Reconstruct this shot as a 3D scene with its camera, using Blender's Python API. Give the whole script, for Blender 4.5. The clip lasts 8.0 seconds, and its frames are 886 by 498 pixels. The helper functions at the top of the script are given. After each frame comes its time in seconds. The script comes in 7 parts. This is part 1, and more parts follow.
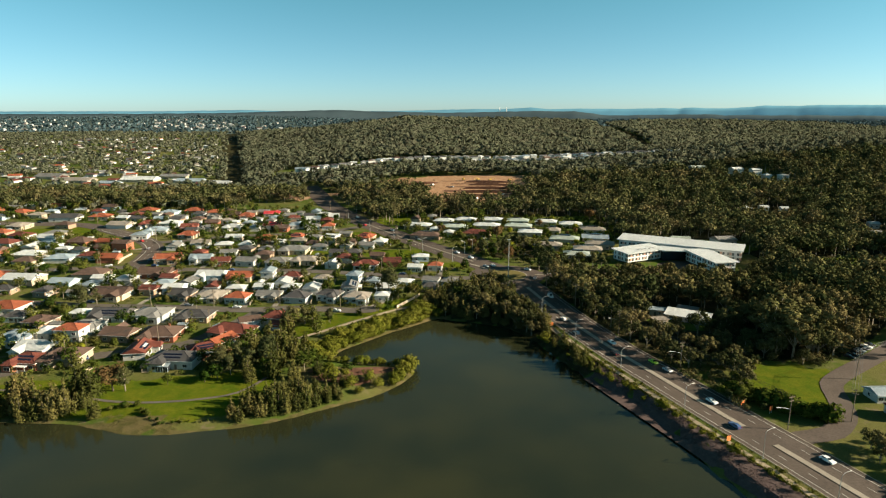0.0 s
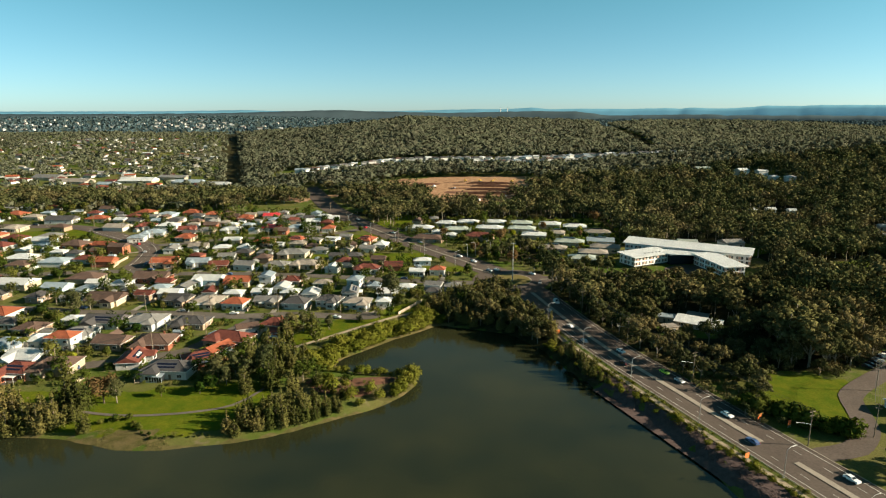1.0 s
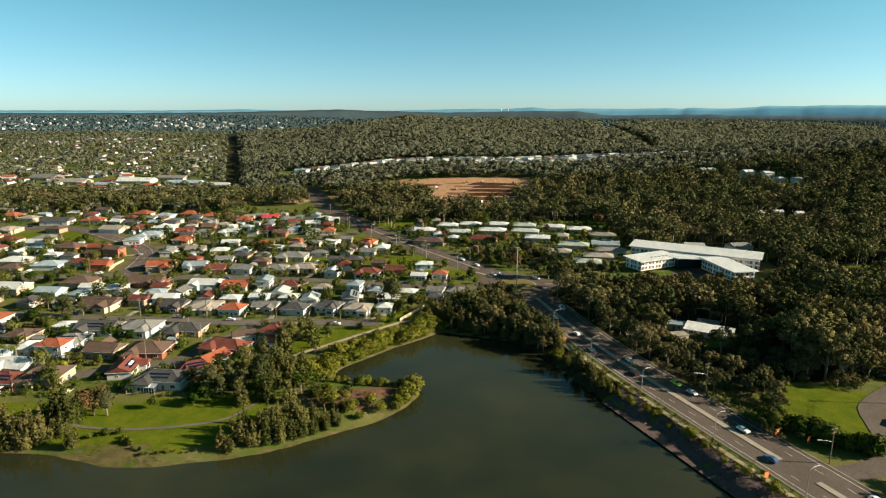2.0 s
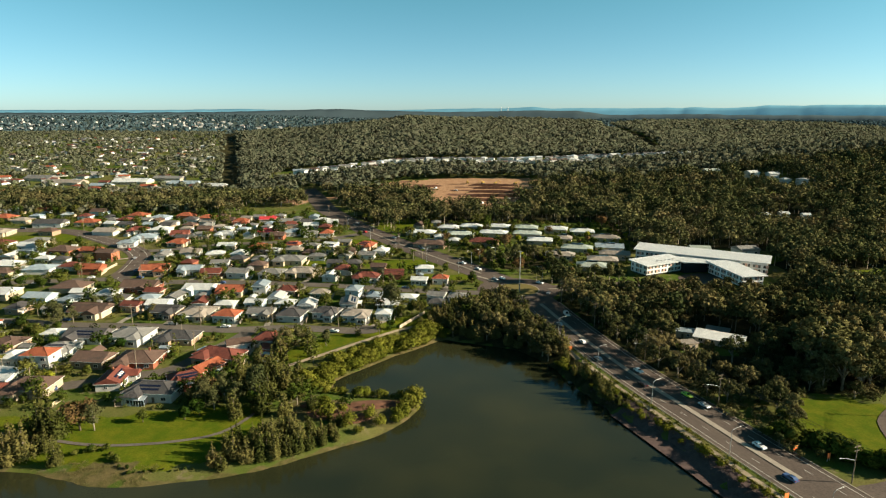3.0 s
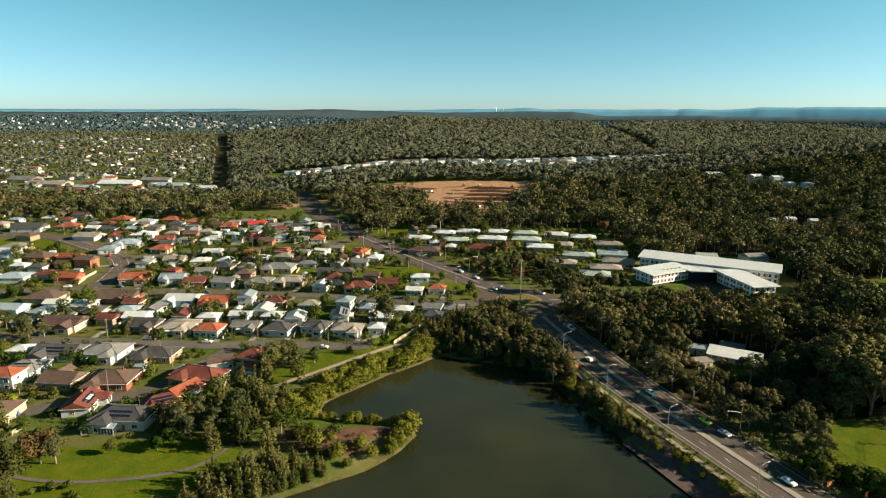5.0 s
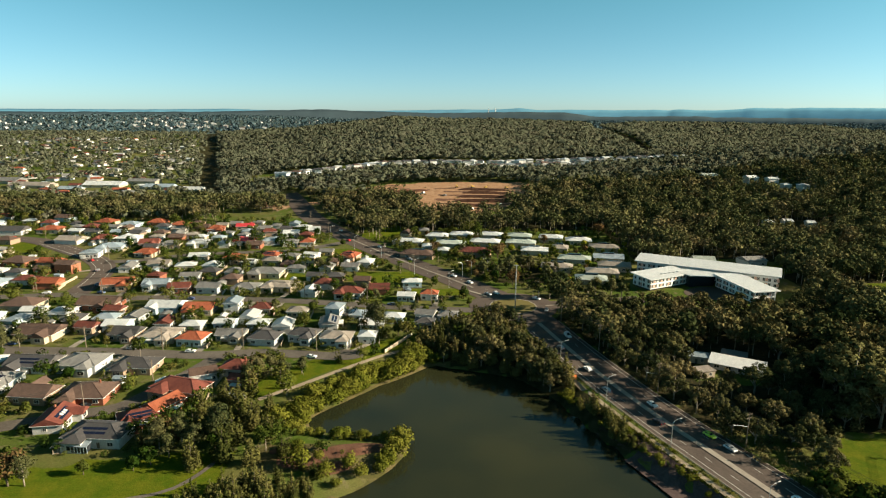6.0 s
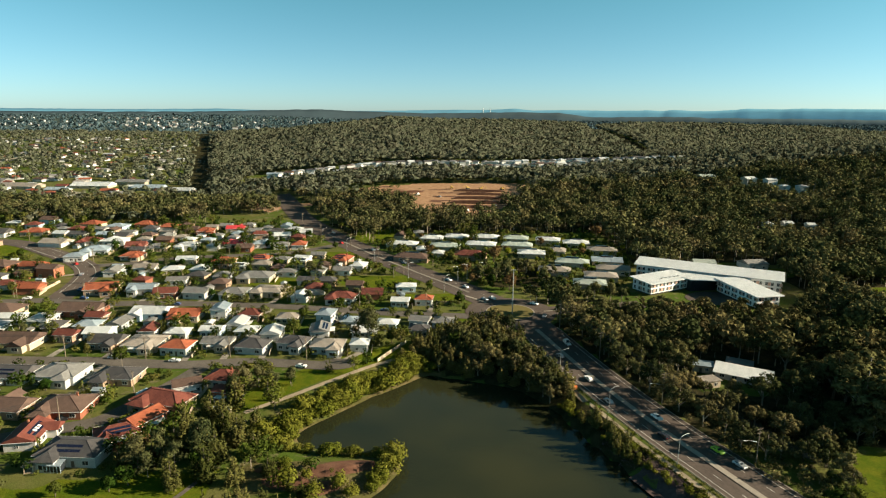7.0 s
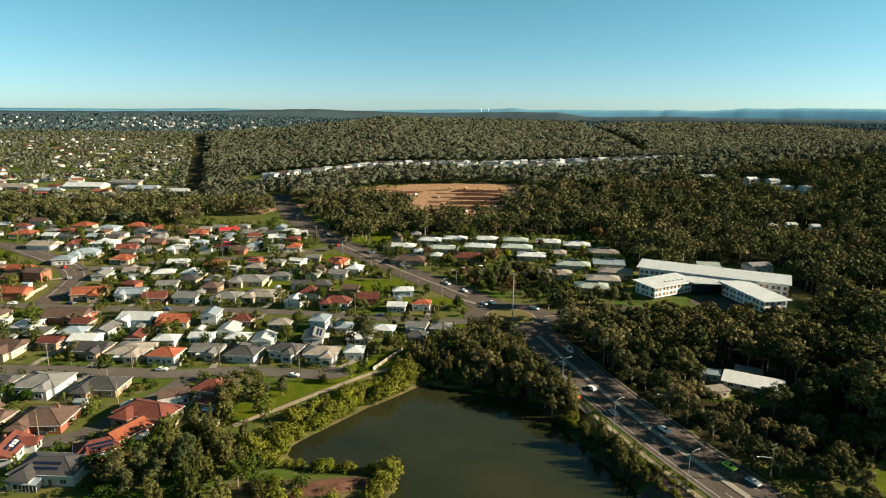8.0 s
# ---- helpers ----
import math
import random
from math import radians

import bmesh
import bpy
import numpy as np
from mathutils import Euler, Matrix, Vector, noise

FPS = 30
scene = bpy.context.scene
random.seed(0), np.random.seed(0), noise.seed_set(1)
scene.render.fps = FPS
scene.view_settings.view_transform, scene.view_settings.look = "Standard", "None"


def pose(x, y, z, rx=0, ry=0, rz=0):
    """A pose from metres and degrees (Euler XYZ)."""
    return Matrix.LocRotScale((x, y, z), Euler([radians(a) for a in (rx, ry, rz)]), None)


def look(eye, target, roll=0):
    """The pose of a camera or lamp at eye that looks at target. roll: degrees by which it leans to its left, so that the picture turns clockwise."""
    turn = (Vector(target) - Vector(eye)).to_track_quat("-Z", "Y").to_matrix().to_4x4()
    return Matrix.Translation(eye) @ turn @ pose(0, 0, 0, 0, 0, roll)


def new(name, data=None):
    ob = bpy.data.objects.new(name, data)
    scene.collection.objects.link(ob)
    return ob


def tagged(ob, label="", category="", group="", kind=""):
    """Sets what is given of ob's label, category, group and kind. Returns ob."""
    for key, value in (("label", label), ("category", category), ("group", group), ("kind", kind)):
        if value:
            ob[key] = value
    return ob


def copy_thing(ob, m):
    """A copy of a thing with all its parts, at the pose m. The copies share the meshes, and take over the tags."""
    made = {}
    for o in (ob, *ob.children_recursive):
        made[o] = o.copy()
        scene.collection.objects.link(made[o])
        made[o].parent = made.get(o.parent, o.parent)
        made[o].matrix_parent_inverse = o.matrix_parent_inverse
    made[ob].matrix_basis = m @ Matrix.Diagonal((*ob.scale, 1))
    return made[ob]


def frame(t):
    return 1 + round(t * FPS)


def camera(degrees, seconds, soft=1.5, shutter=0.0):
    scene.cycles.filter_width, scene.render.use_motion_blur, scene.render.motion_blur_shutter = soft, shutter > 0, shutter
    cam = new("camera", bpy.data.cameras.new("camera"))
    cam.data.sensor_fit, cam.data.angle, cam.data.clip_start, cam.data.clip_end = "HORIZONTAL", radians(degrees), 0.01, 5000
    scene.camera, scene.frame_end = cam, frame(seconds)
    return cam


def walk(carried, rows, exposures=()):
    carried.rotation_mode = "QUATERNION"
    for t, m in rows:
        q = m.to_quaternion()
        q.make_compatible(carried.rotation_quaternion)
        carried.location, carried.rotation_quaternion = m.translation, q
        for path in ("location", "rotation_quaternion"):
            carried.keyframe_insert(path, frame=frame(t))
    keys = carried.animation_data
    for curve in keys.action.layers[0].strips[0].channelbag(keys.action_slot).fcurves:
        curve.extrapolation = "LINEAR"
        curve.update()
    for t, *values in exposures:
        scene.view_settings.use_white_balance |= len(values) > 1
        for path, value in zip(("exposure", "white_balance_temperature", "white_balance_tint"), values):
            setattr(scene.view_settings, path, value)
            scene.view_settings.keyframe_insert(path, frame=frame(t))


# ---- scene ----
cam = camera(72.0, 8.0, soft=1.2)
PATH = [
    (0, (3.321, -1.933, 108.291), (3.325, 0.019, 107.856), 0.0),
    (0.5, (2.665, 2.734, 108.254), (2.669, 4.686, 107.821), 0.0),
    (1, (2.079, 7.377, 108.758), (2.081, 9.329, 108.323), 0.0),
    (1.5, (1.434, 11.934, 109.128), (1.434, 13.886, 108.692), 0.1),
    (3, (-0.109, 26.529, 109.941), (-0.106, 28.48, 109.503), 0.1),
    (3.5, (-0.491, 31.199, 110.089), (-0.486, 33.15, 109.65), 0.2),
    (4, (-0.846, 36.068, 110.022), (-0.838, 38.019, 109.586), 0.1),
    (4.5, (-1.242, 40.932, 110.304), (-1.23, 42.884, 109.867), 0.2),
    (6, (-1.386, 56.075, 110.318), (-1.34, 58.026, 109.883), 0.4),
    (6.5, (-1.337, 61.441, 110.315), (-1.28, 63.392, 109.879), 0.4),
    (7, (-1.382, 66.51, 110.005), (-1.318, 68.461, 109.571), 0.5),
    (7.5, (-1.238, 71.448, 109.897), (-1.172, 73.399, 109.463), 0.5),
    (8, (-0.962, 76.306, 109.773), (-0.892, 78.257, 109.338), 0.5),
]
walk(cam, [(t, look(eye, target, roll)) for t, eye, target, roll in PATH], exposures=[(0, 1.45, 6480, 8), (8, 1.45, 6480, 8)])

# ---------------------------------------------------------------- world, sun
SUN_ELEVATION, SUN_AZIMUTH = 22.0, 95.0
SUN_WAY = Vector((math.sin(radians(SUN_AZIMUTH)) * math.cos(radians(SUN_ELEVATION)),
                  math.cos(radians(SUN_AZIMUTH)) * math.cos(radians(SUN_ELEVATION)),
                  math.sin(radians(SUN_ELEVATION))))
world = bpy.data.worlds.new("sky")
scene.world = world
world.use_nodes = True
sky = world.node_tree.nodes.new("ShaderNodeTexSky")
sky.sky_type, sky.sun_disc = "NISHITA", False
sky.sun_elevation, sky.sun_rotation = radians(SUN_ELEVATION), radians(SUN_AZIMUTH)
sky.air_density, sky.dust_density, sky.ozone_density, sky.altitude = 0.55, 0.4, 1.5, 100
wn, wl = world.node_tree.nodes, world.node_tree.links          # the green cast of the clear air, stronger overhead
upward = wn.new("ShaderNodeSeparateXYZ")
wl.new(wn.new("ShaderNodeTexCoord").outputs["Generated"], upward.inputs[0])
cast = wn.new("ShaderNodeMix")
cast.data_type = "RGBA"
cast.inputs[6].default_value, cast.inputs[7].default_value = (0.87, 1.0, 0.98, 1), (0.70, 1.36, 1.0, 1)
rise = wn.new("ShaderNodeMapRange")
rise.inputs[1].default_value, rise.inputs[2].default_value = 0.0, 0.22
wl.new(upward.outputs[2], rise.inputs[0])
wl.new(rise.outputs[0], cast.inputs[0])
tint = wn.new("ShaderNodeMix")
tint.data_type, tint.blend_type = "RGBA", "MULTIPLY"
tint.inputs[0].default_value = 1.0
wl.new(sky.outputs[0], tint.inputs[6])
wl.new(cast.outputs[2], tint.inputs[7])
deep = wn.new("ShaderNodeMapRange")                          # sky darkened towards the zenith, above the view, to deepen the shade
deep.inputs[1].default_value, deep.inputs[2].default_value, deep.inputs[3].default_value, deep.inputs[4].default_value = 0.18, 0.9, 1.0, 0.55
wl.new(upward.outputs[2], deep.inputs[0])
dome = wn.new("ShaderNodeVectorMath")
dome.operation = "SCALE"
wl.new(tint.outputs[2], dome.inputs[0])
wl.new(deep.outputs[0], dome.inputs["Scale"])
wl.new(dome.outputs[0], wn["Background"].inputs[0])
world.node_tree.nodes["Background"].inputs[1].default_value = 0.050
sun = new("sun", bpy.data.lights.new("sun", "SUN"))
sun.data.energy, sun.data.angle, sun.data.color = 5.0, radians(0.5), (0.97, 0.83, 0.62)
sun.matrix_world = look(SUN_WAY * 900, (0, 0, 0))

# ---------------------------------------------------------------- materials


def shader(name):
    m = bpy.data.materials.new(name)
    m.use_nodes = True
    return m, m.node_tree.nodes, m.node_tree.links, m.node_tree.nodes["Principled BSDF"]


def add_node(nodes, kind, **values):
    n = nodes.new(kind)
    for k, v in values.items():
        n.inputs[k].default_value = v
    return n


def mix_colour(nodes, links, fac, a, b, mode="MIX"):
    n = nodes.new("ShaderNodeMix")
    n.data_type, n.blend_type = "RGBA", mode
    for socket, value in ((n.inputs[0], fac), (n.inputs[6], a), (n.inputs[7], b)):
        if isinstance(value, bpy.types.NodeSocket):
            links.new(value, socket)
        else:
            socket.default_value = value if isinstance(value, (int, float)) else (*value, 1)
    return n.outputs[2]


def spread(nodes, links, value, low, high, a=0.0, b=1.0):
    n = nodes.new("ShaderNodeMapRange")
    links.new(value, n.inputs[0])
    for i, v in enumerate((low, high, a, b)):
        n.inputs[i + 1].default_value = v
    return n.outputs[0]


def noise_of(nodes, links, vector, scale, detail=5.0, rough=0.6):
    n = add_node(nodes, "ShaderNodeTexNoise", Scale=scale, Detail=detail, Roughness=rough)
    links.new(vector, n.inputs["Vector"])
    return n.outputs[0]


def surface(name, a, b, scale=0.5, fine=6.0, rough=0.8, bump=0.15, metal=0.0, tone=0.15, ribs=0.0, world_space=False):
    """Two tones mottled by a coarse noise, speckled by a fine one, shifted a little from object to object; ribs: metres from rib to rib."""
    m, nodes, links, out = shader(name)
    if world_space:
        place = nodes.new("ShaderNodeNewGeometry").outputs["Position"]
    else:
        place = nodes.new("ShaderNodeTexCoord").outputs["Object"]
    coarse = noise_of(nodes, links, place, scale)
    grain = noise_of(nodes, links, place, fine, 3.0)
    colour = mix_colour(nodes, links, spread(nodes, links, coarse, 0.35, 0.65), a, b)
    speck = spread(nodes, links, grain, 0.25, 0.75, 0.72, 1.28)
    info = nodes.new("ShaderNodeObjectInfo")
    shift = spread(nodes, links, info.outputs["Random"], 0, 1, 1 - tone, 1 + tone)
    product = nodes.new("ShaderNodeMath")
    product.operation = "MULTIPLY"
    links.new(speck, product.inputs[0])
    links.new(shift, product.inputs[1])
    grey = nodes.new("ShaderNodeCombineColor")
    for i in range(3):
        links.new(product.outputs[0], grey.inputs[i])
    links.new(mix_colour(nodes, links, 1.0, colour, grey.outputs[0], "MULTIPLY"), out.inputs["Base Color"])
    out.inputs["Metallic"].default_value = metal
    out.inputs["Specular IOR Level"].default_value = 0.15 if rough > 0.75 else 0.4
    links.new(spread(nodes, links, coarse, 0.3, 0.7, rough - 0.1, min(1, rough + 0.1)), out.inputs["Roughness"])
    height = grain
    if ribs:
        wave = add_node(nodes, "ShaderNodeTexWave", Scale=1 / ribs / 3.1416)
        links.new(place, wave.inputs["Vector"])
        height = wave.outputs["Fac"]
    relief = add_node(nodes, "ShaderNodeBump", Strength=bump, Distance=0.1)
    links.new(height, relief.inputs["Height"])
    links.new(relief.outputs[0], out.inputs["Normal"])
    return m


def foliage(name, a, b, c, shift=0.06, speckle=0.26):
    """Leaves: a tone for each tree between a, b and c, a slight one for each clump, a little light through them."""
    m, nodes, links, out = shader(name)
    geo = nodes.new("ShaderNodeNewGeometry")
    info = nodes.new("ShaderNodeObjectInfo")
    each = nodes.new("ShaderNodeAttribute")
    each.attribute_name = "tone"
    turn = nodes.new("ShaderNodeMath")
    turn.operation = "ADD"
    links.new(info.outputs["Random"], turn.inputs[0])
    links.new(each.outputs["Fac"], turn.inputs[1])
    wrap = nodes.new("ShaderNodeMath")
    wrap.operation = "FRACT"
    links.new(turn.outputs[0], wrap.inputs[0])
    patch = noise_of(nodes, links, geo.outputs["Position"], 0.02, 3.0)
    colour = mix_colour(nodes, links, wrap.outputs[0], a, b)
    brown = nodes.new("ShaderNodeMath")
    brown.operation = "MULTIPLY"
    links.new(spread(nodes, links, patch, 0.42, 0.68), brown.inputs[0])
    links.new(spread(nodes, links, wrap.outputs[0], 0.3, 0.9, 0.15, 0.8), brown.inputs[1])
    colour = mix_colour(nodes, links, brown.outputs[0], colour, c)
    speck = spread(nodes, links, geo.outputs["Random Per Island"], 0, 1, 1 - speckle, 1 + speckle)
    grey = nodes.new("ShaderNodeCombineColor")
    for i in range(3):
        links.new(speck, grey.inputs[i])
    colour = mix_colour(nodes, links, 1.0, colour, grey.outputs[0], "MULTIPLY")
    links.new(colour, out.inputs["Base Color"])
    out.inputs["Roughness"].default_value = 0.8
    out.inputs["Specular IOR Level"].default_value = 0.0
    glow = nodes.new("ShaderNodeBsdfTranslucent")
    links.new(colour, glow.inputs["Color"])
    both = nodes.new("ShaderNodeMixShader")
    both.inputs[0].default_value = shift
    links.new(out.outputs[0], both.inputs[1])
    links.new(glow.outputs[0], both.inputs[2])
    links.new(both.outputs[0], nodes["Material Output"].inputs["Surface"])
    return m


def plain(name, colour, rough=0.5, metal=0.0):
    m, nodes, links, out = shader(name)
    out.inputs["Base Color"].default_value = (*colour, 1)
    out.inputs["Roughness"].default_value = rough
    out.inputs["Metallic"].default_value = metal
    return m


def ground_material():
    """Grass, turned to lawn, orange earth, forest litter or dry sand by the sheet's cover attribute."""
    m, nodes, links, out = shader("ground_cover")
    place = nodes.new("ShaderNodeNewGeometry").outputs["Position"]
    cover = nodes.new("ShaderNodeVertexColor")
    cover.layer_name = "cover"
    split = nodes.new("ShaderNodeSeparateColor")
    links.new(cover.outputs[0], split.inputs[0])
    big = noise_of(nodes, links, place, 0.03, 4.0)
    mid = noise_of(nodes, links, place, 0.22, 5.0)
    fine = noise_of(nodes, links, place, 2.2, 4.0)
    base = mix_colour(nodes, links, spread(nodes, links, big, 0.4, 0.6), (0.058, 0.088, 0.014), (0.110, 0.105, 0.034))
    base = mix_colour(nodes, links, spread(nodes, links, mid, 0.56, 0.72), base, (0.155, 0.125, 0.078))
    lawn = mix_colour(nodes, links, spread(nodes, links, mid, 0.35, 0.65), (0.058, 0.088, 0.006), (0.098, 0.108, 0.009))
    earth = mix_colour(nodes, links, spread(nodes, links, mid, 0.35, 0.65), (0.27, 0.15, 0.085), (0.36, 0.225, 0.135))
    litter = mix_colour(nodes, links, spread(nodes, links, mid, 0.4, 0.6), (0.018, 0.021, 0.008), (0.046, 0.038, 0.018))
    sand = mix_colour(nodes, links, spread(nodes, links, mid, 0.4, 0.6), (0.125, 0.098, 0.046), (0.075, 0.070, 0.024))
    edge = spread(nodes, links, mid, 0.3, 0.7, -0.25, 0.25)

    def weight(i):
        s = nodes.new("ShaderNodeMath")
        s.operation = "ADD"
        links.new(split.outputs[i] if i < 3 else cover.outputs[1], s.inputs[0])
        links.new(edge, s.inputs[1])
        return spread(nodes, links, s.outputs[0], 0.4, 0.6)

    depth = nodes.new("ShaderNodeSeparateXYZ")
    links.new(place, depth.inputs[0])
    # far ground turns blue-grey with distance: haze put into the base colour
    woods = mix_colour(nodes, links, spread(nodes, links, big, 0.35, 0.65), (0.046, 0.064, 0.056), (0.072, 0.090, 0.076))
    base = mix_colour(nodes, links, spread(nodes, links, depth.outputs[1], 1650, 2000), base, woods)
    colour = mix_colour(nodes, links, weight(2), base, litter)
    colour = mix_colour(nodes, links, weight(0), colour, lawn)
    colour = mix_colour(nodes, links, weight(1), colour, earth)
    colour = mix_colour(nodes, links, weight(3), colour, sand)
    speck = spread(nodes, links, fine, 0.25, 0.75, 0.7, 1.3)
    grey = nodes.new("ShaderNodeCombineColor")
    for i in range(3):
        links.new(speck, grey.inputs[i])
    links.new(mix_colour(nodes, links, 1.0, colour, grey.outputs[0], "MULTIPLY"), out.inputs["Base Color"])
    out.inputs["Roughness"].default_value = 0.95
    out.inputs["Specular IOR Level"].default_value = 0.02
    relief = add_node(nodes, "ShaderNodeBump", Strength=0.5, Distance=0.25)
    links.new(fine, relief.inputs["Height"])
    links.new(relief.outputs[0], out.inputs["Normal"])
    return m


def water_material():
    m, nodes, links, out = shader("lake_water")
    place = nodes.new("ShaderNodeNewGeometry").outputs["Position"]
    silt = noise_of(nodes, links, place, 0.012, 3.0)
    links.new(mix_colour(nodes, links, spread(nodes, links, silt, 0.35, 0.65), (0.013, 0.017, 0.009), (0.031, 0.031, 0.012)), out.inputs["Base Color"])
    out.inputs["IOR"].default_value = 1.33
    streak = noise_of(nodes, links, place, 0.05, 4.0)
    links.new(spread(nodes, links, streak, 0.35, 0.65, 0.07, 0.14), out.inputs["Roughness"])
    ripple = noise_of(nodes, links, place, 1.3, 4.0)
    relief = add_node(nodes, "ShaderNodeBump", Strength=0.28, Distance=0.05)
    links.new(ripple, relief.inputs["Height"])
    links.new(relief.outputs[0], out.inputs["Normal"])
    return m


GROUND, WATER = ground_material(), water_material()
ASPHALT = surface("asphalt", (0.078, 0.060, 0.050), (0.102, 0.080, 0.066), 0.08, 1.5, 0.9, 0.1, tone=0.05, world_space=True)
STREET = surface("street_asphalt", (0.092, 0.079, 0.066), (0.120, 0.103, 0.086), 0.1, 1.5, 0.9, 0.1, tone=0.08, world_space=True)
CONCRETE = surface("concrete", (0.22, 0.19, 0.155), (0.28, 0.245, 0.20), 0.3, 3.0, 0.9, 0.1, world_space=True)
GRAVEL = surface("path_gravel", (0.23, 0.18, 0.125), (0.31, 0.25, 0.175), 0.3, 3.0, 0.95, 0.2, world_space=True)
PAINT_WHITE = surface("line_paint", (0.55, 0.53, 0.48), (0.40, 0.38, 0.34), 1.2, 8.0, 0.8, 0.0, world_space=True)
ROCK = surface("bank_rock", (0.075, 0.050, 0.046), (0.115, 0.080, 0.074), 0.6, 4.0, 0.95, 0.3, world_space=True)
BARK = surface("bark", (0.20, 0.165, 0.125), (0.32, 0.27, 0.21), 1.2, 8.0, 0.9, 0.3)
DARK_BARK = surface("dark_bark", (0.09, 0.07, 0.05), (0.15, 0.12, 0.09), 1.2, 8.0, 0.9, 0.3)
STEEL = surface("galvanised_steel", (0.42, 0.43, 0.43), (0.52, 0.52, 0.51), 0.6, 6.0, 0.45, 0.03, 0.7)
POLE_WOOD = surface("pole_timber", (0.16, 0.125, 0.09), (0.24, 0.19, 0.14), 0.8, 8.0, 0.9, 0.2)
CABLE = plain("black_cable", (0.02, 0.02, 0.02), 0.6)
GLASS = plain("window_glass", (0.025, 0.03, 0.035), 0.06)
TRIM = surface("white_trim", (0.62, 0.60, 0.56), (0.72, 0.70, 0.66), 0.8, 8.0, 0.6, 0.03)
TIMBER = surface("fence_timber", (0.26, 0.20, 0.14), (0.36, 0.29, 0.21), 0.8, 6.0, 0.9, 0.2)
PANEL_BLUE = plain("solar_glass", (0.012, 0.016, 0.035), 0.12)
ORANGE_SIGN = surface("orange_barrier_plastic", (0.75, 0.16, 0.04), (0.82, 0.22, 0.06), 1.0, 5.0, 0.6, 0.02)
RUBBER = plain("tyre_rubber", (0.02, 0.02, 0.02), 0.85)
CHROME = plain("wheel_alloy", (0.55, 0.55, 0.56), 0.3, 0.9)
RED_LENS = plain("red_lamp_lens", (0.35, 0.02, 0.02), 0.2)
CLEAR_LENS = plain("clear_lamp_lens", (0.75, 0.75, 0.72), 0.1)

ROOFS = {
    "o": surface("terracotta_tile", (0.22, 0.062, 0.032), (0.30, 0.092, 0.046), 0.5, 5.0, 0.8, 0.5, ribs=0.33),
    "r": surface("red_brown_tile", (0.11, 0.034, 0.025), (0.16, 0.052, 0.037), 0.5, 5.0, 0.8, 0.5, ribs=0.33),
    "m": surface("bright_red_sheet", (0.45, 0.035, 0.04), (0.50, 0.05, 0.05), 0.4, 4.0, 0.5, 0.4, ribs=0.25),
    "b": surface("brown_tile", (0.082, 0.052, 0.041), (0.115, 0.074, 0.057), 0.5, 5.0, 0.85, 0.5, ribs=0.33),
    "d": surface("charcoal_tile", (0.045, 0.042, 0.042), (0.07, 0.064, 0.062), 0.5, 5.0, 0.75, 0.5, ribs=0.33),
    "g": surface("weathered_grey_roof", (0.135, 0.13, 0.122), (0.19, 0.182, 0.168), 0.5, 5.0, 0.7, 0.4, ribs=0.25),
    "w": surface("pale_metal_sheet", (0.44, 0.45, 0.44), (0.53, 0.53, 0.515), 0.4, 4.0, 0.5, 0.4, ribs=0.25),
    "s": surface("blue_grey_sheet", (0.21, 0.26, 0.29), (0.28, 0.32, 0.35), 0.4, 4.0, 0.5, 0.4, ribs=0.25),
    "t": surface("tan_sheet", (0.22, 0.185, 0.15), (0.28, 0.24, 0.20), 0.4, 4.0, 0.6, 0.4, ribs=0.25),
    "v": surface("pale_green_sheet", (0.30, 0.34, 0.29), (0.38, 0.41, 0.36), 0.4, 4.0, 0.5, 0.4, ribs=0.25),
}
ROOF_WORDS = {"o": "orange terracotta tile", "r": "dark red tile", "m": "bright red sheet metal", "b": "brown tile", "d": "charcoal tile",
              "g": "weathered grey", "w": "pale metal", "s": "blue-grey metal", "t": "tan", "v": "pale green metal"}
WALLS = {
    "white": surface("white_boards", (0.42, 0.41, 0.385), (0.52, 0.505, 0.48), 0.6, 5.0, 0.7, 0.2, ribs=0.2),
    "cream": surface("cream_render", (0.37, 0.30, 0.215), (0.45, 0.37, 0.27), 0.6, 5.0, 0.8, 0.1),
    "red brick": surface("red_brick", (0.25, 0.09, 0.052), (0.32, 0.125, 0.075), 0.8, 9.0, 0.9, 0.2),
    "tan brick": surface("tan_brick", (0.29, 0.20, 0.135), (0.36, 0.25, 0.175), 0.8, 9.0, 0.9, 0.2),
    "grey": surface("grey_boards", (0.36, 0.37, 0.37), (0.44, 0.45, 0.45), 0.6, 5.0, 0.7, 0.2, ribs=0.2),
    "pale blue": surface("pale_blue_boards", (0.40, 0.50, 0.56), (0.48, 0.57, 0.62), 0.6, 5.0, 0.7, 0.2, ribs=0.2),
}
WHITE_RENDER = surface("white_render", (0.64, 0.63, 0.61), (0.72, 0.71, 0.69), 0.3, 5.0, 0.7, 0.05)
PANEL_PINK = surface("pink_cladding", (0.48, 0.29, 0.22), (0.54, 0.34, 0.26), 0.6, 5.0, 0.7, 0.05)
LEAF_GUM = foliage("gum_leaves", (0.042, 0.053, 0.020), (0.112, 0.108, 0.044), (0.128, 0.096, 0.048))
# ridge and far leaves: haze is put into their pale bluish colour
LEAF_RIDGE = foliage("hazed_ridge_leaves", (0.104, 0.116, 0.072), (0.128, 0.132, 0.084), (0.130, 0.122, 0.086), speckle=0.08)
LEAF_FAR = foliage("hazed_far_leaves", (0.048, 0.084, 0.098), (0.076, 0.114, 0.122), (0.088, 0.108, 0.112), speckle=0.12)
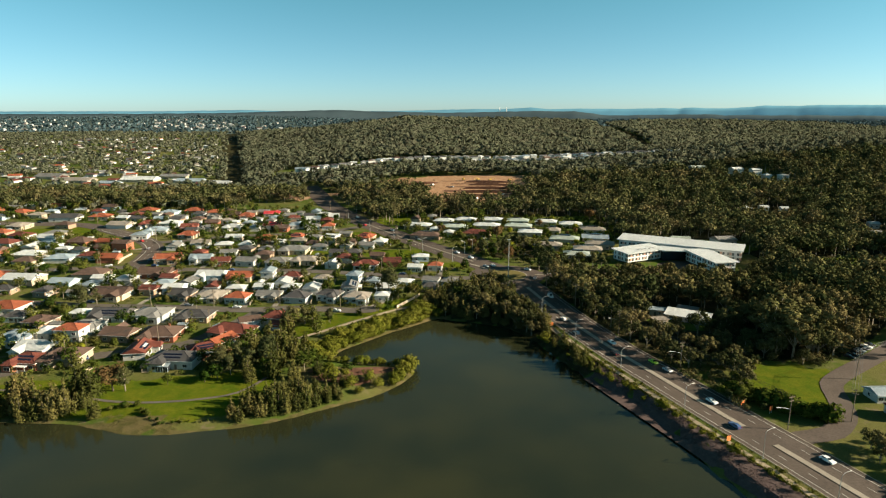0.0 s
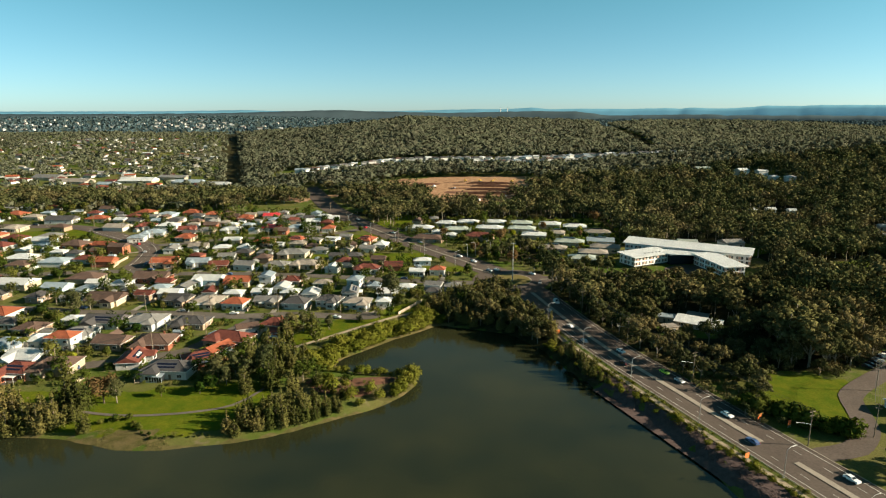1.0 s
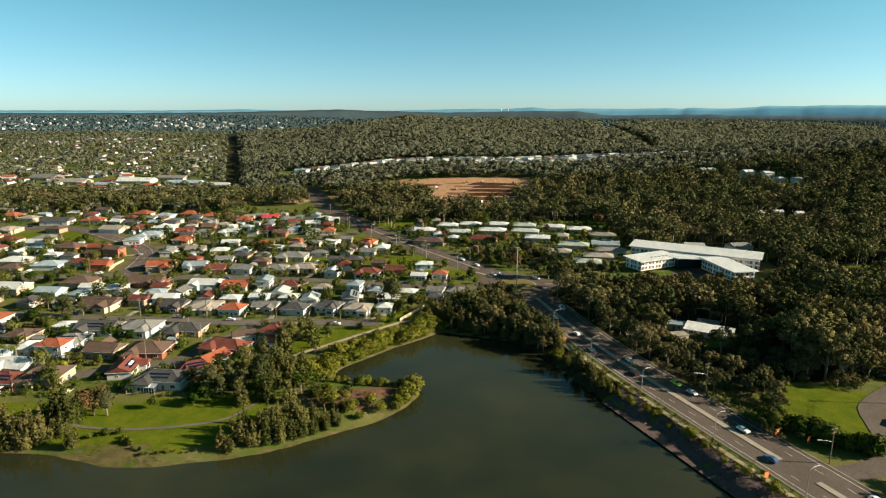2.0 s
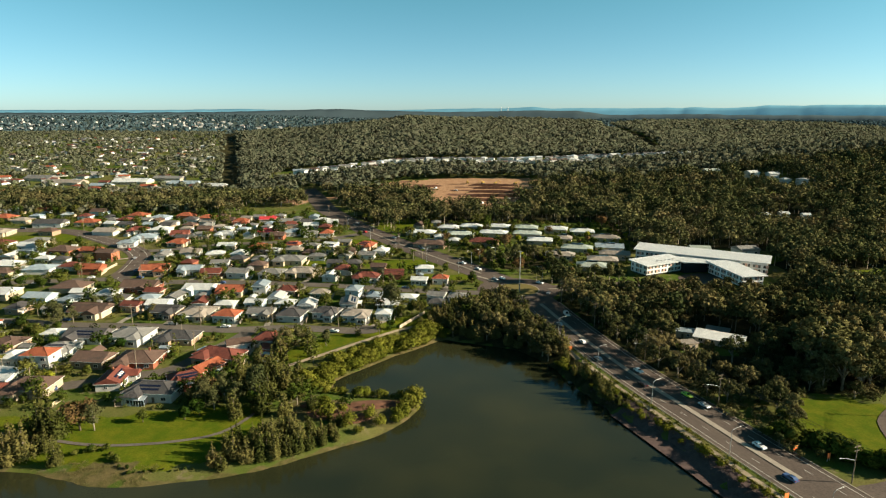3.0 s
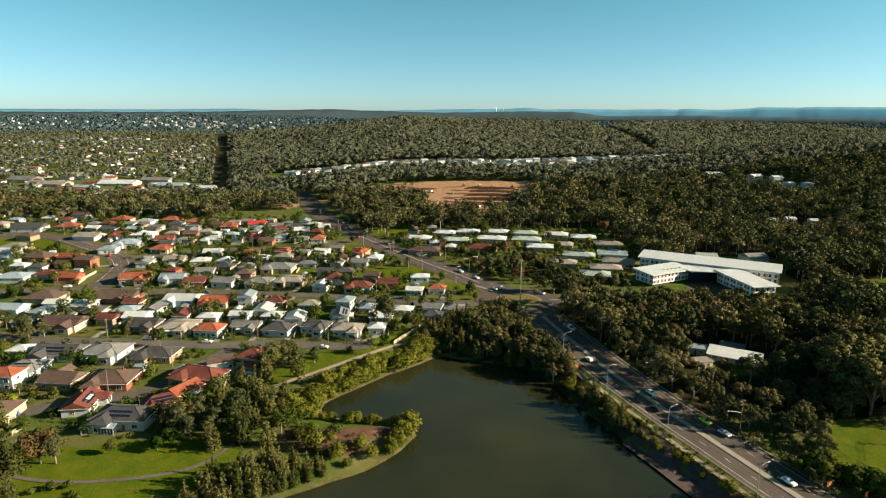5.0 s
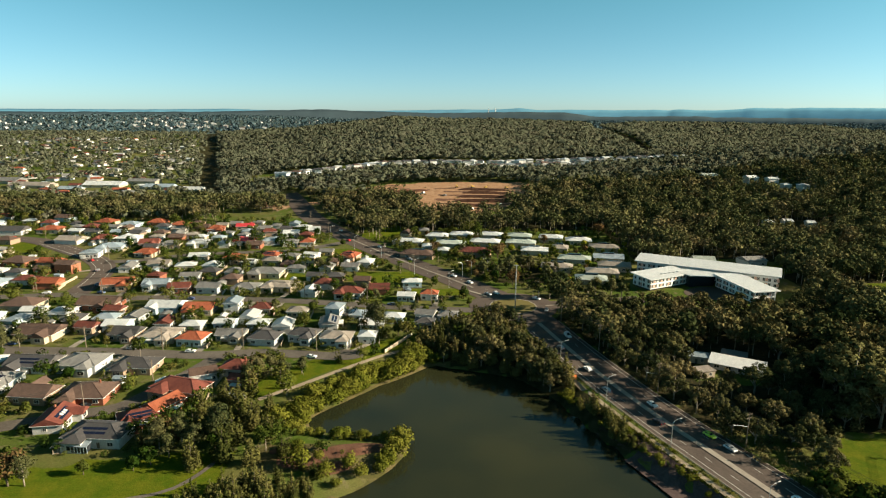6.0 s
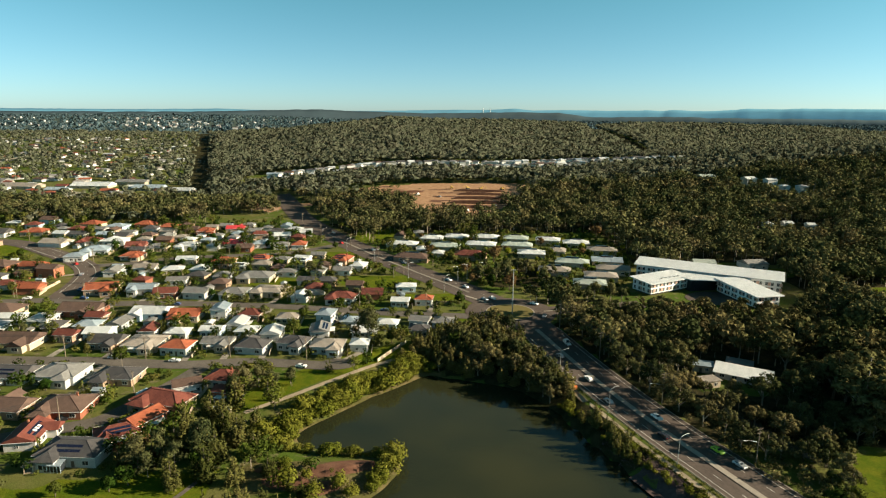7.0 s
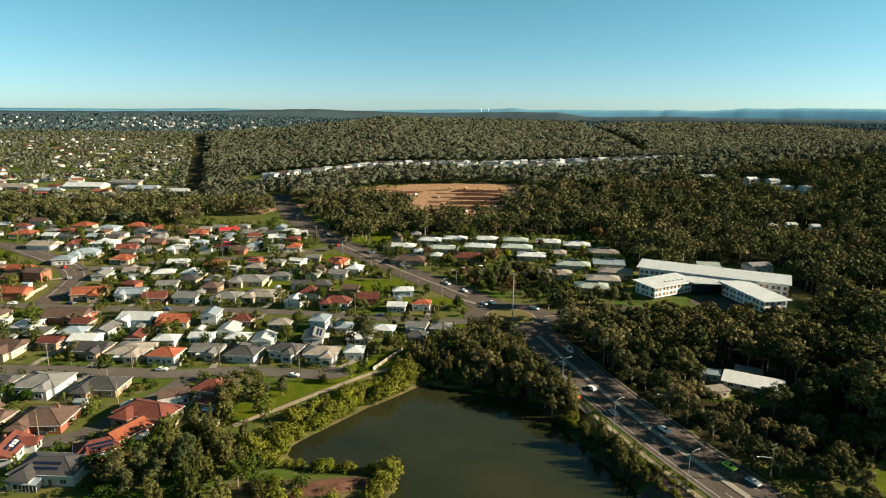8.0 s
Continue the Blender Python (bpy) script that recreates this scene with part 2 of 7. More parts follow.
# darkest tone lowered: shade among the near gums put into the leaf colour
LEAF_DEEP = foliage("shaded_gum_leaves", (0.021, 0.032, 0.012), (0.120, 0.110, 0.042), (0.132, 0.094, 0.048))
LEAF_OAK = foliage("swamp_oak_needles", (0.045, 0.053, 0.013), (0.128, 0.116, 0.036), (0.140, 0.102, 0.042))
LEAF_MANGROVE = foliage("mangrove_leaves", (0.072, 0.084, 0.010), (0.130, 0.126, 0.019), (0.10, 0.100, 0.018))
LEAF_GARDEN = foliage("garden_leaves", (0.018, 0.038, 0.006), (0.088, 0.102, 0.017), (0.115, 0.086, 0.030))
LEAF_LIME = foliage("lime_leaves", (0.15, 0.16, 0.012), (0.20, 0.20, 0.02), (0.16, 0.17, 0.02))
LEAF_RUST = foliage("rust_leaves", (0.105, 0.062, 0.026), (0.135, 0.088, 0.038), (0.12, 0.08, 0.035))
REED = foliage("dry_reeds", (0.125, 0.105, 0.040), (0.165, 0.135, 0.060), (0.10, 0.10, 0.03))

# ---------------------------------------------------------------- plan: shore, roads, land


def spline(points, step=4.0):
    """A smooth line through plan points, a point about every step metres."""
    p = [np.array(q[:2], float) for q in points]
    p = [2 * p[0] - p[1]] + p + [2 * p[-1] - p[-2]]
    out = []
    for a, b, c, d in zip(p, p[1:], p[2:], p[3:]):
        n = max(1, int(np.linalg.norm(c - b) / step))
        for i in range(n):
            t = i / n
            out.append(0.5 * (2 * b + (c - a) * t + (2 * a - 5 * b + 4 * c - d) * t ** 2 + (3 * b - a - 3 * c + d) * t ** 3))
    out.append(p[-2])
    return np.array(out)


SHORE_PARK = spline([(-420, 190), (-300, 205), (-200, 199), (-155, 198), (-129, 196), (-115, 192), (-104, 189), (-94, 189), (-85, 190.5), (-72, 193),
                     (-57.7, 197.6), (-43, 206), (-33.7, 212), (-23.6, 218), (-15.4, 227), (-10.2, 236), (-9, 242), (-13, 247), (-20, 248.5), (-33, 250), (-44, 256), (-46.5, 260.5),
                     (-41, 268.5), (-34.4, 276), (-23.6, 288.5), (-11, 300), (0, 311), (5, 310)], 3.0)
SHORE_ROAD = spline([(8, 308), (20, 304), (38, 295), (51, 273), (58.5, 252), (66, 233), (70, 226), (78.6, 213), (82.7, 194), (86, 178), (90, 162),
                     (98, 140), (108, 110), (122, 60), (150, -40), (190, -180)], 3.0)
LAKE = np.vstack([SHORE_PARK, SHORE_ROAD, [(150, -420), (-700, -420), (-700, 120)]])
MAIN_ROAD = spline([(190, -60), (150, 66), (131, 123), (120, 154), (108.3, 185.6), (92.2, 227), (83, 250), (74, 276), (66.6, 301), (60, 327), (54.5, 350), (47, 373), (36, 393),
                    (18, 420), (-2, 446), (-26, 479), (-48, 511), (-73, 548), (-99, 594), (-114, 622), (-132, 668), (-160, 740)], 4.0)
EAST_ROAD = spline([(47, 374), (65, 378), (79, 380), (96, 382), (120, 387)])
SIDE_STREET = spline([(113, 176), (124, 182), (135, 185), (147, 197), (153, 211), (157, 221), (167, 230), (183, 241), (203, 255), (235, 280)])
STREET_B = spline([(-420, 384), (-289, 389), (-247, 394), (-211, 398), (-180, 393), (-151, 393), (-127, 392), (-87, 388), (-50, 381), (-14, 374), (30, 369)])
STREET_C = spline([(-330, 332), (-230, 325), (-190, 319), (-141, 317), (-105, 313), (-76, 315), (-40, 309)])
STREET_D = spline([(-230, 214), (-179, 234), (-166, 246), (-150, 252), (-131, 259.5), (-115.5, 266), (-108, 279), (-101, 294), (-97, 304), (-94, 314)])
STREET_E = spline([(-470, 545), (-389, 536), (-338, 532), (-305, 525), (-266, 498), (-233, 472), (-215, 449), (-208, 423), (-206, 399)])
STREET_F = spline([(-222, 463), (-194, 471), (-172, 484), (-137, 490), (-101, 498), (-62, 528)])
BAY_PATH = spline([(-66, 271), (-58.5, 277.5), (-51.7, 283), (-43, 291), (-33, 300), (-23, 309), (-14, 315), (-4, 320)])
PARK_PATH = spline([(-190, 222), (-160, 218), (-132.7, 212.6), (-120.5, 209.9), (-109, 209), (-99, 209.8), (-89, 211.6), (-76, 217), (-68, 232), (-66, 252), (-64, 266)])
ROADS = ((MAIN_ROAD, 11), (EAST_ROAD, 6), (SIDE_STREET, 5), (STREET_B, 4), (STREET_C, 4), (STREET_D, 4), (STREET_E, 5), (STREET_F, 4))
DIRT = np.array([(-92, 712), (-84, 748), (-55, 775), (0, 792), (70, 792), (116, 772), (120, 732), (95, 680), (60, 634), (32, 624), (-8, 652), (-45, 684)])
EAST_LAWN = np.array([(138, 243), (150, 240), (166, 236), (156, 215), (142, 201), (130, 204), (120, 212), (127, 224)])
BAY_HEAD = np.array([(-2, 318), (4, 338), (24, 356), (36, 354), (43, 338), (49, 312), (57, 288), (57, 279), (48, 277), (38, 295), (20, 304), (4, 310)])
PARK = np.array([(-200, 203), (-150, 203), (-125, 199), (-100, 196), (-76, 199), (-64, 208), (-62, 225), (-66, 238), (-100, 232), (-126, 228), (-150, 229), (-200, 221)])


GREENS = [(-30, 432, 27, 13), (8, 402, 28, 8), (-92, 428, 16, 12), (205, 448, 38, 14), (300, 395, 60, 22), (-40, 560, 18, 30), (-318, 500, 34, 19), (-60, 497, 20, 8), (22, 362, 12, 6)]


def on_green(p, more=1.0):
    """On one of the open mown patches."""
    return np.any([np.hypot((p[:, 0] - x) / (a * more), (p[:, 1] - y) / (c * more)) < 1 for x, y, a, c in GREENS], axis=0)


def span(p, line):
    """Distance of points p (n, 2) from a plan line."""
    a, d = line[:-1], np.diff(line, axis=0)
    dd = np.maximum((d * d).sum(1), 1e-9)
    best = np.empty(len(p))
    for i in range(0, len(p), 4000):
        q = p[i:i + 4000, None] - a[None]
        t = np.clip((q * d).sum(2) / dd, 0, 1)[..., None]
        best[i:i + 4000] = np.sqrt(((q - t * d) ** 2).sum(2).min(1))
    return best


def inside(p, ring):
    a, b = ring, np.roll(ring, -1, 0)
    rise = np.where(b[:, 1] == a[:, 1], 1e-9, b[:, 1] - a[:, 1])
    hit = np.zeros(len(p), bool)
    for i in range(0, len(p), 4000):
        x, y = p[i:i + 4000, :1], p[i:i + 4000, 1:2]
        crosses = ((a[:, 1] > y) != (b[:, 1] > y)) & (x < (b[:, 0] - a[:, 0]) * (y - a[:, 1]) / rise + a[:, 0])
        hit[i:i + 4000] = crosses.sum(1) % 2 == 1
    return hit


def inland(p):
    """Metres from the shore, negative over the lake."""
    near = np.full(len(p), 400.0)
    close = (np.abs(p[:, 0]) < 760) & (p[:, 1] > -480) & (p[:, 1] < 480)
    q = p[close]
    near[close] = span(q, np.vstack([LAKE, LAKE[:1]])) * np.where(inside(q, LAKE), -1, 1)
    return near


def ease(a, b, v):
    t = np.clip((v - a) / (b - a), 0, 1)
    return t * t * (3 - 2 * t)


WEST_Y = [0, 200, 300, 400, 470, 600, 800, 1000, 1300, 1600, 1750, 2000, 2400, 3000, 3600, 4300, 5000]
WEST_Z = [2, 2, 4, 6.5, 10, 14, 20, 28, 40, 51, 50, 41, 48, 63, 75, 86, 90]
EAST_Y = [0, 200, 300, 400, 500, 600, 700, 800, 900, 1000, 1200, 1400, 1550, 1800, 2200, 3000, 5000]
EAST_Z = [3, 3, 5, 7, 10, 14, 22, 27, 33, 38, 50, 66, 80, 70, 55, 55, 60]
# height of the wooded ridge by bearing
CREST_U = [-0.40, -0.34, -0.285, -0.22, -0.16, -0.10, -0.053, 0.015, 0.17, 0.248, 0.263, 0.325, 0.44, 0.53, 0.63, 0.71, 0.80]
CREST_Z = [50, 53, 59, 63, 73, 82, 92, 88, 84, 81, 74, 83, 84, 78, 77, 66, 60]


def land(p):
    x, y = p[:, 0], p[:, 1]
    bearing = x / np.maximum(y - 36, 50)
    w = ease(-0.34, -0.10, bearing)
    z = np.interp(y, WEST_Y, WEST_Z) * (1 - w) + np.interp(y, EAST_Y, EAST_Z) * w
    crest = np.interp(bearing, CREST_U, CREST_Z)
    z += (crest - (51 * (1 - w) + 80 * w)) * ease(930, 1500, y) * (1 - ease(1600, 2100, y))
    z += 40 * np.exp(-((x - 560) / 297) ** 2 - ((y - 760) / 212) ** 2)
    pad = 1 - ease(0.85, 1.5, np.hypot((x - 168) / 62, (y - 412) / 50))
    z = z * (1 - pad) + 7.4 * pad
    z += 2 * np.exp(-((x - 20) / 110) ** 2 - ((y - 735) / 60) ** 2)
    roll = ease(980, 1250, y) * (1 - ease(1900, 2600, y)) * (1 - 0.8 * ease(1350, 1500, y)) * 4
    z += roll * (np.sin(x / 83 + y / 140) + np.sin(x / 47 - y / 95 + 1.3) * 0.6 + np.sin(x / 170 + 0.7) * 1.2)
    return z


def height(p):
    p = np.atleast_2d(np.asarray(p, float))[:, :2]
    far = inland(p)
    firm = land(p)
    width = np.where((p[:, 0] > 40) & (p[:, 1] < 275), 4.5, 14.0)
    return np.where(far > 0, 0.25 + (firm - 0.25) * ease(-2, width, far), np.maximum(-2.0, 0.25 + far * 0.25))


def level(x, y):
    return float(height([(x, y)])[0])


# ---------------------------------------------------------------- mesh helpers


def mesh_of(name, verts, faces, material, smooth=False, normals=None, tones=None):
    """A mesh from arrays, all faces with the same number of corners."""
    v, f = np.asarray(verts, np.float32), np.asarray(faces, np.int32)
    me = bpy.data.meshes.new(name)
    me.vertices.add(len(v))
    me.vertices.foreach_set("co", v.ravel())
    me.loops.add(f.size)
    me.loops.foreach_set("vertex_index", f.ravel())
    me.polygons.add(len(f))
    me.polygons.foreach_set("loop_start", np.arange(0, f.size, f.shape[1], dtype=np.int32))
    me.polygons.foreach_set("use_smooth", np.full(len(f), smooth))
    me.materials.append(material)
    me.update(calc_edges=True)
    if normals is not None:                    # leaves are shaded by the clump that they belong to
        me.attributes.new("custom_normal", "FLOAT_VECTOR", "POINT").data.foreach_set("vector", np.asarray(normals, np.float32).ravel())
    if tones is not None:
        me.attributes.new("tone", "FLOAT", "POINT").data.foreach_set("value", np.asarray(tones, np.float32).ravel())
    me.validate()
    return me


def poly_mesh(name, verts, faces, material, smooth=False):
    me = bpy.data.meshes.new(name)
    me.from_pydata([tuple(map(float, v)) for v in verts], [], [tuple(f) for f in faces])
    me.polygons.foreach_set("use_smooth", [smooth] * len(me.polygons))
    me.materials.append(material)
    me.update()
    return me


def part_of(name, me, parent, label="", m=None):
    ob = new(name, me)
    ob.parent = parent
    if m is not None:
        ob.matrix_basis = m
    return tagged(ob, label)


def thing(name, label, category, group="", kind=""):
    ob = new(name)
    ob.empty_display_size = 0.5
    return tagged(ob, label, category, group, kind)


class Solid:
    """Collects boxes, tubes and free faces into one mesh."""

    def __init__(self):
        self.v, self.f = [], []

    def add(self, verts, faces):
        k = len(self.v)
        self.v += [tuple(map(float, q)) for q in verts]
        self.f += [tuple(k + i for i in f) for f in faces]
        return self

    def box(self, x0, y0, z0, x1, y1, z1):
        return self.add([(x0, y0, z0), (x1, y0, z0), (x1, y1, z0), (x0, y1, z0), (x0, y0, z1), (x1, y0, z1), (x1, y1, z1), (x0, y1, z1)],
                        [(0, 3, 2, 1), (4, 5, 6, 7), (0, 1, 5, 4), (1, 2, 6, 5), (2, 3, 7, 6), (3, 0, 4, 7)])

    def tube(self, path, radii, sides=6):
        path = [Vector(q) for q in path]
        k = len(self.v)
        for i, q in enumerate(path):
            way = (path[min(i + 1, len(path) - 1)] - path[max(i - 1, 0)]).normalized()
            side = way.cross(Vector((0.31, 0.95, 0.05)) if abs(way.z) > 0.7 else Vector((0, 0, 1))).normalized()
            other = way.cross(side)
            for s in range(sides):
                a = 2 * math.pi * s / sides
                self.v.append(tuple(q + (side * math.cos(a) + other * math.sin(a)) * radii[i]))
        for i in range(len(path) - 1):
            for s in range(sides):
                t = (s + 1) % sides
                self.f.append((k + i * sides + s, k + i * sides + t, k + (i + 1) * sides + t, k + (i + 1) * sides + s))
        self.f.append(tuple(k + s for s in reversed(range(sides))))
        self.f.append(tuple(k + (len(path) - 1) * sides + s for s in range(sides)))
        return self

    def mesh(self, name, material, smooth=False):
        return poly_mesh(name, self.v, self.f, material, smooth)


# ---------------------------------------------------------------- ground and water


def widening(start, end, step, growth):
    out, q = [], start
    while q < end:
        step *= growth
        q += step
        out.append(min(q, end))
    return out


def build_ground():
    side = widening(430, 5600, 3, 1.09)
    xs = np.array([-q for q in reversed(side)] + list(np.arange(-430, 431, 4.0)) + side)
    ys = np.array([-q for q in reversed(widening(-120, 3000, 4, 1.15))] + list(np.arange(126, 600, 4.0)) + list(np.arange(600, 1800, 11.0)) + widening(1800, 4700, 14, 1.08))
    gx, gy = np.meshgrid(xs, ys)
    p = np.stack([gx.ravel(), gy.ravel()], 1)
    z = height(p)
    v = np.column_stack([p, z])
    nx, ny = len(xs), len(ys)
    i = (np.arange(ny - 1)[:, None] * nx + np.arange(nx - 1)[None]).ravel()
    me = mesh_of("ground", v, np.stack([i, i + 1, i + nx + 1, i + nx], 1), GROUND, True)
    x, y = p[:, 0], p[:, 1]
    lawn = np.maximum(inside(p, PARK), inside(p, EAST_LAWN)).astype(float)
    lawn = np.maximum(lawn, (span(p, BAY_PATH + np.array((-6, 7))) < 7.5) * 1.0)
    lawn = np.maximum(lawn, on_green(p) * 1.0)
    earth = inside(p, DIRT).astype(float)
    earth = np.maximum(earth, (span(p, np.array([(-95, 690), (-150, 660), (-190, 700)])) < 8) * 1.0)
    wild = ((forest_density(p) > 0.5) & (lawn < 0.5) & (earth < 0.5) & (y < 600) & ~((y < 246) & (x > 105))).astype(float)
    far = inland(p)
    sand = ((far < 1.2) & (far > -4) & (x < 10)).astype(float)
    wild = np.maximum(wild, ((x > 30) & (far > -3) & (far < 9) & (y < 300) & (y > 236)) * 1.0)
    verge = span(p, MAIN_ROAD)
    wild = np.maximum(wild, (verge > 11.6) & (verge < 24) & (x > np.interp(y, MAIN_ROAD[:, 1], MAIN_ROAD[:, 0])) & (y > 246) & (y < 362))
    # dark litter colour in both cuts stands in for the shade along them
    wild = np.maximum(wild, (span(p, CUT_WEST) < 24) | (span(p, CUT_EAST) < 22))
    wild = np.maximum(wild, (np.hypot((x - 60) / 34, (y - 442) / 24) < 1))
    wild = np.maximum(wild, inside(p, BAY_HEAD) * 1.0) * (1 - lawn)
    sand = np.maximum(sand, (np.hypot((x + 36) / 25, (y - 232) / 9) < 1) * 1.0)
    sand = np.maximum(sand, (np.hypot((x + 104) / 12, (y - 195) / 5) < 1) * 1.0)
    cover = me.color_attributes.new("cover", "FLOAT_COLOR", "POINT")
    cover.data.foreach_set("color", np.stack([lawn, earth, wild, sand], 1).astype(np.float32).ravel())
    tagged(new("ground", me), "rolling grassy ground sheet with lawns, bare earth and forest floor", "ground", kind="structure")


CUT_WEST = np.array([(-258, 770), (-330, 985), (-640, 1900)], float)
CUT_EAST = np.array([(372, 1060), (385, 1300), (402, 1580)], float)
ESTATE_X, ESTATE_Y = [-200, -137, -67, 16, 98, 184, 270, 350], [836, 858, 915, 932, 922, 930, 935, 915]
BUILDINGS = []                                # plan places and reach of houses and of clearings before them, filled below


def forest_density(p):
    """1 in closed forest, less in leafy suburbs, 0 where it is open."""
    x, y = p[:, 0], p[:, 1]
    bearing = x / np.maximum(y, 50)
    road_x = np.interp(y, MAIN_ROAD[:, 1], MAIN_ROAD[:, 0])
    east = (x > road_x + np.interp(y, [150, 200, 290, 320], [16, 25, 25, 17])) & (y > 60) & (y < 720)
    units = (x > -40) & (x < 145) & (y > 395) & (y < 560)
    campus = (np.hypot((x - 170) / 60, (y - 415) / 46) < 1) & (y > 362)
    yard = np.hypot((x - 205) / 40, (y - 455) / 17) < 1
    east &= ~(units | campus | yard | inside(p, EAST_LAWN)) & (span(p, SIDE_STREET) > 10) & ~((x > 150) & (y < 245) & (y < 0.55 * x + 132))
    east &= ~inside(p, np.vstack([DIRT, [(-60, 640)]])) & ~(np.hypot((x - 40) / 60, (y - 630) / 20) < 1)
    east &= ~(np.hypot((x - 300) / 62, (y - 395) / 24) < 1) & ~(np.hypot((x - 126) / 20, (y - 291) / 10) < 1) & ~(np.hypot((x - 345) / 30, (y - 655) / 14) < 1)
    north = (y > 585) & (bearing > -0.32)
    north &= ~((bearing < -0.19) & (y < 640))
    street = np.interp(x, ESTATE_X, ESTATE_Y)
    row = (y > street - np.interp(x, [0, 140], [34, 74])) & (y < street + 62) & (x > -225) & (x < 362)
    north &= ~inside(p, DIRT) & ~row & (span(p, CUT_WEST) > 11) & (span(p, CUT_EAST) > 15)
    west = (y > 620) & (bearing <= -0.32)
    d = np.where(east | north, 1.0, 0.0)
    belt = (y > 600) & (y < 700) & (bearing <= -0.32)
    d = np.where(west & ~belt, 0.55, d)
    d = np.where(belt, 0.95, d)
    d = np.where(np.hypot((x - 40) / 60, (y - 630) / 20) < 1, 0, d)
    d = np.where(span(p, CUT_WEST) < 11, 0, d)
    d = np.where(west & (np.hypot((x + 430) / 120, (y - 800) / 45) < 1), 0.12, d)
    for line, half in ROADS:
        d = np.where(span(p, line) < half + 3, 0, d) if line is MAIN_ROAD or line is EAST_ROAD else d
    return d


build_ground()
lake = Solid().add([(-760, -480, 0.2), (300, -480, 0.2), (300, 330, 0.2), (-760, 330, 0.2)], [(0, 1, 2, 3)])
tagged(new("water", lake.mesh("water", WATER)), "calm murky green-brown lake water in a bay", "water", kind="structure")


def ribbon(line, left, right, lift, across=3.0):
    """A strip laid on the land along a plan line; left and right: metres from the line, left positive."""
    way = np.gradient(line, axis=0)
    way /= np.linalg.norm(way, axis=1)[:, None]
    side = np.stack([-way[:, 1], way[:, 0]], 1)
    n = max(2, int((left - right) / across) + 1)
    offs = np.linspace(left, right, n)
    p = (line[:, None] + side[:, None] * offs[None, :, None]).reshape(-1, 2)
    v = np.column_stack([p, np.maximum(height(p), 0.4) + lift])
    i = (np.arange(len(line) - 1)[:, None] * n + np.arange(n - 1)[None]).ravel()
    return v, np.stack([i, i + n, i + n + 1, i + 1], 1)


def strip(name, line, left, right, lift, material, label, category, kind="structure"):
    v, f = ribbon(line, left, right, lift)
    return tagged(new(name, mesh_of(name, v, f, material)), label, category, kind=kind)


def between(line, y0, y1):
    return line[(line[:, 1] >= y0) & (line[:, 1] <= y1)]

# ---------------------------------------------------------------- roads
main = strip("road", MAIN_ROAD, 9.3, -11.2, 0.16, ASPHALT, "worn grey four-lane divided road on the causeway", "road")
strip("road", EAST_ROAD, 6, -6, 0.15, ASPHALT, "grey asphalt road joining the crossing", "road")
strip("road", SIDE_STREET, 4.0, -4.0, 0.17, ASPHALT, "narrow grey asphalt side street beside a lawn", "road")
for line, half in ((STREET_B, 4.0), (STREET_C, 4.0), (STREET_D, 3.8), (STREET_E, 7.4), (STREET_F, 3.8)):
    strip("road", line, half, -half, 0.15, ASPHALT if line is STREET_E else STREET, "pale grey suburban street between houses", "road")
strip("pavement", BAY_PATH, 1.2, -1.2, 0.16, GRAVEL, "pale gravel footpath along the bay", "path")
strip("pavement", PARK_PATH, 0.75, -0.75, 0.16, STREET, "worn pale footpath across the park lawn", "path")
strip("rock_bank", between(MAIN_ROAD, 100, 246), 25.5, 14.8, 0.25, ROCK, "sloping bank of purple-brown broken rock", "rock bank")
strip("pavement", between(MAIN_ROAD, 60, 300), 14.1, 12.0, 0.3, GRAVEL, "sandy shared path beside the causeway road", "path")


def disc(name, cx, cy, rx, ry, lift, material, label, category, kind="structure", turn=0.0):
    """An oval patch laid on the land in rings."""
    a = np.linspace(0, 2 * math.pi, 40, endpoint=False)
    v, f = [(cx, cy)], []
    c, s = math.cos(turn), math.sin(turn)
    for k in (0.35, 0.7, 1.0):
        for q in a:
            u, w = rx * k * math.cos(q), ry * k * math.sin(q)
            v.append((cx + u * c - w * s, cy + u * s + w * c))
    z = height(v) + lift
    v = [(p[0], p[1], h) for p, h in zip(v, z)]
    n = len(a)
    f = [(0, 1 + i, 1 + (i + 1) % n) for i in range(n)]
    for r in range(2):
        f += [(1 + r * n + i, 1 + (r + 1) * n + i, 1 + (r + 1) * n + (i + 1) % n, 1 + r * n + (i + 1) % n) for i in range(n)]
    return tagged(new(name, poly_mesh(name, v, f, material)), label, category, kind=kind)


disc("road", 45, 376, 24, 23.5, 0.19, ASPHALT, "wide grey asphalt roundabout where the roads meet", "road")
disc("kerb", 45, 376, 13.0, 12.6, 0.34, CONCRETE, "pale concrete kerb round the traffic island", "kerb")
disc("traffic_island", 45, 376, 12.3, 11.9, 0.42, REED, "round dry-grass traffic island in the crossing", "traffic island")
disc("road", -38, 311, 8, 5.5, 0.2, STREET, "turning circle at the end of a street", "road")
strip("splitter_island", np.array([(34, 391), (28, 398), (21, 405)], float), 0.9, -0.9, 0.36, CONCRETE, "narrow pale concrete splitter island", "traffic island")
strip("splitter_island", np.array([(63, 376.5), (72, 378.3), (80, 379.5)], float), 0.7, -0.7, 0.36, CONCRETE, "narrow pale concrete splitter island", "traffic island")
strip("median", between(MAIN_ROAD, 60, 178), 1.1, -1.1, 0.32, CONCRETE, "raised pale concrete median between the carriageways", "median")
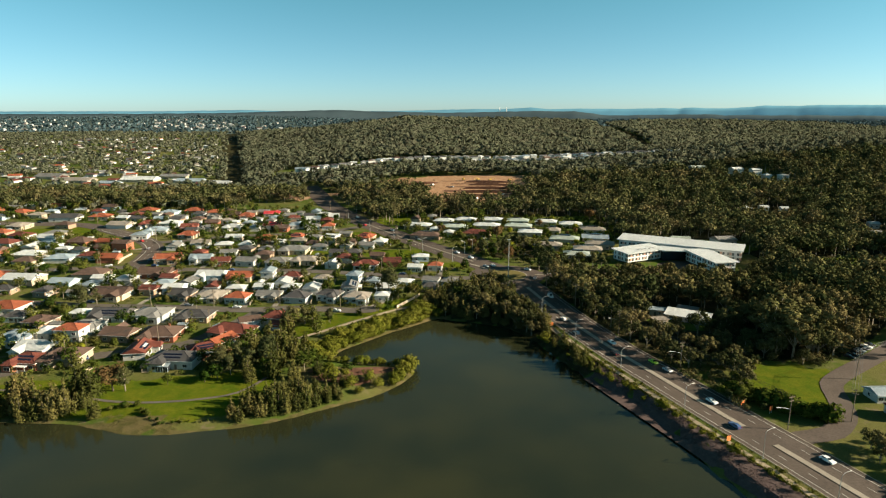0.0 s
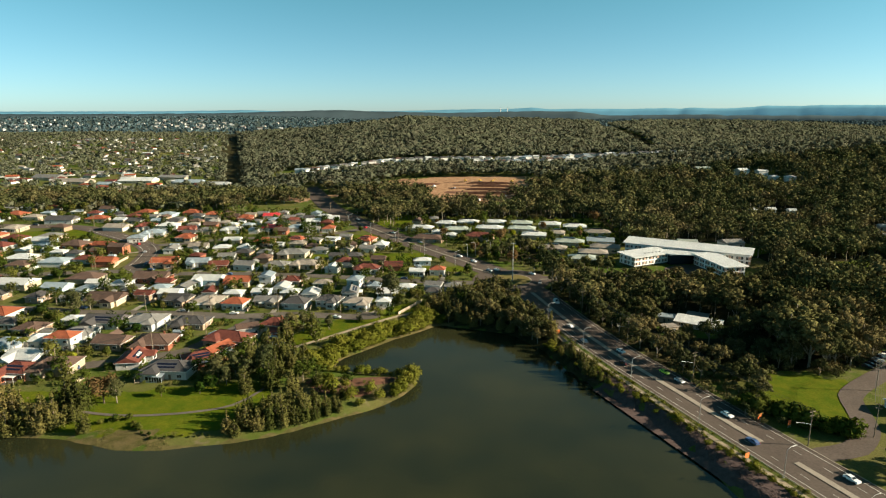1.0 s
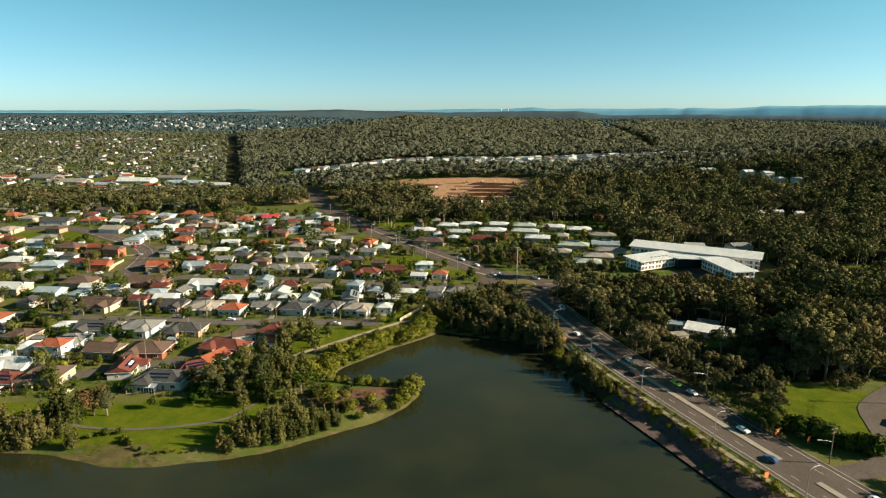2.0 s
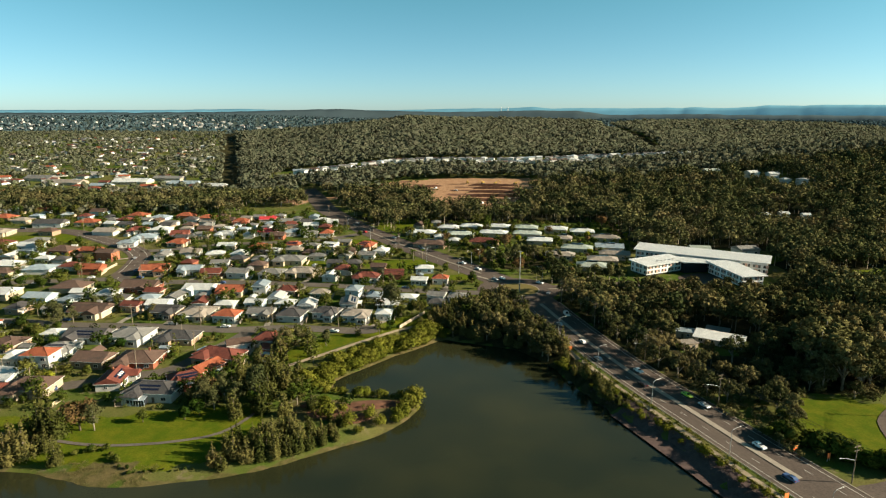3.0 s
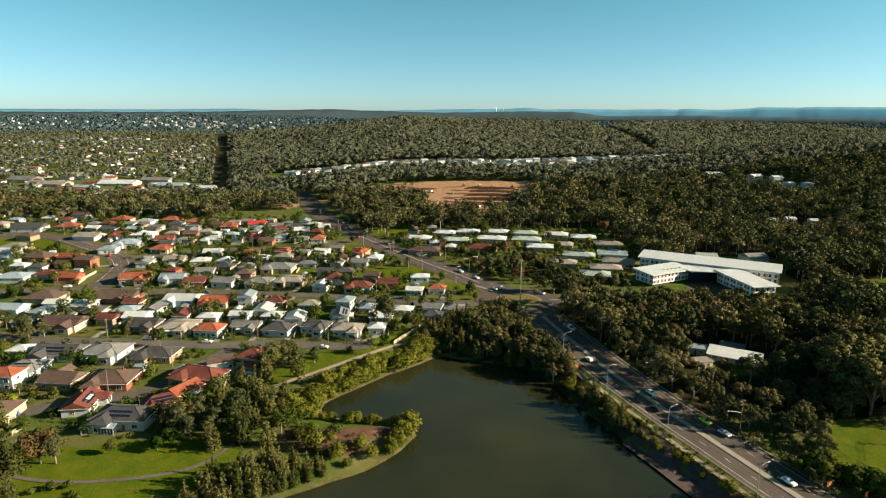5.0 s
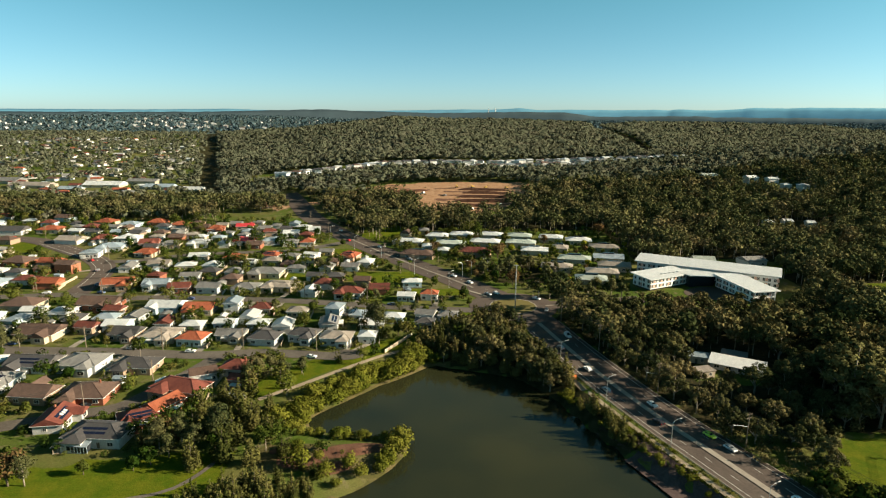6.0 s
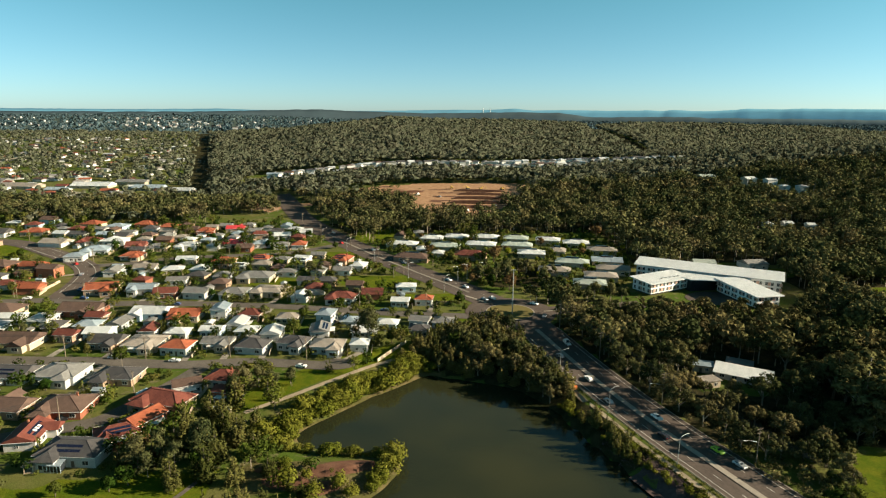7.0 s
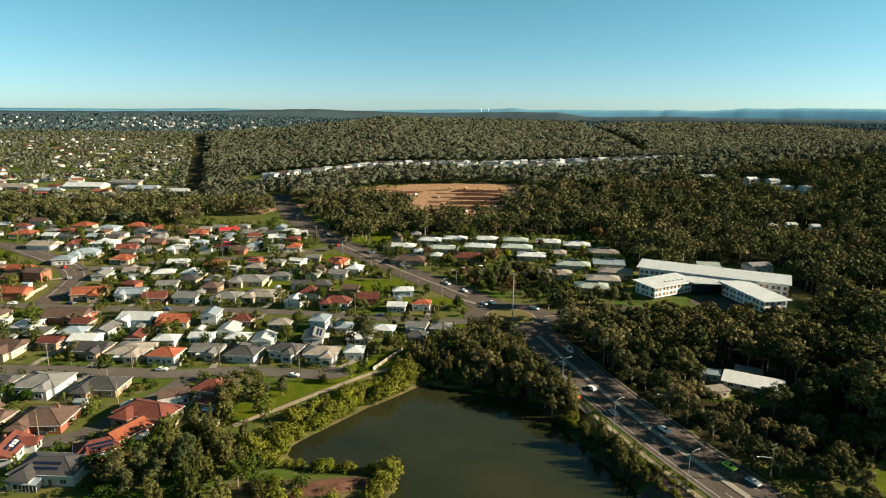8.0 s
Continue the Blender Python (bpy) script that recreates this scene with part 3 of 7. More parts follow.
strip("median", between(MAIN_ROAD, 186, 352), 1.1, -1.1, 0.32, CONCRETE, "raised pale concrete median between the carriageways", "median")
strip("median", between(MAIN_ROAD, 408, 560), 0.8, -0.8, 0.32, CONCRETE, "raised concrete median on the climbing road", "median")
for off in (7.6, -9.3):
    strip("edge_line", between(MAIN_ROAD, 60, 345), off + 0.09, off - 0.09, 0.20, PAINT_WHITE, "solid white painted edge line on the road", "road marking")
strip("kerb", between(MAIN_ROAD, 60, 350), -11.0, -11.35, 0.30, CONCRETE, "low concrete kerb along the road", "kerb")
strip("kerb", between(MAIN_ROAD, 60, 350), 9.6, 9.25, 0.30, CONCRETE, "low concrete kerb along the causeway", "kerb")


def dashes(line, off, length, gap, group, half=0.08):
    way = np.gradient(line, axis=0)
    run = np.concatenate([[0], np.cumsum(np.linalg.norm(np.diff(line, axis=0), axis=1))])
    at = 0.0
    while at + length < run[-1]:
        s = np.linspace(at, at + length, 3)
        piece = np.stack([np.interp(s, run, line[:, 0]), np.interp(s, run, line[:, 1])], 1)
        v, f = ribbon(piece, off + half, off - half, 0.20)
        tagged(new("lane_dash", mesh_of("lane_dash", v, f, PAINT_WHITE)), "short white painted lane dash on asphalt", "road marking", group)
        at += length + gap


dashes(between(MAIN_ROAD, 120, 345), 4.3, 3.0, 7.5, "lane dashes on the causeway")
dashes(between(MAIN_ROAD, 120, 345), -5.4, 3.0, 7.5, "lane dashes on the causeway")
dashes(between(MAIN_ROAD, 400, 540), 4.2, 3.0, 9.0, "lane dashes on the hill road")
dashes(between(MAIN_ROAD, 400, 540), -4.8, 3.0, 9.0, "lane dashes on the hill road")
dashes(STREET_E, 0.0, 3.0, 6.0, "lane dashes on the bend")
strip("edge_line", between(STREET_E, 410, 520), 4.6, 4.35, 0.19, PAINT_WHITE, "white painted edge line on the bend", "road marking")
strip("edge_line", between(STREET_E, 410, 520), -4.35, -4.6, 0.19, PAINT_WHITE, "white painted edge line on the bend", "road marking")

# ---------------------------------------------------------------- trees
rng = np.random.default_rng(7)


def leaf_cloud(lobes, n, size, droop=0.0, r=None, lift=0.1, ragged=0.28):
    """2 n small three-cornered sprays of leaves over the skins of ellipsoid lobes (x, y, z, rx, ry, rz)."""
    r = r or rng
    n, size = 2 * n, size * 0.82
    lobes = np.array(lobes, float)
    weight = lobes[:, 3] * lobes[:, 5]
    pick = r.choice(len(lobes), n, p=weight / weight.sum())
    d = r.normal(size=(n, 3))
    d[:, 2] += 0.25
    d /= np.linalg.norm(d, axis=1)[:, None]
    c = lobes[pick, :3] + d * lobes[pick, 3:] * r.uniform(0.62 if lift < 0.4 else 0.85, 1.14 if lift < 0.4 else 1.05, (n, 1))
    nrm = d * 1.0 + r.normal(size=(n, 3)) * 0.5 + np.array((0, 0, 0.2))
    nrm /= np.linalg.norm(nrm, axis=1)[:, None]
    a = np.cross(nrm, r.normal(size=(n, 3)))
    if droop:
        a = a * (1 - droop) + np.array((0, 0, -1.0)) * droop
        a -= nrm * np.sum(a * nrm, 1)[:, None]
    a /= np.linalg.norm(a, axis=1)[:, None]
    b = np.cross(nrm, a)
    s = size * r.uniform(0.55, 1.4, (n, 1))
    long = s * (1 + droop)
    q = np.stack([c - a * long * 0.7 - b * s * r.uniform(0.5, 1.0, (n, 1)), c + a * long * r.uniform(0.8, 1.2, (n, 1)), c - a * long * 0.5 + b * s * r.uniform(0.6, 1.0, (n, 1))], 1)
    soft = d * 0.8 + nrm * ragged + np.array((0, 0, lift))
    soft /= np.linalg.norm(soft, axis=1)[:, None]
    return q.reshape(-1, 3), np.arange(3 * n).reshape(-1, 3), np.repeat(soft, 3, 0)


def gum_form(h, r):
    """Four to six limbs that fork, each with a few loose clumps of leaves, and gaps between them."""
    lobes, limbs = [], []
    n = int(r.integers(4, 7))
    for i in range(n):
        a = i * 2.4 + r.uniform(-0.6, 0.6)
        k = i / (n - 1)
        z = h * (0.38 + 0.42 * k + r.uniform(-0.05, 0.05))
        reach = h * (0.25 - 0.17 * k) * r.uniform(0.6, 1.3)
        hub = (math.cos(a) * reach, math.sin(a) * reach, z)
        limbs.append([(0, 0, h * (0.22 + 0.35 * k)), (hub[0] * 0.5, hub[1] * 0.5, z - h * 0.14), hub])
        for j in range(int(r.integers(3, 5))):
            t, size = j * 2.1 + r.uniform(0, 1), h * r.uniform(0.075, 0.14)
            out = h * r.uniform(0.05, 0.13)
            lobes.append((hub[0] + math.cos(t) * out, hub[1] + math.sin(t) * out, z + h * r.uniform(-0.05, 0.13), size * 1.2, size * 1.2, size * r.uniform(0.7, 1.0)))
    lobes.append((0, 0, h * 0.64, h * 0.15, h * 0.15, h * 0.16))
    return lobes, limbs


def oak_form(h, r):
    """A few upright plumes on leaders of unequal height."""
    lobes, limbs = [], []
    for j in range(int(r.integers(6, 9))):
        a, out = j * 2.4 + r.uniform(-0.5, 0.5), h * (0.0 if j == 0 else r.uniform(0.10, 0.22))
        top = h * (0.97 if j == 0 else r.uniform(0.45, 0.9))
        x, y = math.cos(a) * out, math.sin(a) * out
        for i in range(5):
            k = i / 4
            w = h * (0.125 * (1 - k) ** 0.8 + 0.045) * r.uniform(0.8, 1.25)
            lobes.append((x * (0.8 + 0.5 * k) + r.normal() * 0.02 * h, y * (0.8 + 0.5 * k) + r.normal() * 0.02 * h, h * 0.10 + (top - h * 0.14) * k, w, w, top * 0.13))
        limbs.append([(0, 0, h * 0.12), (x * 0.7, y * 0.7, h * 0.3), (x, y, top * 0.85)])
    return lobes, limbs


def round_form(h, r):
    lobes, limbs = [(0, 0, h * 0.58, h * 0.30, h * 0.30, h * 0.30)], []
    for i in range(7):
        a = i * 2.4 + r.uniform(-0.4, 0.4)
        z = h * r.uniform(0.36, 0.80)
        reach = h * r.uniform(0.14, 0.26)
        size = h * r.uniform(0.15, 0.22)
        lobes.append((math.cos(a) * reach, math.sin(a) * reach, z, size, size, size * 0.9))
        limbs.append([(0, 0, h * 0.2), (math.cos(a) * reach * 0.6, math.sin(a) * reach * 0.6, z * 0.8), (math.cos(a) * reach, math.sin(a) * reach, z)])
    return lobes, limbs


def dome_form(h, r):
    """A broad smooth crown for trees far off."""
    lobes = [(0, 0, h * 0.60, h * 0.41, h * 0.41, h * 0.30)]
    for i in range(3):
        a = i * 2.1 + r.uniform(-0.5, 0.5)
        lobes.append((math.cos(a) * h * 0.22, math.sin(a) * h * 0.22, h * r.uniform(0.5, 0.8), h * 0.2, h * 0.2, h * 0.18))
    return lobes, []


def crown_form(h, r):
    """A broad rounded gum crown, its skin broken into many small clumps."""
    wide, deep = h * r.uniform(0.27, 0.36), h * r.uniform(0.22, 0.29)
    lobes, limbs = [(0, 0, h * 0.60, wide * 0.72, wide * 0.72, deep * 0.72)], []
    n = int(r.integers(12, 17))
    for i in range(n):
        up = -0.45 + 1.4 * (i + 0.5) / n
        up, a = min(up, 0.95), i * 2.4 + r.uniform(-0.4, 0.4)
        flat = math.sqrt(max(0.05, 1 - up * up)) * r.uniform(0.8, 1.12)
        size = h * r.uniform(0.085, 0.145)
        lobes.append((math.cos(a) * wide * flat, math.sin(a) * wide * flat, h * 0.60 + up * deep, size, size, size * 0.8))
        if i % 3 == 0:
            limbs.append([(0, 0, h * 0.22), (math.cos(a) * wide * flat * 0.5, math.sin(a) * wide * flat * 0.5, h * 0.42), (math.cos(a) * wide * flat, math.sin(a) * wide * flat, h * 0.60 + up * deep)])
    return lobes, limbs


def canopy_form(h, r):
    """The top of a tree in closed forest: a low cap with a few humps."""
    lobes = [(0, 0, h * 0.62, h * 0.50, h * 0.50, h * 0.15)]
    for i in range(4):
        a, reach = i * 1.7 + r.uniform(-0.5, 0.5), h * r.uniform(0.12, 0.32)
        size = h * r.uniform(0.15, 0.24)
        lobes.append((math.cos(a) * reach, math.sin(a) * reach, h * r.uniform(0.62, 0.74), size, size, size * 0.7))
    return lobes, []


def bush_form(h, r):
    lobes = []
    for i in range(6):
        a, reach = i * 2.4 + r.uniform(-0.4, 0.4), h * r.uniform(0.1, 0.42)
        size = h * r.uniform(0.30, 0.42)
        lobes.append((math.cos(a) * reach, math.sin(a) * reach, h * r.uniform(0.38, 0.66), size, size, size * 0.9))
    lobes.append((0, 0, h * 0.5, h * 0.42, h * 0.42, h * 0.4))
    return lobes, [[(0, 0, 0.1), (0.2, 0.1, h * 0.3), (0.5, 0.2, h * 0.6)]]


KINDS = {
    # name: form, height, flakes, flake size, droop, leaves, bark, label
    "gum_tree": (gum_form, 13.0, 1050, 0.40, 0.0, LEAF_GUM, BARK, "tall olive-green gum tree with pale trunk"),
    "swamp_oak": (oak_form, 10.5, 980, 0.34, 0.35, LEAF_OAK, DARK_BARK, "feathery brownish swamp oak near the shore"),
    "garden_tree": (round_form, 6.5, 420, 0.40, 0.0, LEAF_GARDEN, DARK_BARK, "leafy dark green garden tree beside houses"),
    "mangrove": (bush_form, 3.4, 330, 0.27, 0.0, LEAF_MANGROVE, DARK_BARK, "bright olive mangrove bush at the water"),
    "shrub": (bush_form, 2.2, 130, 0.30, 0.0, LEAF_GARDEN, DARK_BARK, "rounded green garden shrub on grass"),
    "lime_tree": (round_form, 5.5, 420, 0.34, 0.0, LEAF_LIME, DARK_BARK, "rounded bright lime-yellow garden tree"),
    "rust_tree": (round_form, 8.0, 420, 0.40, 0.0, LEAF_RUST, DARK_BARK, "rust-coloured autumn tree among the buildings"),
}


def build_tree(kind, seed):
    form, h, n, size, droop, leaves, bark, label = KINDS[kind]
    r = np.random.default_rng(seed)
    lobes, limbs = form(h, r)
    if kind in ("shrub", "mangrove"):
        v, f, nv = leaf_cloud(lobes, n, size, droop, r)
        return tagged(new(kind, mesh_of(kind, v, f, leaves, True, nv)), label, "shrub")
    tree = thing(kind, label, "tree")
    wood = Solid()
    lean = r.uniform(-0.25, 0.25, 2)
    girth = 0.020 * h + 0.04
    wood.tube([(0, 0, -0.6), (lean[0] * 0.3, lean[1] * 0.3, h * 0.25), (lean[0], lean[1], h * 0.55), (lean[0] * 0.4, lean[1] * 0.4, h * 0.86)], [girth * 1.2, girth * 0.85, girth * 0.6, girth * 0.18])
    for limb in limbs:
        wood.tube(limb, [girth * 0.5, girth * 0.33, girth * 0.12], 4)
    part_of("trunk", wood.mesh("trunk", bark, True), tree)
    v, f, nv = leaf_cloud(lobes, n, size, droop, r)
    part_of("crown", mesh_of("crown", v, f, leaves, True, nv), tree)
    return tree


def build_palm():
    palm = thing("palm", "tall slender palm with arching fronds in a garden", "palm", "palms in the gardens")
    part_of("trunk", Solid().tube([(0, 0, -0.5), (0.2, 0.1, 4), (0.1, 0, 8)], [0.2, 0.15, 0.12], 7).mesh("trunk", BARK, True), palm)
    for i in range(13):
        a, up = i * 2.4, 0.9 - 0.1 * (i % 5)
        pts = [(0.1 + math.cos(a) * u * 2.6, math.sin(a) * u * 2.6, 8 + up * u * 2.4 - 2.3 * u * u) for u in (0, 0.25, 0.5, 0.75, 1.0)]
        v, f = [], []
        for j, q in enumerate(pts):
            half = (0.12, 0.5, 0.55, 0.4, 0.08)[j]
            n = (-math.sin(a) * half, math.cos(a) * half)
            v += [(q[0] - n[0], q[1] - n[1], q[2] - half * 0.5), q, (q[0] + n[0], q[1] + n[1], q[2] - half * 0.5)]
        f = [(3 * j + k, 3 * j + k + 1, 3 * j + k + 4, 3 * j + k + 3) for j in range(4) for k in range(2)]
        part_of("frond", poly_mesh("frond", v, f, LEAF_GARDEN), palm)
    return palm


KINDS["forest_gum"] = (crown_form, 13.0, 1050, 0.40, 0.0, LEAF_DEEP, BARK, "tall gum tree with leaves darkened for shade, pale trunk")
FIRST = {k: [build_tree(k, 11 * i + len(k)) for i in range(4 if k in ("gum_tree", "swamp_oak", "forest_gum") else 3)] for k in KINDS}
USED = {k: 0 for k in KINDS}
PLANTED = []


def plant(kind, x, y, scale=1.0, group="", sink=0.0):
    z = level(x, y) - sink
    i = USED[kind]
    USED[kind] += 1
    m = pose(x, y, z, 0, 0, random.uniform(0, 360)) @ Matrix.Diagonal((scale * random.uniform(0.9, 1.12), scale * random.uniform(0.9, 1.12), scale, 1))
    forms = FIRST[kind]
    if i < len(forms):
        forms[i].matrix_basis = m
        ob = forms[i]
    else:
        ob = copy_thing(forms[i % len(forms)], m)
    PLANTED.append((x, y))
    return tagged(ob, group=group)


# park and shore
for x, y, s in ((-148, 199, 0.9), (-143, 201, 1.05), (-138, 200, 0.95), (-134, 203, 1.1), (-152, 203, 1.0), (-158, 200, 0.9), (-136, 214, 1.25), (-131, 213, 1.0), (-122, 199.5, 0.75), (-166, 203, 1.1), (-175, 206, 1.0), (-184, 203, 0.9),
                (-69, 197.5, 0.75), (-66.5, 202, 1.0), (-62, 201, 0.95), (-58, 203, 1.05), (-54, 204, 1.0), (-50.5, 206, 0.9), (-62, 207, 1.1), (-56, 209, 1.05), (-49, 211, 0.85), (-44, 209, 0.7), (-40, 212, 0.7), (-67, 208, 0.9), (-36, 214.5, 0.6), (-145, 204, 1.0), (-140, 206, 0.9), (-155, 208, 1.1), (-150, 206, 1.0), (-163, 206, 1.0), (-170, 202, 0.9), (-129, 206, 0.6), (-66, 204, 0.9), (-59, 205.5, 1.0), (-53, 207, 0.95), (-47, 207.5, 0.8)):
    plant("swamp_oak", x, y, s * (1.08 if x < -100 else 0.80), "swamp oaks along the park shore")
for x, y, s in ((-74.6, 227, 0.95), (-66, 240, 1.0), (-57, 229, 0.75), (-62, 250, 0.85), (-74, 246, 1.05), (-70, 262, 0.95), (-82, 258, 0.9), (-55, 243, 0.7), (-76, 266, 1.0), (-48, 233, 0.55), (-52, 217, 0.7), (-66, 231, 0.9), (-58, 256, 0.7)):
    plant("swamp_oak", x, y, s * 1.12, "swamp oaks behind the park")
for x, y, s in ((-70, 286, 0.95), (-73, 282, 0.85), (-66, 291, 0.75), (-60, 288, 0.7), (-54, 293, 0.65)):
    plant("gum_tree", x, y, s, "trees beside the bay path")
for x, y, s in ((-89, 238, 1.0), (-82.5, 240, 1.15), (-77, 236, 1.1), (-71, 240, 1.2), (-84, 233, 0.8), (-73, 247, 1.1)):
    plant("gum_tree", x, y, s, "tall gums behind the park lawn")
plant("rust_tree", -125, 218.6, 1.5), plant("gum_tree", -120.2, 218.6, 1.15), plant("garden_tree", -106, 224, 0.8), plant("garden_tree", -88, 229, 1.1), plant("garden_tree", -92, 226, 0.9)
plant("gum_tree", -27, 333, 1.4), plant("gum_tree", -192, 317, 1.1), plant("gum_tree", -188, 322, 0.9), plant("garden_tree", -16, 334, 1.4)
plant("rust_tree", -34, 342, 0.8), plant("lime_tree", -158, 255, 0.95), plant("lime_tree", 116, 505, 1.3)
for x, y, s in ((-67, 444, 0.95), (-74, 447, 0.8), (-48, 425, 0.6), (-54, 428, 0.55), (-31, 387, 0.75), (-39, 399, 0.6), (-171, 462, 0.55), (-175, 446, 0.7), (-190, 536, 0.8), (-197, 321, 1.0), (-188, 342, 0.75), (-152, 331, 0.75), (-165, 346, 0.6), (-9, 363, 0.6), (-243, 535, 0.7)):
    plant("gum_tree", x, y, s, "large trees among the houses")
for x, y, s in ((-85, 241, 0.75), (-91, 243.5, 0.7)):
    plant("rust_tree", x, y, s, "trees at the park edge")
for x, y, s in ((-80, 247, 0.85), (-68.5, 256, 0.9), (-70, 276, 0.9), (-60, 264, 0.65), (-95, 238.5, 0.6)):
    plant("swamp_oak", x, y, s, "trees at the park edge")
for x, y, s in ((-6, 318, 0.7), (-2, 322, 0.75), (-11, 315, 0.6), (2, 327, 0.8), (-4, 326, 0.7), (7, 333, 0.8), (12, 341, 0.8)):
    plant("swamp_oak", x, y, s, "trees at the head of the bay")
for i in range(30):
    a, k = rng.uniform(0, 6.28), rng.uniform() ** 0.5
    plant("gum_tree" if i % 3 else "garden_tree", 58 + 26 * k * math.cos(a), 441 + 25 * k * math.sin(a) * 0.8, rng.uniform(0.6, 1.0), "dark trees behind the crossing")
for x, y, s in ((84, 395, 0.9), (90, 390, 1.0), (96, 397, 0.85), (104, 393, 1.05), (88, 404, 0.8), (99, 404, 0.9), (108, 386, 0.9), (92, 368, 1.0), (100, 370, 0.9), (107, 366, 1.0), (157, 480, 0.9), (165, 474, 0.8)):
    plant("gum_tree", x, y, s, "gums beside the east road")
palm = build_palm()
for i, (x, y, s) in enumerate(((-188, 262, 1.0), (-185, 266, 0.85), (-191, 265, 0.9), (-183, 261, 1.05), (-20, 440, 1.0), (-14, 446, 0.85), (-160, 262, 0.7))):
    m = pose(x, y, level(x, y), 0, 0, 50 * i) @ Matrix.Diagonal((s, s, s, 1))
    if i:
        copy_thing(palm, m)
    else:
        palm.matrix_basis = m
# mangroves round the bay and on the point
for line, lo, hi, step, kind in ((SHORE_PARK, 225, 246, 2.6, "mangrove"), (SHORE_PARK, 254, 311, 1.7, "mangrove")):
    pts = SHORE_PARK[SHORE_PARK[:, 0] > -47.5]
    pts = pts[(pts[:, 1] >= lo) & (pts[:, 1] <= hi)]
    run = np.concatenate([[0], np.cumsum(np.linalg.norm(np.diff(pts, axis=0), axis=1))])
    for s in np.arange(0, run[-1], step):
        x, y = np.interp(s, run, pts[:, 0]), np.interp(s, run, pts[:, 1])
        for depth in ((1.5,) if hi < 250 else (1.0, 4.0, 7.0)):
            q = np.array((x, y)) + rng.normal(size=2) * 0.8 + np.array((-0.72, 0.70)) * depth * (1 if hi > 250 else 0) + (np.array((-1.5, 0.3)) if hi < 250 else 0)
            if inland(q[None])[0] > 0.2 and USED["mangrove"] < 260:
                plant(kind, q[0], q[1], rng.uniform(0.8, 1.5), "mangroves round the bay")
for s in np.linspace(0, 1, 14):
    plant("mangrove", -14 - 34 * s + rng.normal() * 0.7, 245.3 + 3 * s + rng.normal() * 0.7, rng.uniform(0.7, 1.1), "mangroves round the bay")
for x, y in ((-22, 224), (-26, 227), (-33, 222), (-36, 230), (-29, 219), (-42, 227), (-44, 236), (-50, 248), (-55, 254), (-58, 260), (-48, 252), (-52, 258)):
    plant("mangrove", x, y, rng.uniform(0.8, 1.6), "bushes on the point")
for x, y, s in ((-72, 199, 0.8), (-69, 203, 0.95), (-47, 210.5, 0.85), (-44, 213, 0.8), (-41, 215, 0.7), (-38, 217, 0.6), (-51, 213, 0.9), (-55, 215, 0.9), (-60, 212, 0.95), (-46, 219, 0.6), (-36, 222, 0.5), (-33, 226, 0.45), (-40, 225, 0.5)):
    plant("swamp_oak", x, y, s * 0.85, "swamp oaks along the park shore")
# dark clump at the head of the bay
gx, gy = np.meshgrid(np.arange(-4, 64, 4.4), np.arange(258, 360, 4.4))
q = np.stack([gx.ravel(), gy.ravel()], 1)
q = q + rng.uniform(-1.6, 1.6, q.shape)
q = q[inside(q, BAY_HEAD) & (inland(q) > 0.4) & (span(q, MAIN_ROAD) > 12.5)]
for i, (x, y) in enumerate(q):
    # some trees take the shade-darkened leaves for the clump's black front
    plant("forest_gum" if i % 5 in (1, 3) else "swamp_oak", x, y, rng.uniform(0.62, 0.95), "trees at the head of the bay")
# causeway bank bushes
for y in np.arange(234, 268, 1.9):
    x = np.interp(y, SHORE_ROAD[::-1, 1], SHORE_ROAD[::-1, 0]) + rng.uniform(0.8, 6.0)
    if span(np.array([(x, y)]), MAIN_ROAD)[0] > 12.6:
        plant("swamp_oak" if rng.uniform() < 0.7 else "mangrove", x, y, rng.uniform(0.4, 0.68) * (0.75 if y > 262 or y < 238 else 1), "bushes on the causeway bank")
for y in np.arange(222, 236, 2.4):
    plant("mangrove", np.interp(y, SHORE_ROAD[::-1, 1], SHORE_ROAD[::-1, 0]) + rng.uniform(2, 5), y, rng.uniform(0.4, 0.7), "low bushes on the causeway bank")
for y in np.arange(268, 280, 2.0):
    plant("mangrove", np.interp(y, SHORE_ROAD[::-1, 1], SHORE_ROAD[::-1, 0]) + rng.uniform(0.5, 2.5), y, rng.uniform(0.5, 0.8), "low bushes on the causeway bank")
for x, y in ((92.5, 181), (90.5, 184), (88.6, 187.5), (96, 172), (98.5, 167), (80, 212), (77.5, 219), (101, 160), (86, 196), (84, 203), (104, 152)):
    plant("mangrove", x, y, rng.uniform(0.45, 0.9), "low bushes on the causeway bank")
# tall row that shades the road
for y in (237, 243, 252, 258, 269, 275, 284, 293, 300, 307, 314, 320, 327, 333, 340, 347):
    i = int(np.argmin(np.abs(MAIN_ROAD[:, 1] - y)))
    plant("forest_gum", MAIN_ROAD[i, 0] + rng.uniform(15, 18.5), y + rng.uniform(-1, 1), rng.uniform(0.85, 1.2), "gums along the road")
# lawn beside the main road
plant("gum_tree", 124.2, 226, 0.95), plant("gum_tree", 128, 243, 0.9)
for i in range(44):
    k = i / 43
    plant("shrub", 113 + 27 * k + rng.normal() * 1.3, 215 - 24 * k + rng.normal() * 2.0, rng.uniform(1.0, 1.9), "bushes round the lawn")


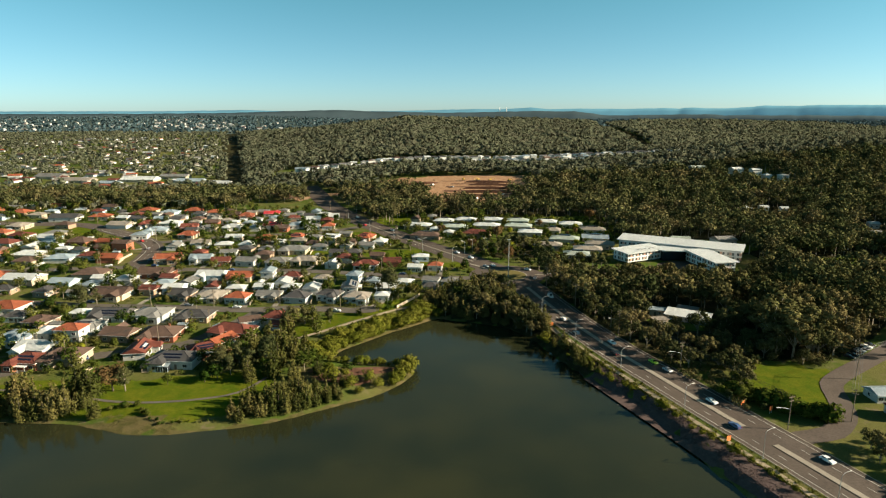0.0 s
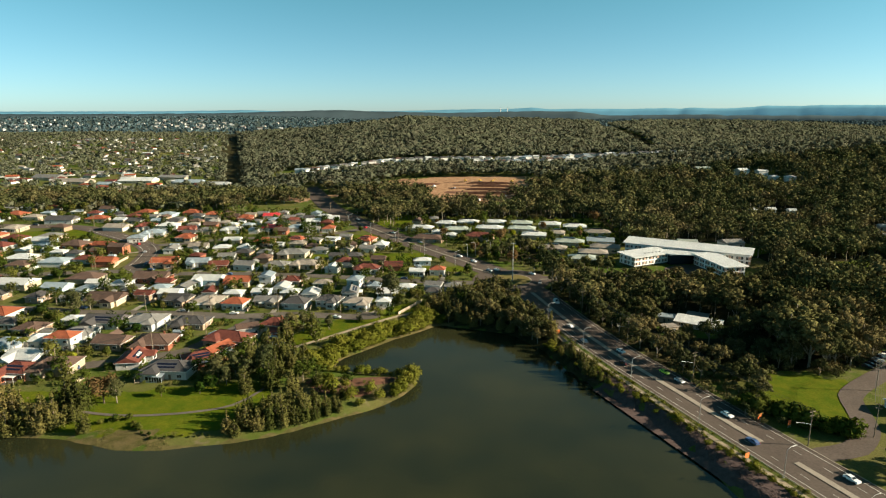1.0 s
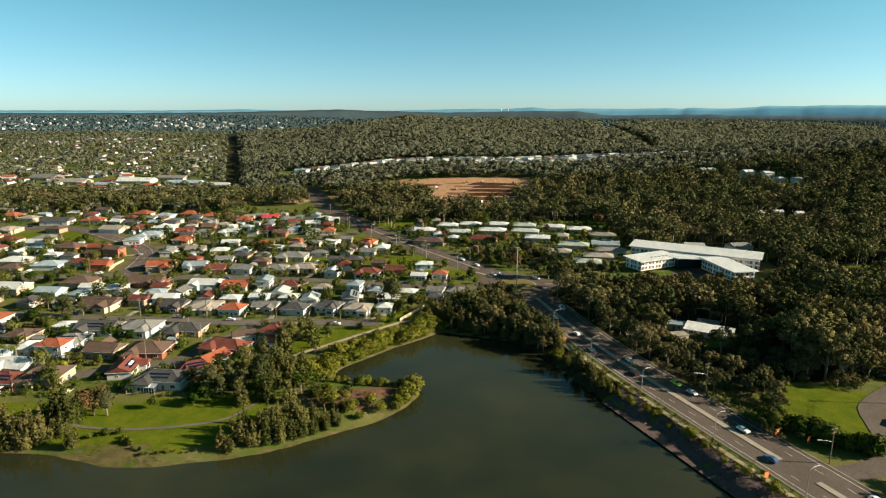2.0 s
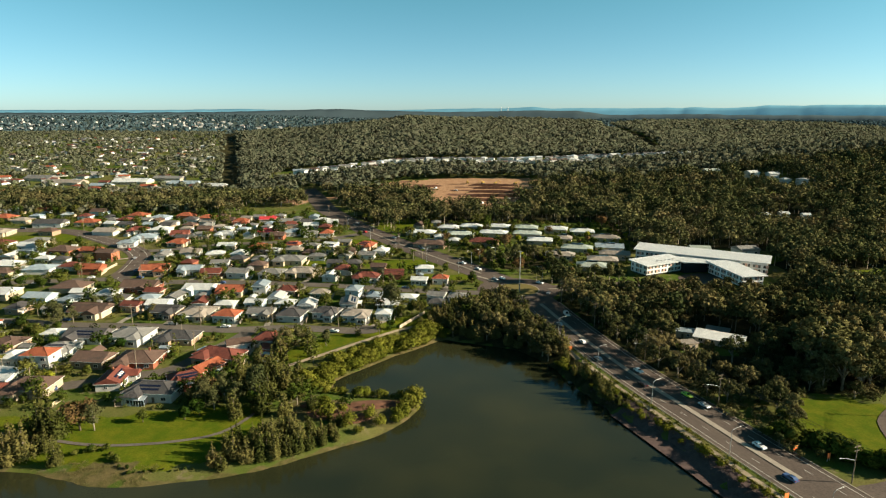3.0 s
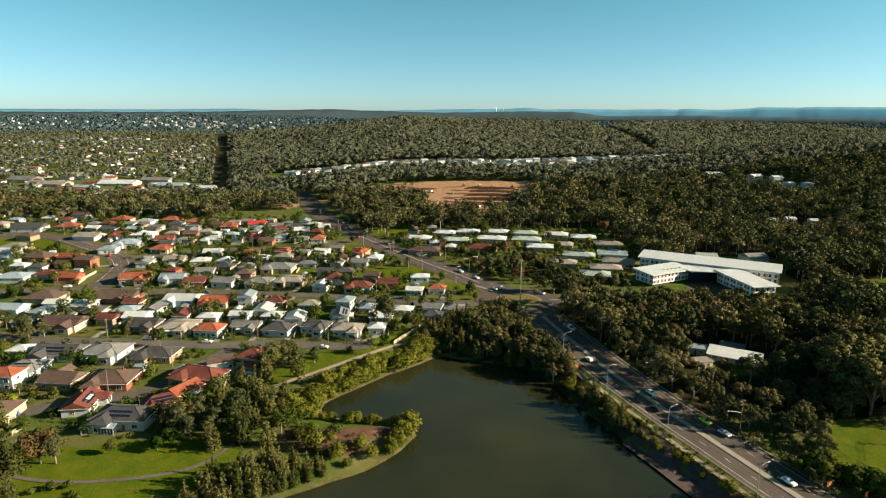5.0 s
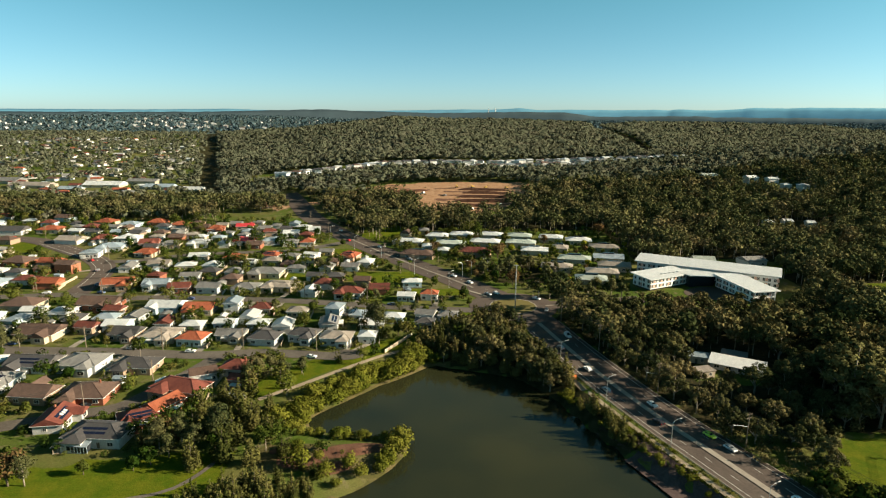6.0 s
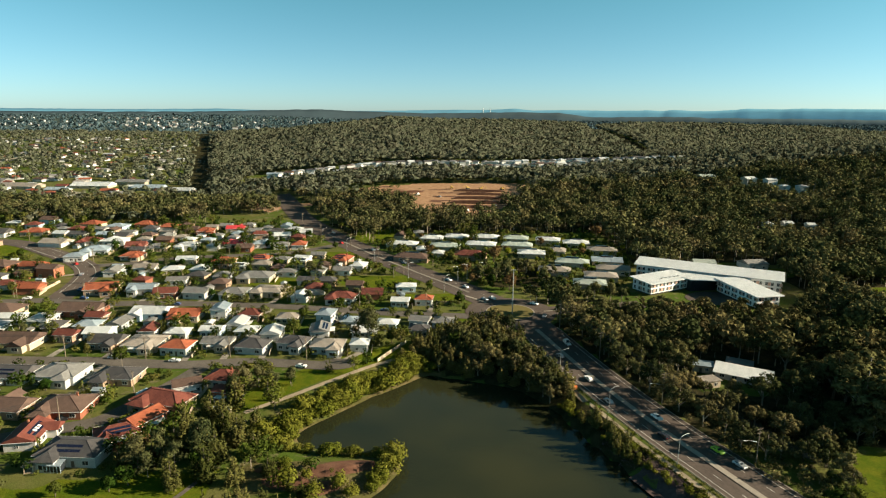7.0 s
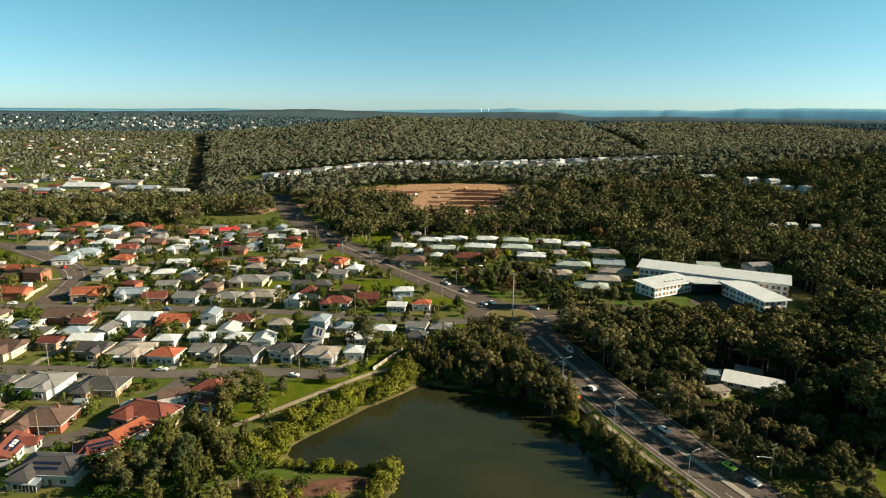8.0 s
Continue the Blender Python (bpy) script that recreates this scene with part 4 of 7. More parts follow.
for i in range(16):
    k = i / 15
    plant("garden_tree" if i % 3 else "gum_tree", 112 + 12 * k + rng.normal() * 2.2, 207 + 34 * k + rng.normal() * 2.0, rng.uniform(0.5, 0.95) * (1 if i % 3 else 0.6), "trees between the road and the lawn")


def scatter(x0, x1, y0, y1, space, r):
    gx, gy = np.meshgrid(np.arange(x0, x1, space), np.arange(y0, y1, space))
    p = np.stack([gx.ravel(), gy.ravel()], 1)
    return p + r.uniform(-0.45, 0.45, p.shape) * space


def visible_side(p, margin=40):
    return np.abs(p[:, 0]) < 0.755 * p[:, 1] + margin * 0.7


def tree_mass(name, p, forms, n, size, h, leaves, label, jitter=(0.7, 1.25), droop=0.0, trunks=True, lift=0.1):
    """One mesh of many trees: a trunk and a cloud of flakes each, from a few forms turned and scaled."""
    if not len(p):
        return
    z = height(p)
    made = []
    for k in range(6):
        r = np.random.default_rng(k + 50)
        lobes, _ = forms[k % len(forms)](h, r)
        v, f, nv = leaf_cloud(lobes, n, size, droop, r, lift, 0.28 if lift < 0.4 else 0.05)
        made.append((v, nv))
    allv, alln, tones = [], [], []
    s = rng.uniform(*jitter, len(p))
    a = rng.uniform(0, 6.28, len(p))
    for k in range(6):
        ids = np.arange(k, len(p), 6)
        base, lay = made[k]
        c, sn = np.cos(a[ids])[:, None], np.sin(a[ids])[:, None]
        x = (base[None, :, 0] * c - base[None, :, 1] * sn) * s[ids, None] + p[ids, 0, None]
        y = (base[None, :, 0] * sn + base[None, :, 1] * c) * s[ids, None] + p[ids, 1, None]
        zz = base[None, :, 2] * s[ids, None] + z[ids, None]
        allv.append(np.stack([x, y, zz], 2).reshape(-1, 3))
        alln.append(np.stack([lay[None, :, 0] * c - lay[None, :, 1] * sn, lay[None, :, 0] * sn + lay[None, :, 1] * c, np.repeat(lay[None, :, 2], len(ids), 0)], 2).reshape(-1, 3))
        tones.append(np.repeat(rng.uniform(0, 1, len(ids)), len(base)))
    v = np.vstack(allv)
    wood = thing(name, label, "trees", kind="stuff")
    part_of("crown", mesh_of("crown", v, np.arange(len(v)).reshape(-1, 3), leaves, True, np.vstack(alln), np.concatenate(tones)), wood)
    if trunks:
        ring = np.array([(0.2, 0), (-0.1, 0.17), (-0.1, -0.17)])
        low = np.concatenate([np.repeat(p[:, None], 3, 1) + ring * s[:, None, None] * h / 12, np.repeat(z[:, None, None] - 0.5, 3, 1)], 2)
        top = np.concatenate([np.repeat(p[:, None], 3, 1) + 0.3 * ring, np.repeat((z + s * h * 0.72)[:, None, None], 3, 1)], 2)
        tv = np.concatenate([low, top], 1).reshape(-1, 3)
        k = np.arange(len(p))[:, None] * 6
        tf = np.concatenate([k + np.array([0, 1, 4, 3]), k + np.array([1, 2, 5, 4]), k + np.array([2, 0, 3, 5])], 0)
        part_of("trunk", mesh_of("trunk", tv, tf, BARK), wood)


def clear_of_buildings(p, gap=2.5):
    ok = np.ones(len(p), bool)
    for x, y, reach in BUILDINGS:
        ok &= np.hypot(p[:, 0] - x, p[:, 1] - y) > reach + gap
    return ok

# ---------------------------------------------------------------- houses
HOMES_LAKE = [
    (-131.5, 254, 13, 'r'), (-111, 244, 19, 'd'), (-103, 254.5, 13, 'r'), (-98, 263, 12, 'o'), (-97, 277, 20, 'r'), (-81, 296, 12, 'r'),
    (-93, 289, 10, 'b'), (-76, 283, 8, 'r'),
]
# turn, wall, gabled, depth, storeys of the houses by the lake
LAKE_FORMS = [(97, 'white', True, 9.5, 1), (-4, 'white', False, 11, 1), (28, 'red brick', False, 8.5, 1), (62, 'red brick', True, 8, 1), (-18, 'tan brick', False, 10.5, 1), (-10, 'white', False, 10, 1),
              (24, 'white', True, 7, 1), (-14, 'red brick', True, 6, 1)]
HOMES_SOUTH = [
    (-173, 243, 15, 'r'), (-160, 247, 18, 'b'), (-196, 270, 15, 's'), (-186, 275, 11, 'w'), (-172, 272, 13, 'o'), (-178, 256, 16, 'w'),
    (-172, 285, 15, 'g'), (-150, 273, 15, 'b'), (-131, 274, 19, 'b'), (-229, 311, 18, 'o'), (-199, 291, 14, 'b'),
    (-168, 301, 20, 'd'), (-147, 301, 18, 'g'), (-124, 299, 18, 'd'), (-186, 336, 20, 'b'), (-192, 363, 13, 'w'), (-180, 378, 22, 'b'),
    (-167, 341, 10, 'r'), (-145, 334, 14, 'd'), (-128, 333, 17, 't'), (-111, 327, 13, 'o'), (-95, 333, 14, 'g'), (-123, 369, 16, 'o'),
    (-143, 374, 18, 'w'), (-90, 369, 11, 'r'), (-106, 371, 11, 's'), (-151, 357, 12, 'g'),
]
HOMES_MIDDLE = [
    (-85, 345, 11, 'w'), (-78, 328, 14, 'd'), (-60, 330, 14, 'd'), (-44, 326, 15, 't'), (-30, 327, 8, 'w'), (-50, 361, 11, 's'),
    (-38, 358, 9, 's'), (-70, 364, 11, 't'), (-47, 396, 17, 'r'), (-70, 398, 12, 'w'), (-90, 409, 20, 't'), (-109, 406, 15, 'g'),
    (-130, 405, 14, 'g'), (-105, 436, 22, 'g'), (-144, 451, 13, 'w'), (-134, 466, 14, 'o'), (-112, 475, 13, 'o'), (-97, 473, 11, 'g'),
    (-57, 475, 14, 'o'), (-44, 459, 12, 'w'), (-1, 390, 10, 'o'), (9, 356, 11, 'g'), (-3, 357, 10, 'g'), (-14, 388, 10, 'w'),
    (-122, 458, 10, 'w'), (-82, 461, 10, 'w'), (-68, 446, 11, 'g'),
]
HOMES_WEST = [
    (-330, 455, 19, 'r'), (-290, 422, 22, 'w'), (-281, 405, 15, 'b'), (-263, 414, 19, 's'), (-246, 420, 14, 'r'), (-229, 413, 15, 'o'),
    (-275, 459, 19, 'b'), (-253, 457, 15, 'o'), (-234, 442, 13, 'b'), (-221, 377, 20, 'b'), (-256, 364, 22, 'w'), (-227, 357, 15, 's'),
    (-280, 372, 14, 'o'), (-306, 470, 16, 'w'), (-332, 476, 17, 'r'), (-310, 486, 18, 'g'), (-356, 487, 16, 'o'), (-398, 575, 18, 'o'),
    (-374, 563, 16, 't'), (-340, 549, 26, 'd'), (-311, 555, 19, 'o'), (-275, 520, 20, 't'), (-280, 583, 17, 'o'), (-257, 577, 17, 's'),
    (-237, 585, 16, 'o'), (-214, 576, 15, 'o'),
]
HOMES_NORTH = [
    (-252, 524, 16, 'r'), (-233, 524, 17, 'w'), (-234, 498, 19, 's'), (-201, 482, 15, 'o'), (-211, 509, 14, 'r'), (-194, 506, 15, 'g'),
    (-164, 412, 15, 's'), (-148, 405, 13, 'r'), (-187, 412, 18, 'o'), (-157, 569, 15, 'm'), (-177, 556, 14, 'o'), (-143, 517, 17, 'm'),
    (-160, 470, 13, 'w'), (-174, 509, 16, 'w'), (-123, 518, 14, 's'), (-113, 544, 13, 'w'), (-94, 515, 13, 'o'), (-131, 546, 13, 'r'),
    (-161, 449, 13, 'w'), (-180, 453, 14, 't'), (-197, 446, 13, 'g'), (-150, 427, 12, 'g'), (-107, 513, 12, 'g'), (-98, 556, 13, 'w'),
    (-238, 478, 13, 's'), (-306, 410, 14, 'g'), (-360, 516, 17, 't'),
]
UNITS = [
    (-17, 517, 22, 'w'), (6, 537, 17, 'w'), (25, 540, 18, 'w'), (15, 512, 22, 'v'), (48, 537, 19, 'w'), (42, 515, 22, 'w'),
    (71, 534, 19, 'v'), (69, 512, 22, 'v'), (76, 491, 19, 'w'), (32, 486, 22, 'r'), (95, 527, 18, 'w'), (115, 519, 19, 'w'),
    (96, 498, 12, 't'), (129, 498, 21, 't'), (100, 468, 22, 'v'), (84, 449, 20, 't'), (125, 472, 20, 's'), (124, 454, 21, 't'),
    (111, 437, 20, 't'), (100, 422, 19, 'v'), (-9, 482, 24, 'b'),
]
HOMES_HILL = [
    (336, 690, 18, 'w'), (352, 678, 16, 'w'), (354, 656, 12, 'w'), (368, 650, 13, 'w'), (286, 559, 11, 'w'), (303, 561, 11, 'w'),
    (318, 553, 9, 'w'), (346, 473, 16, 'g'), (362, 497, 11, 'w'), (298, 805, 20, 'g'), (303, 716, 24, 'v'), (141, 756, 20, 'w'),
    (191, 468, 21, 'v'), (222, 462, 22, 'g'), (169, 210, 13, 's'), (166, 196, 11, 'r'),
]
WALL_NAMES = list(WALLS)


def hip_roof(cx, cy, w, d, z, rise, over, gable):
    """A closed hip or gable roof over a w by d plan, with eaves."""
    a, b = w / 2 + over, d / 2 + over
    run = 0.0 if gable else min(b, a * 0.9)
    t = 0.2
    low = [(-a, -b, z), (a, -b, z), (a, b, z), (-a, b, z)]
    up = [(x, y, q + t) for x, y, q in low]
    ridge = [(-a + run, 0, z + rise + t), (a - run, 0, z + rise + t)]
    v = [(x + cx, y + cy, q) for x, y, q in low + up + ridge]
    f = [(3, 2, 1, 0), (0, 1, 5, 4), (1, 2, 6, 5), (2, 3, 7, 6), (3, 0, 4, 7), (4, 5, 9, 8), (6, 7, 8, 9), (5, 6, 9), (7, 4, 8)]
    return v, f


def pane_mesh(w, h):
    return Solid().box(-w / 2, -0.03, 0, w / 2, 0.03, h).mesh("pane", GLASS)


def frame_mesh(w, h):
    s = Solid()
    s.box(-w / 2 - 0.1, -0.06, -0.1, w / 2 + 0.1, 0.05, 0).box(-w / 2 - 0.1, -0.06, h, w / 2 + 0.1, 0.05, h + 0.1)
    s.box(-w / 2 - 0.1, -0.06, 0, -w / 2, 0.05, h).box(w / 2, -0.06, 0, w / 2 + 0.1, 0.05, h).box(-0.04, -0.05, 0, 0.04, 0.04, h)
    return s.mesh("window_frame", TRIM)


PANES = {k: (frame_mesh(*k), pane_mesh(*k)) for k in ((1.8, 1.3), (1.2, 1.2), (2.6, 1.5))}
DOOR = Solid().box(-0.5, -0.05, 0, 0.5, 0.05, 2.05).mesh("door", DARK_BARK)
GARAGE = Solid().box(-1.4, -0.05, 0, 1.4, 0.05, 2.2)
for k in range(1, 4):
    GARAGE.box(-1.38, -0.065, k * 0.55 - 0.02, 1.38, -0.05, k * 0.55 + 0.02)
GARAGE = GARAGE.mesh("garage_door", TRIM)
SKYLIGHT = Solid().box(-0.45, -0.6, 0, 0.45, 0.6, 0.12).mesh("skylight", TRIM)
SOLAR = Solid().box(-0.8, -0.5, 0, 0.8, 0.5, 0.05).mesh("solar_panel", PANEL_BLUE)


def set_window(home, x, y, z, turn, size):
    w = part_of("window", PANES[size][0], home, m=pose(x, y, z, 0, 0, turn))
    part_of("pane", PANES[size][1], w)


def build_house(x, y, w, roof_key, turn, wall_key, group, storeys=1, full=True, gable=None, depth=None, skylights=0):
    r = random.random
    w = w if depth else w * 0.92
    d = depth or min(14.0, max(7.5, w * (0.68 + 0.2 * r())))
    tall = 2.7 * storeys + random.choice((0.3, 0.5, 0.9))
    corners = np.array([(x, y), (x + w / 3, y), (x - w / 3, y), (x, y + d / 3), (x, y - d / 3)])
    z = float(height(corners).min())
    words = f"{'two-storey ' if storeys > 1 else ''}{wall_key} house with {ROOF_WORDS[roof_key]} roof"
    home = thing("house", words, "house", group)
    home.matrix_basis = pose(x, y, z, 0, 0, turn)
    gable = r() < 0.4 if gable is None else gable
    rise = (d / 2) * (0.50 if roof_key in "orbd" else 0.40) * (1 if d < 11 else 0.85)
    body = Solid().box(-w / 2, -d / 2, -1.0, w / 2, d / 2, tall)
    roof = Solid()
    roof.add(*hip_roof(0, 0, w, d, tall, rise, 0.55, gable))
    if gable:
        body.add([(-w / 2 + 0.02, -d / 2, tall), (-w / 2 + 0.02, d / 2, tall), (-w / 2 + 0.02, 0, tall + rise)], [(0, 2, 1)])
        body.add([(w / 2 - 0.02, -d / 2, tall), (w / 2 - 0.02, d / 2, tall), (w / 2 - 0.02, 0, tall + rise)], [(0, 1, 2)])
    wing = w > 12 and full
    wx = (w / 4) * (1 if r() < 0.5 else -1)
    if wing:                                   # a room thrown forward under its own roof
        ww, wd = w * 0.36, 3.2
        body.box(wx - ww / 2, -d / 2 - wd, -1.0, wx + ww / 2, -d / 2 + 0.05, tall - 0.03)
        v, f = hip_roof(0, 0, d / 2 + wd + 1.0, ww, tall - 0.02, rise * 0.72, 0.5, gable)
        roof.add([(wx - q[1], -d / 4 - wd / 2 + 0.3 + q[0], q[2]) for q in v], f)
    part_of("wall", body.mesh("wall", WALLS[wall_key]), home)
    part_of("roof", roof.mesh("roof", ROOFS[roof_key]), home)
    if not full:
        for k in (-0.28, 0.28):
            set_window(home, k * w, -d / 2 - 0.02, 0.9, 0, (1.8, 1.3))
        BUILDINGS.append((x, y, max(w, d) * 0.5))
        return home
    if roof_key in "orbdg":                    # ridge and hip tiles
        cap = Solid()
        run = 0.0 if gable else min(d / 2 + 0.55, (w / 2 + 0.55) * 0.9)
        e0, e1 = w / 2 + 0.55, d / 2 + 0.55
        ends = [(-e0 + run, 0, tall + rise + 0.22), (e0 - run, 0, tall + rise + 0.22)]
        cap.tube(ends, [0.13, 0.13], 5)
        if not gable:
            for sx, end in ((-1, ends[0]), (1, ends[1])):
                for sy in (-1, 1):
                    cap.tube([end, (sx * e0, sy * e1, tall + 0.22)], [0.12, 0.12], 5)
        part_of("ridge_cap", cap.mesh("ridge_cap", ROOFS[roof_key]), home)
    gutter = Solid()
    a, b = w / 2 + 0.55, d / 2 + 0.55
    gutter.box(-a, -b - 0.08, tall + 0.02, a, -b, tall + 0.18).box(-a, b, tall + 0.02, a, b + 0.08, tall + 0.18)
    gutter.box(-a - 0.08, -b, tall + 0.02, -a, b, tall + 0.18).box(a, -b, tall + 0.02, a + 0.08, b, tall + 0.18)
    part_of("gutter", gutter.mesh("gutter", TRIM), home)
    for s in range(storeys):
        h = 0.95 + 2.7 * s
        for k in (-0.36, -0.08, 0.34):
            if wing and abs(k * w - wx) < w * 0.2:
                set_window(home, wx, -d / 2 - 3.22, h, 0, (2.6, 1.5))
                continue
            set_window(home, k * w, -d / 2 - 0.02, h, 0, (1.8, 1.3))
        for side in (1, -1):
            for k in (0.1,):
                set_window(home, side * (w / 2 + 0.02), k * d, h, 90 * side, (1.2, 1.2))
        for k in (-0.3, 0.3):
            set_window(home, k * w, d / 2 + 0.02, h, 180, (1.8, 1.3))
    part_of("door", DOOR, home, m=pose(0.13 * w, -d / 2 - 0.03, 0.1))
    if r() < 0.35 and not wing:
        part_of("garage_door", GARAGE, home, "pale panelled garage door", pose(-0.3 * w, -d / 2 - 0.1, 0.02))
    if r() < 0.3:
        porch = Solid().box(-0.25 * w, -d / 2 - 2.6, 2.45, 0.3 * w, -d / 2 - 0.05, 2.58)
        for k in (-0.24, 0.03, 0.28):
            porch.box(k * w, -d / 2 - 2.5, -0.5, k * w + 0.12, -d / 2 - 2.38, 2.45)
        part_of("porch", porch.mesh("porch", TRIM), home)
    if r() < 0.3 and roof_key in "orb":
        part_of("chimney", Solid().box(0.2 * w, 0.1 * d, tall + 0.3, 0.2 * w + 0.7, 0.1 * d + 0.5, tall + rise + 0.7).mesh("chimney", WALLS["red brick"]), home)
    if r() < 0.08 or (roof_key == "d" and w > 17):
        slope = math.atan2(rise, d / 2 + 0.55)
        for i in range(5):
            for j in range(2):
                u = 0.35 + 0.28 * j
                part_of("solar_panel", SOLAR, home, m=pose((i - 2) * 1.68, -(d / 2 + 0.55) * (1 - u), tall + 0.26 + rise * u, math.degrees(slope), 0, 0))
    for i in range(skylights):
        part_of("skylight", SKYLIGHT, home, "small white-framed roof light", pose((i - 1) * 1.5, -(d / 2 + 0.55) * 0.5, tall + 0.28 + rise * 0.5, math.degrees(math.atan2(rise, d / 2 + 0.55)), 0, 0))
    BUILDINGS.append((x, y, max(w, d) * 0.52))
    return home


def pick_wall(key):
    return random.choice({"o": ["red brick", "cream", "white", "tan brick"], "r": ["red brick", "tan brick", "white"], "b": ["tan brick", "cream", "red brick"], "d": ["white", "grey", "tan brick"],
                          "w": ["white", "white", "pale blue", "cream"], "s": ["white", "pale blue", "grey"], "g": ["grey", "white", "cream"]}.get(key, ["cream", "white"]))


random.seed(4)
for (x, y, w, key), (turn, wall, gabled, depth, storeys) in zip(HOMES_LAKE, LAKE_FORMS):
    build_house(x, y, w, key, turn, wall, "houses facing the lake park", storeys, True, gabled, depth, 3 if turn == 97 else 0)
for homes, group, lean in ((HOMES_SOUTH, "houses on the lower streets", -4), (HOMES_MIDDLE, "houses on the middle streets", -8),
                           (HOMES_WEST, "houses round the bend", -3), (HOMES_NORTH, "houses below the wood", 8)):
    for x, y, w, key in homes:
        turn = lean + random.uniform(-6, 6) + (180 if random.random() < 0.25 else 0) + (90 if w < 14 and random.random() < 0.3 else 0)
        build_house(x, y, w, key, turn, pick_wall(key), group, 2 if random.random() < 0.09 and w < 14 else 1, homes is not HOMES_WEST)
for x, y, w, key in UNITS:
    unit = build_house(x, y, w, key, -12 + random.uniform(-3, 3), "tan brick" if key in "rb" else "cream", "retirement units", 1, False, gable=key == "s", depth=12.5)
    part_of("skylight", Solid().box(-w * 0.2, -0.7, 4.6, w * 0.2, 0.7, 5.95).mesh("skylight", GLASS), unit, "dark raised skylight on the ridge")
for x, y, w, key in HOMES_HILL:
    build_house(x, y, w * 0.72, key, random.uniform(-15, 15), "white", "houses among the trees", 2 if y > 600 else 1, y < 300)



def house_mass(name, label, rows):
    """Many far houses in one object: walls in one part, roofs in a part for each colour."""
    mass = thing(name, label, "houses", kind="stuff")
    walls, roofs = Solid(), {}
    zs = height([(q[0], q[1]) for q in rows])
    for (x, y, w, d, key, turn, tall), z in zip(rows, zs):
        c, s = math.cos(turn), math.sin(turn)

        def set_at(v):
            return [(x + q[0] * c - q[1] * s, y + q[0] * s + q[1] * c, z + q[2]) for q in v]

        box = Solid().box(-w / 2, -d / 2, -1.5, w / 2, d / 2, tall)
        for k in (-0.32, 0.0, 0.3):
            box.box(k * w - 0.9, -d / 2 - 0.06, tall - 1.9, k * w + 0.9, -d / 2 + 0.1, tall - 0.6)
        walls.add(set_at(box.v), box.f)
        v, f = hip_roof(0, 0, w, d, tall, d * 0.17, 0.6, random.random() < 0.3)
        roofs.setdefault(key, Solid()).add(set_at(v), f)
        BUILDINGS.append((x, y, max(w, d) * 0.5))
    part_of("wall", walls.mesh("wall", WALLS["white"]), mass)
    for key, solid in roofs.items():
        part_of("roof", solid.mesh("roof", ROOFS[key]), mass, ROOF_WORDS[key] + " roofs")


rows = []
for i in range(190):
    x = -200 + 552 * (i // 4) / 46 + random.uniform(-3, 3)
    y = float(np.interp(x, ESTATE_X, ESTATE_Y)) + (-18, 2, 24, 46)[i % 4] + random.uniform(-4, 4)
    if random.random() < 0.08:
        continue
    rows.append((x, y, random.uniform(8, 11), random.uniform(8, 11), random.choice("wwwgggddddssb"), random.uniform(-0.5, 0.5), 3.4 + 2.7 * (i % 2 == 0)))
house_mass("estate_houses", "pale new estate houses in rows below the ridge", rows)
rows = []
for x, y in scatter(-1150, -180, 610, 1500, 30, np.random.default_rng(3)):
    if x / y > -0.34 or x / y < -0.84 or (600 < y < 690) or random.random() < 0.46 + 0.25 * math.sin(x / 70) * math.sin(y / 60) or span(np.array([(x, y)]), CUT_WEST)[0] < 30:
        continue
    rows.append((x, y, random.uniform(12, 18), random.uniform(9, 12), random.choice("oorrbbggwtdd"), random.uniform(-0.5, 0.5), 2.8))
house_mass("suburb_houses", "mixed tiled and metal roofed houses among dark trees", rows)
rows = []
for x, y in scatter(-3200, -500, 2000, 4100, 66, np.random.default_rng(5)):
    if x / y > -0.16 or not 2250 < y < 3500 or random.random() < (0.56 if y < 2900 else 0.8) + 0.3 * math.sin(x / 130 + y / 210):
        continue
    big = random.random() < 0.1
    rows.append((x, y, random.uniform(28, 40) if big else random.uniform(11, 18), random.uniform(9, 12), random.choice("wwwwggtsbr"), random.uniform(-0.5, 0.5), 6.5))
house_mass("town_houses", "distant pale town buildings among trees", rows)
for x, y, w, d, key in ((-395, 806, 44, 22, "w"), (-478, 800, 50, 20, "t"), (-322, 790, 34, 18, "s"), (-278, 772, 26, 16, "w"), (-530, 835, 36, 22, "g"), (-415, 768, 26, 14, "s"), (-360, 832, 38, 16, "g")):
    build_house(x, y, w, key, -6 + random.uniform(-9, 9), "cream", "low halls behind the trees", 1, False, True, d)
# lots on the flat west of the bend
for x, y in scatter(-560, -300, 330, 610, 27, np.random.default_rng(9)):
    q = np.array([(x, y)])
    if min(span(q, line)[0] for line, half in ROADS) < 13 or not clear_of_buildings(q, 9)[0] or abs(x) > 0.8 * y + 30:
        continue
    build_house(x, y, random.uniform(11, 16), random.choice("oorbgwwst"), -4 + random.uniform(-8, 8), random.choice(WALL_NAMES), "houses on the western lots", 1, False)
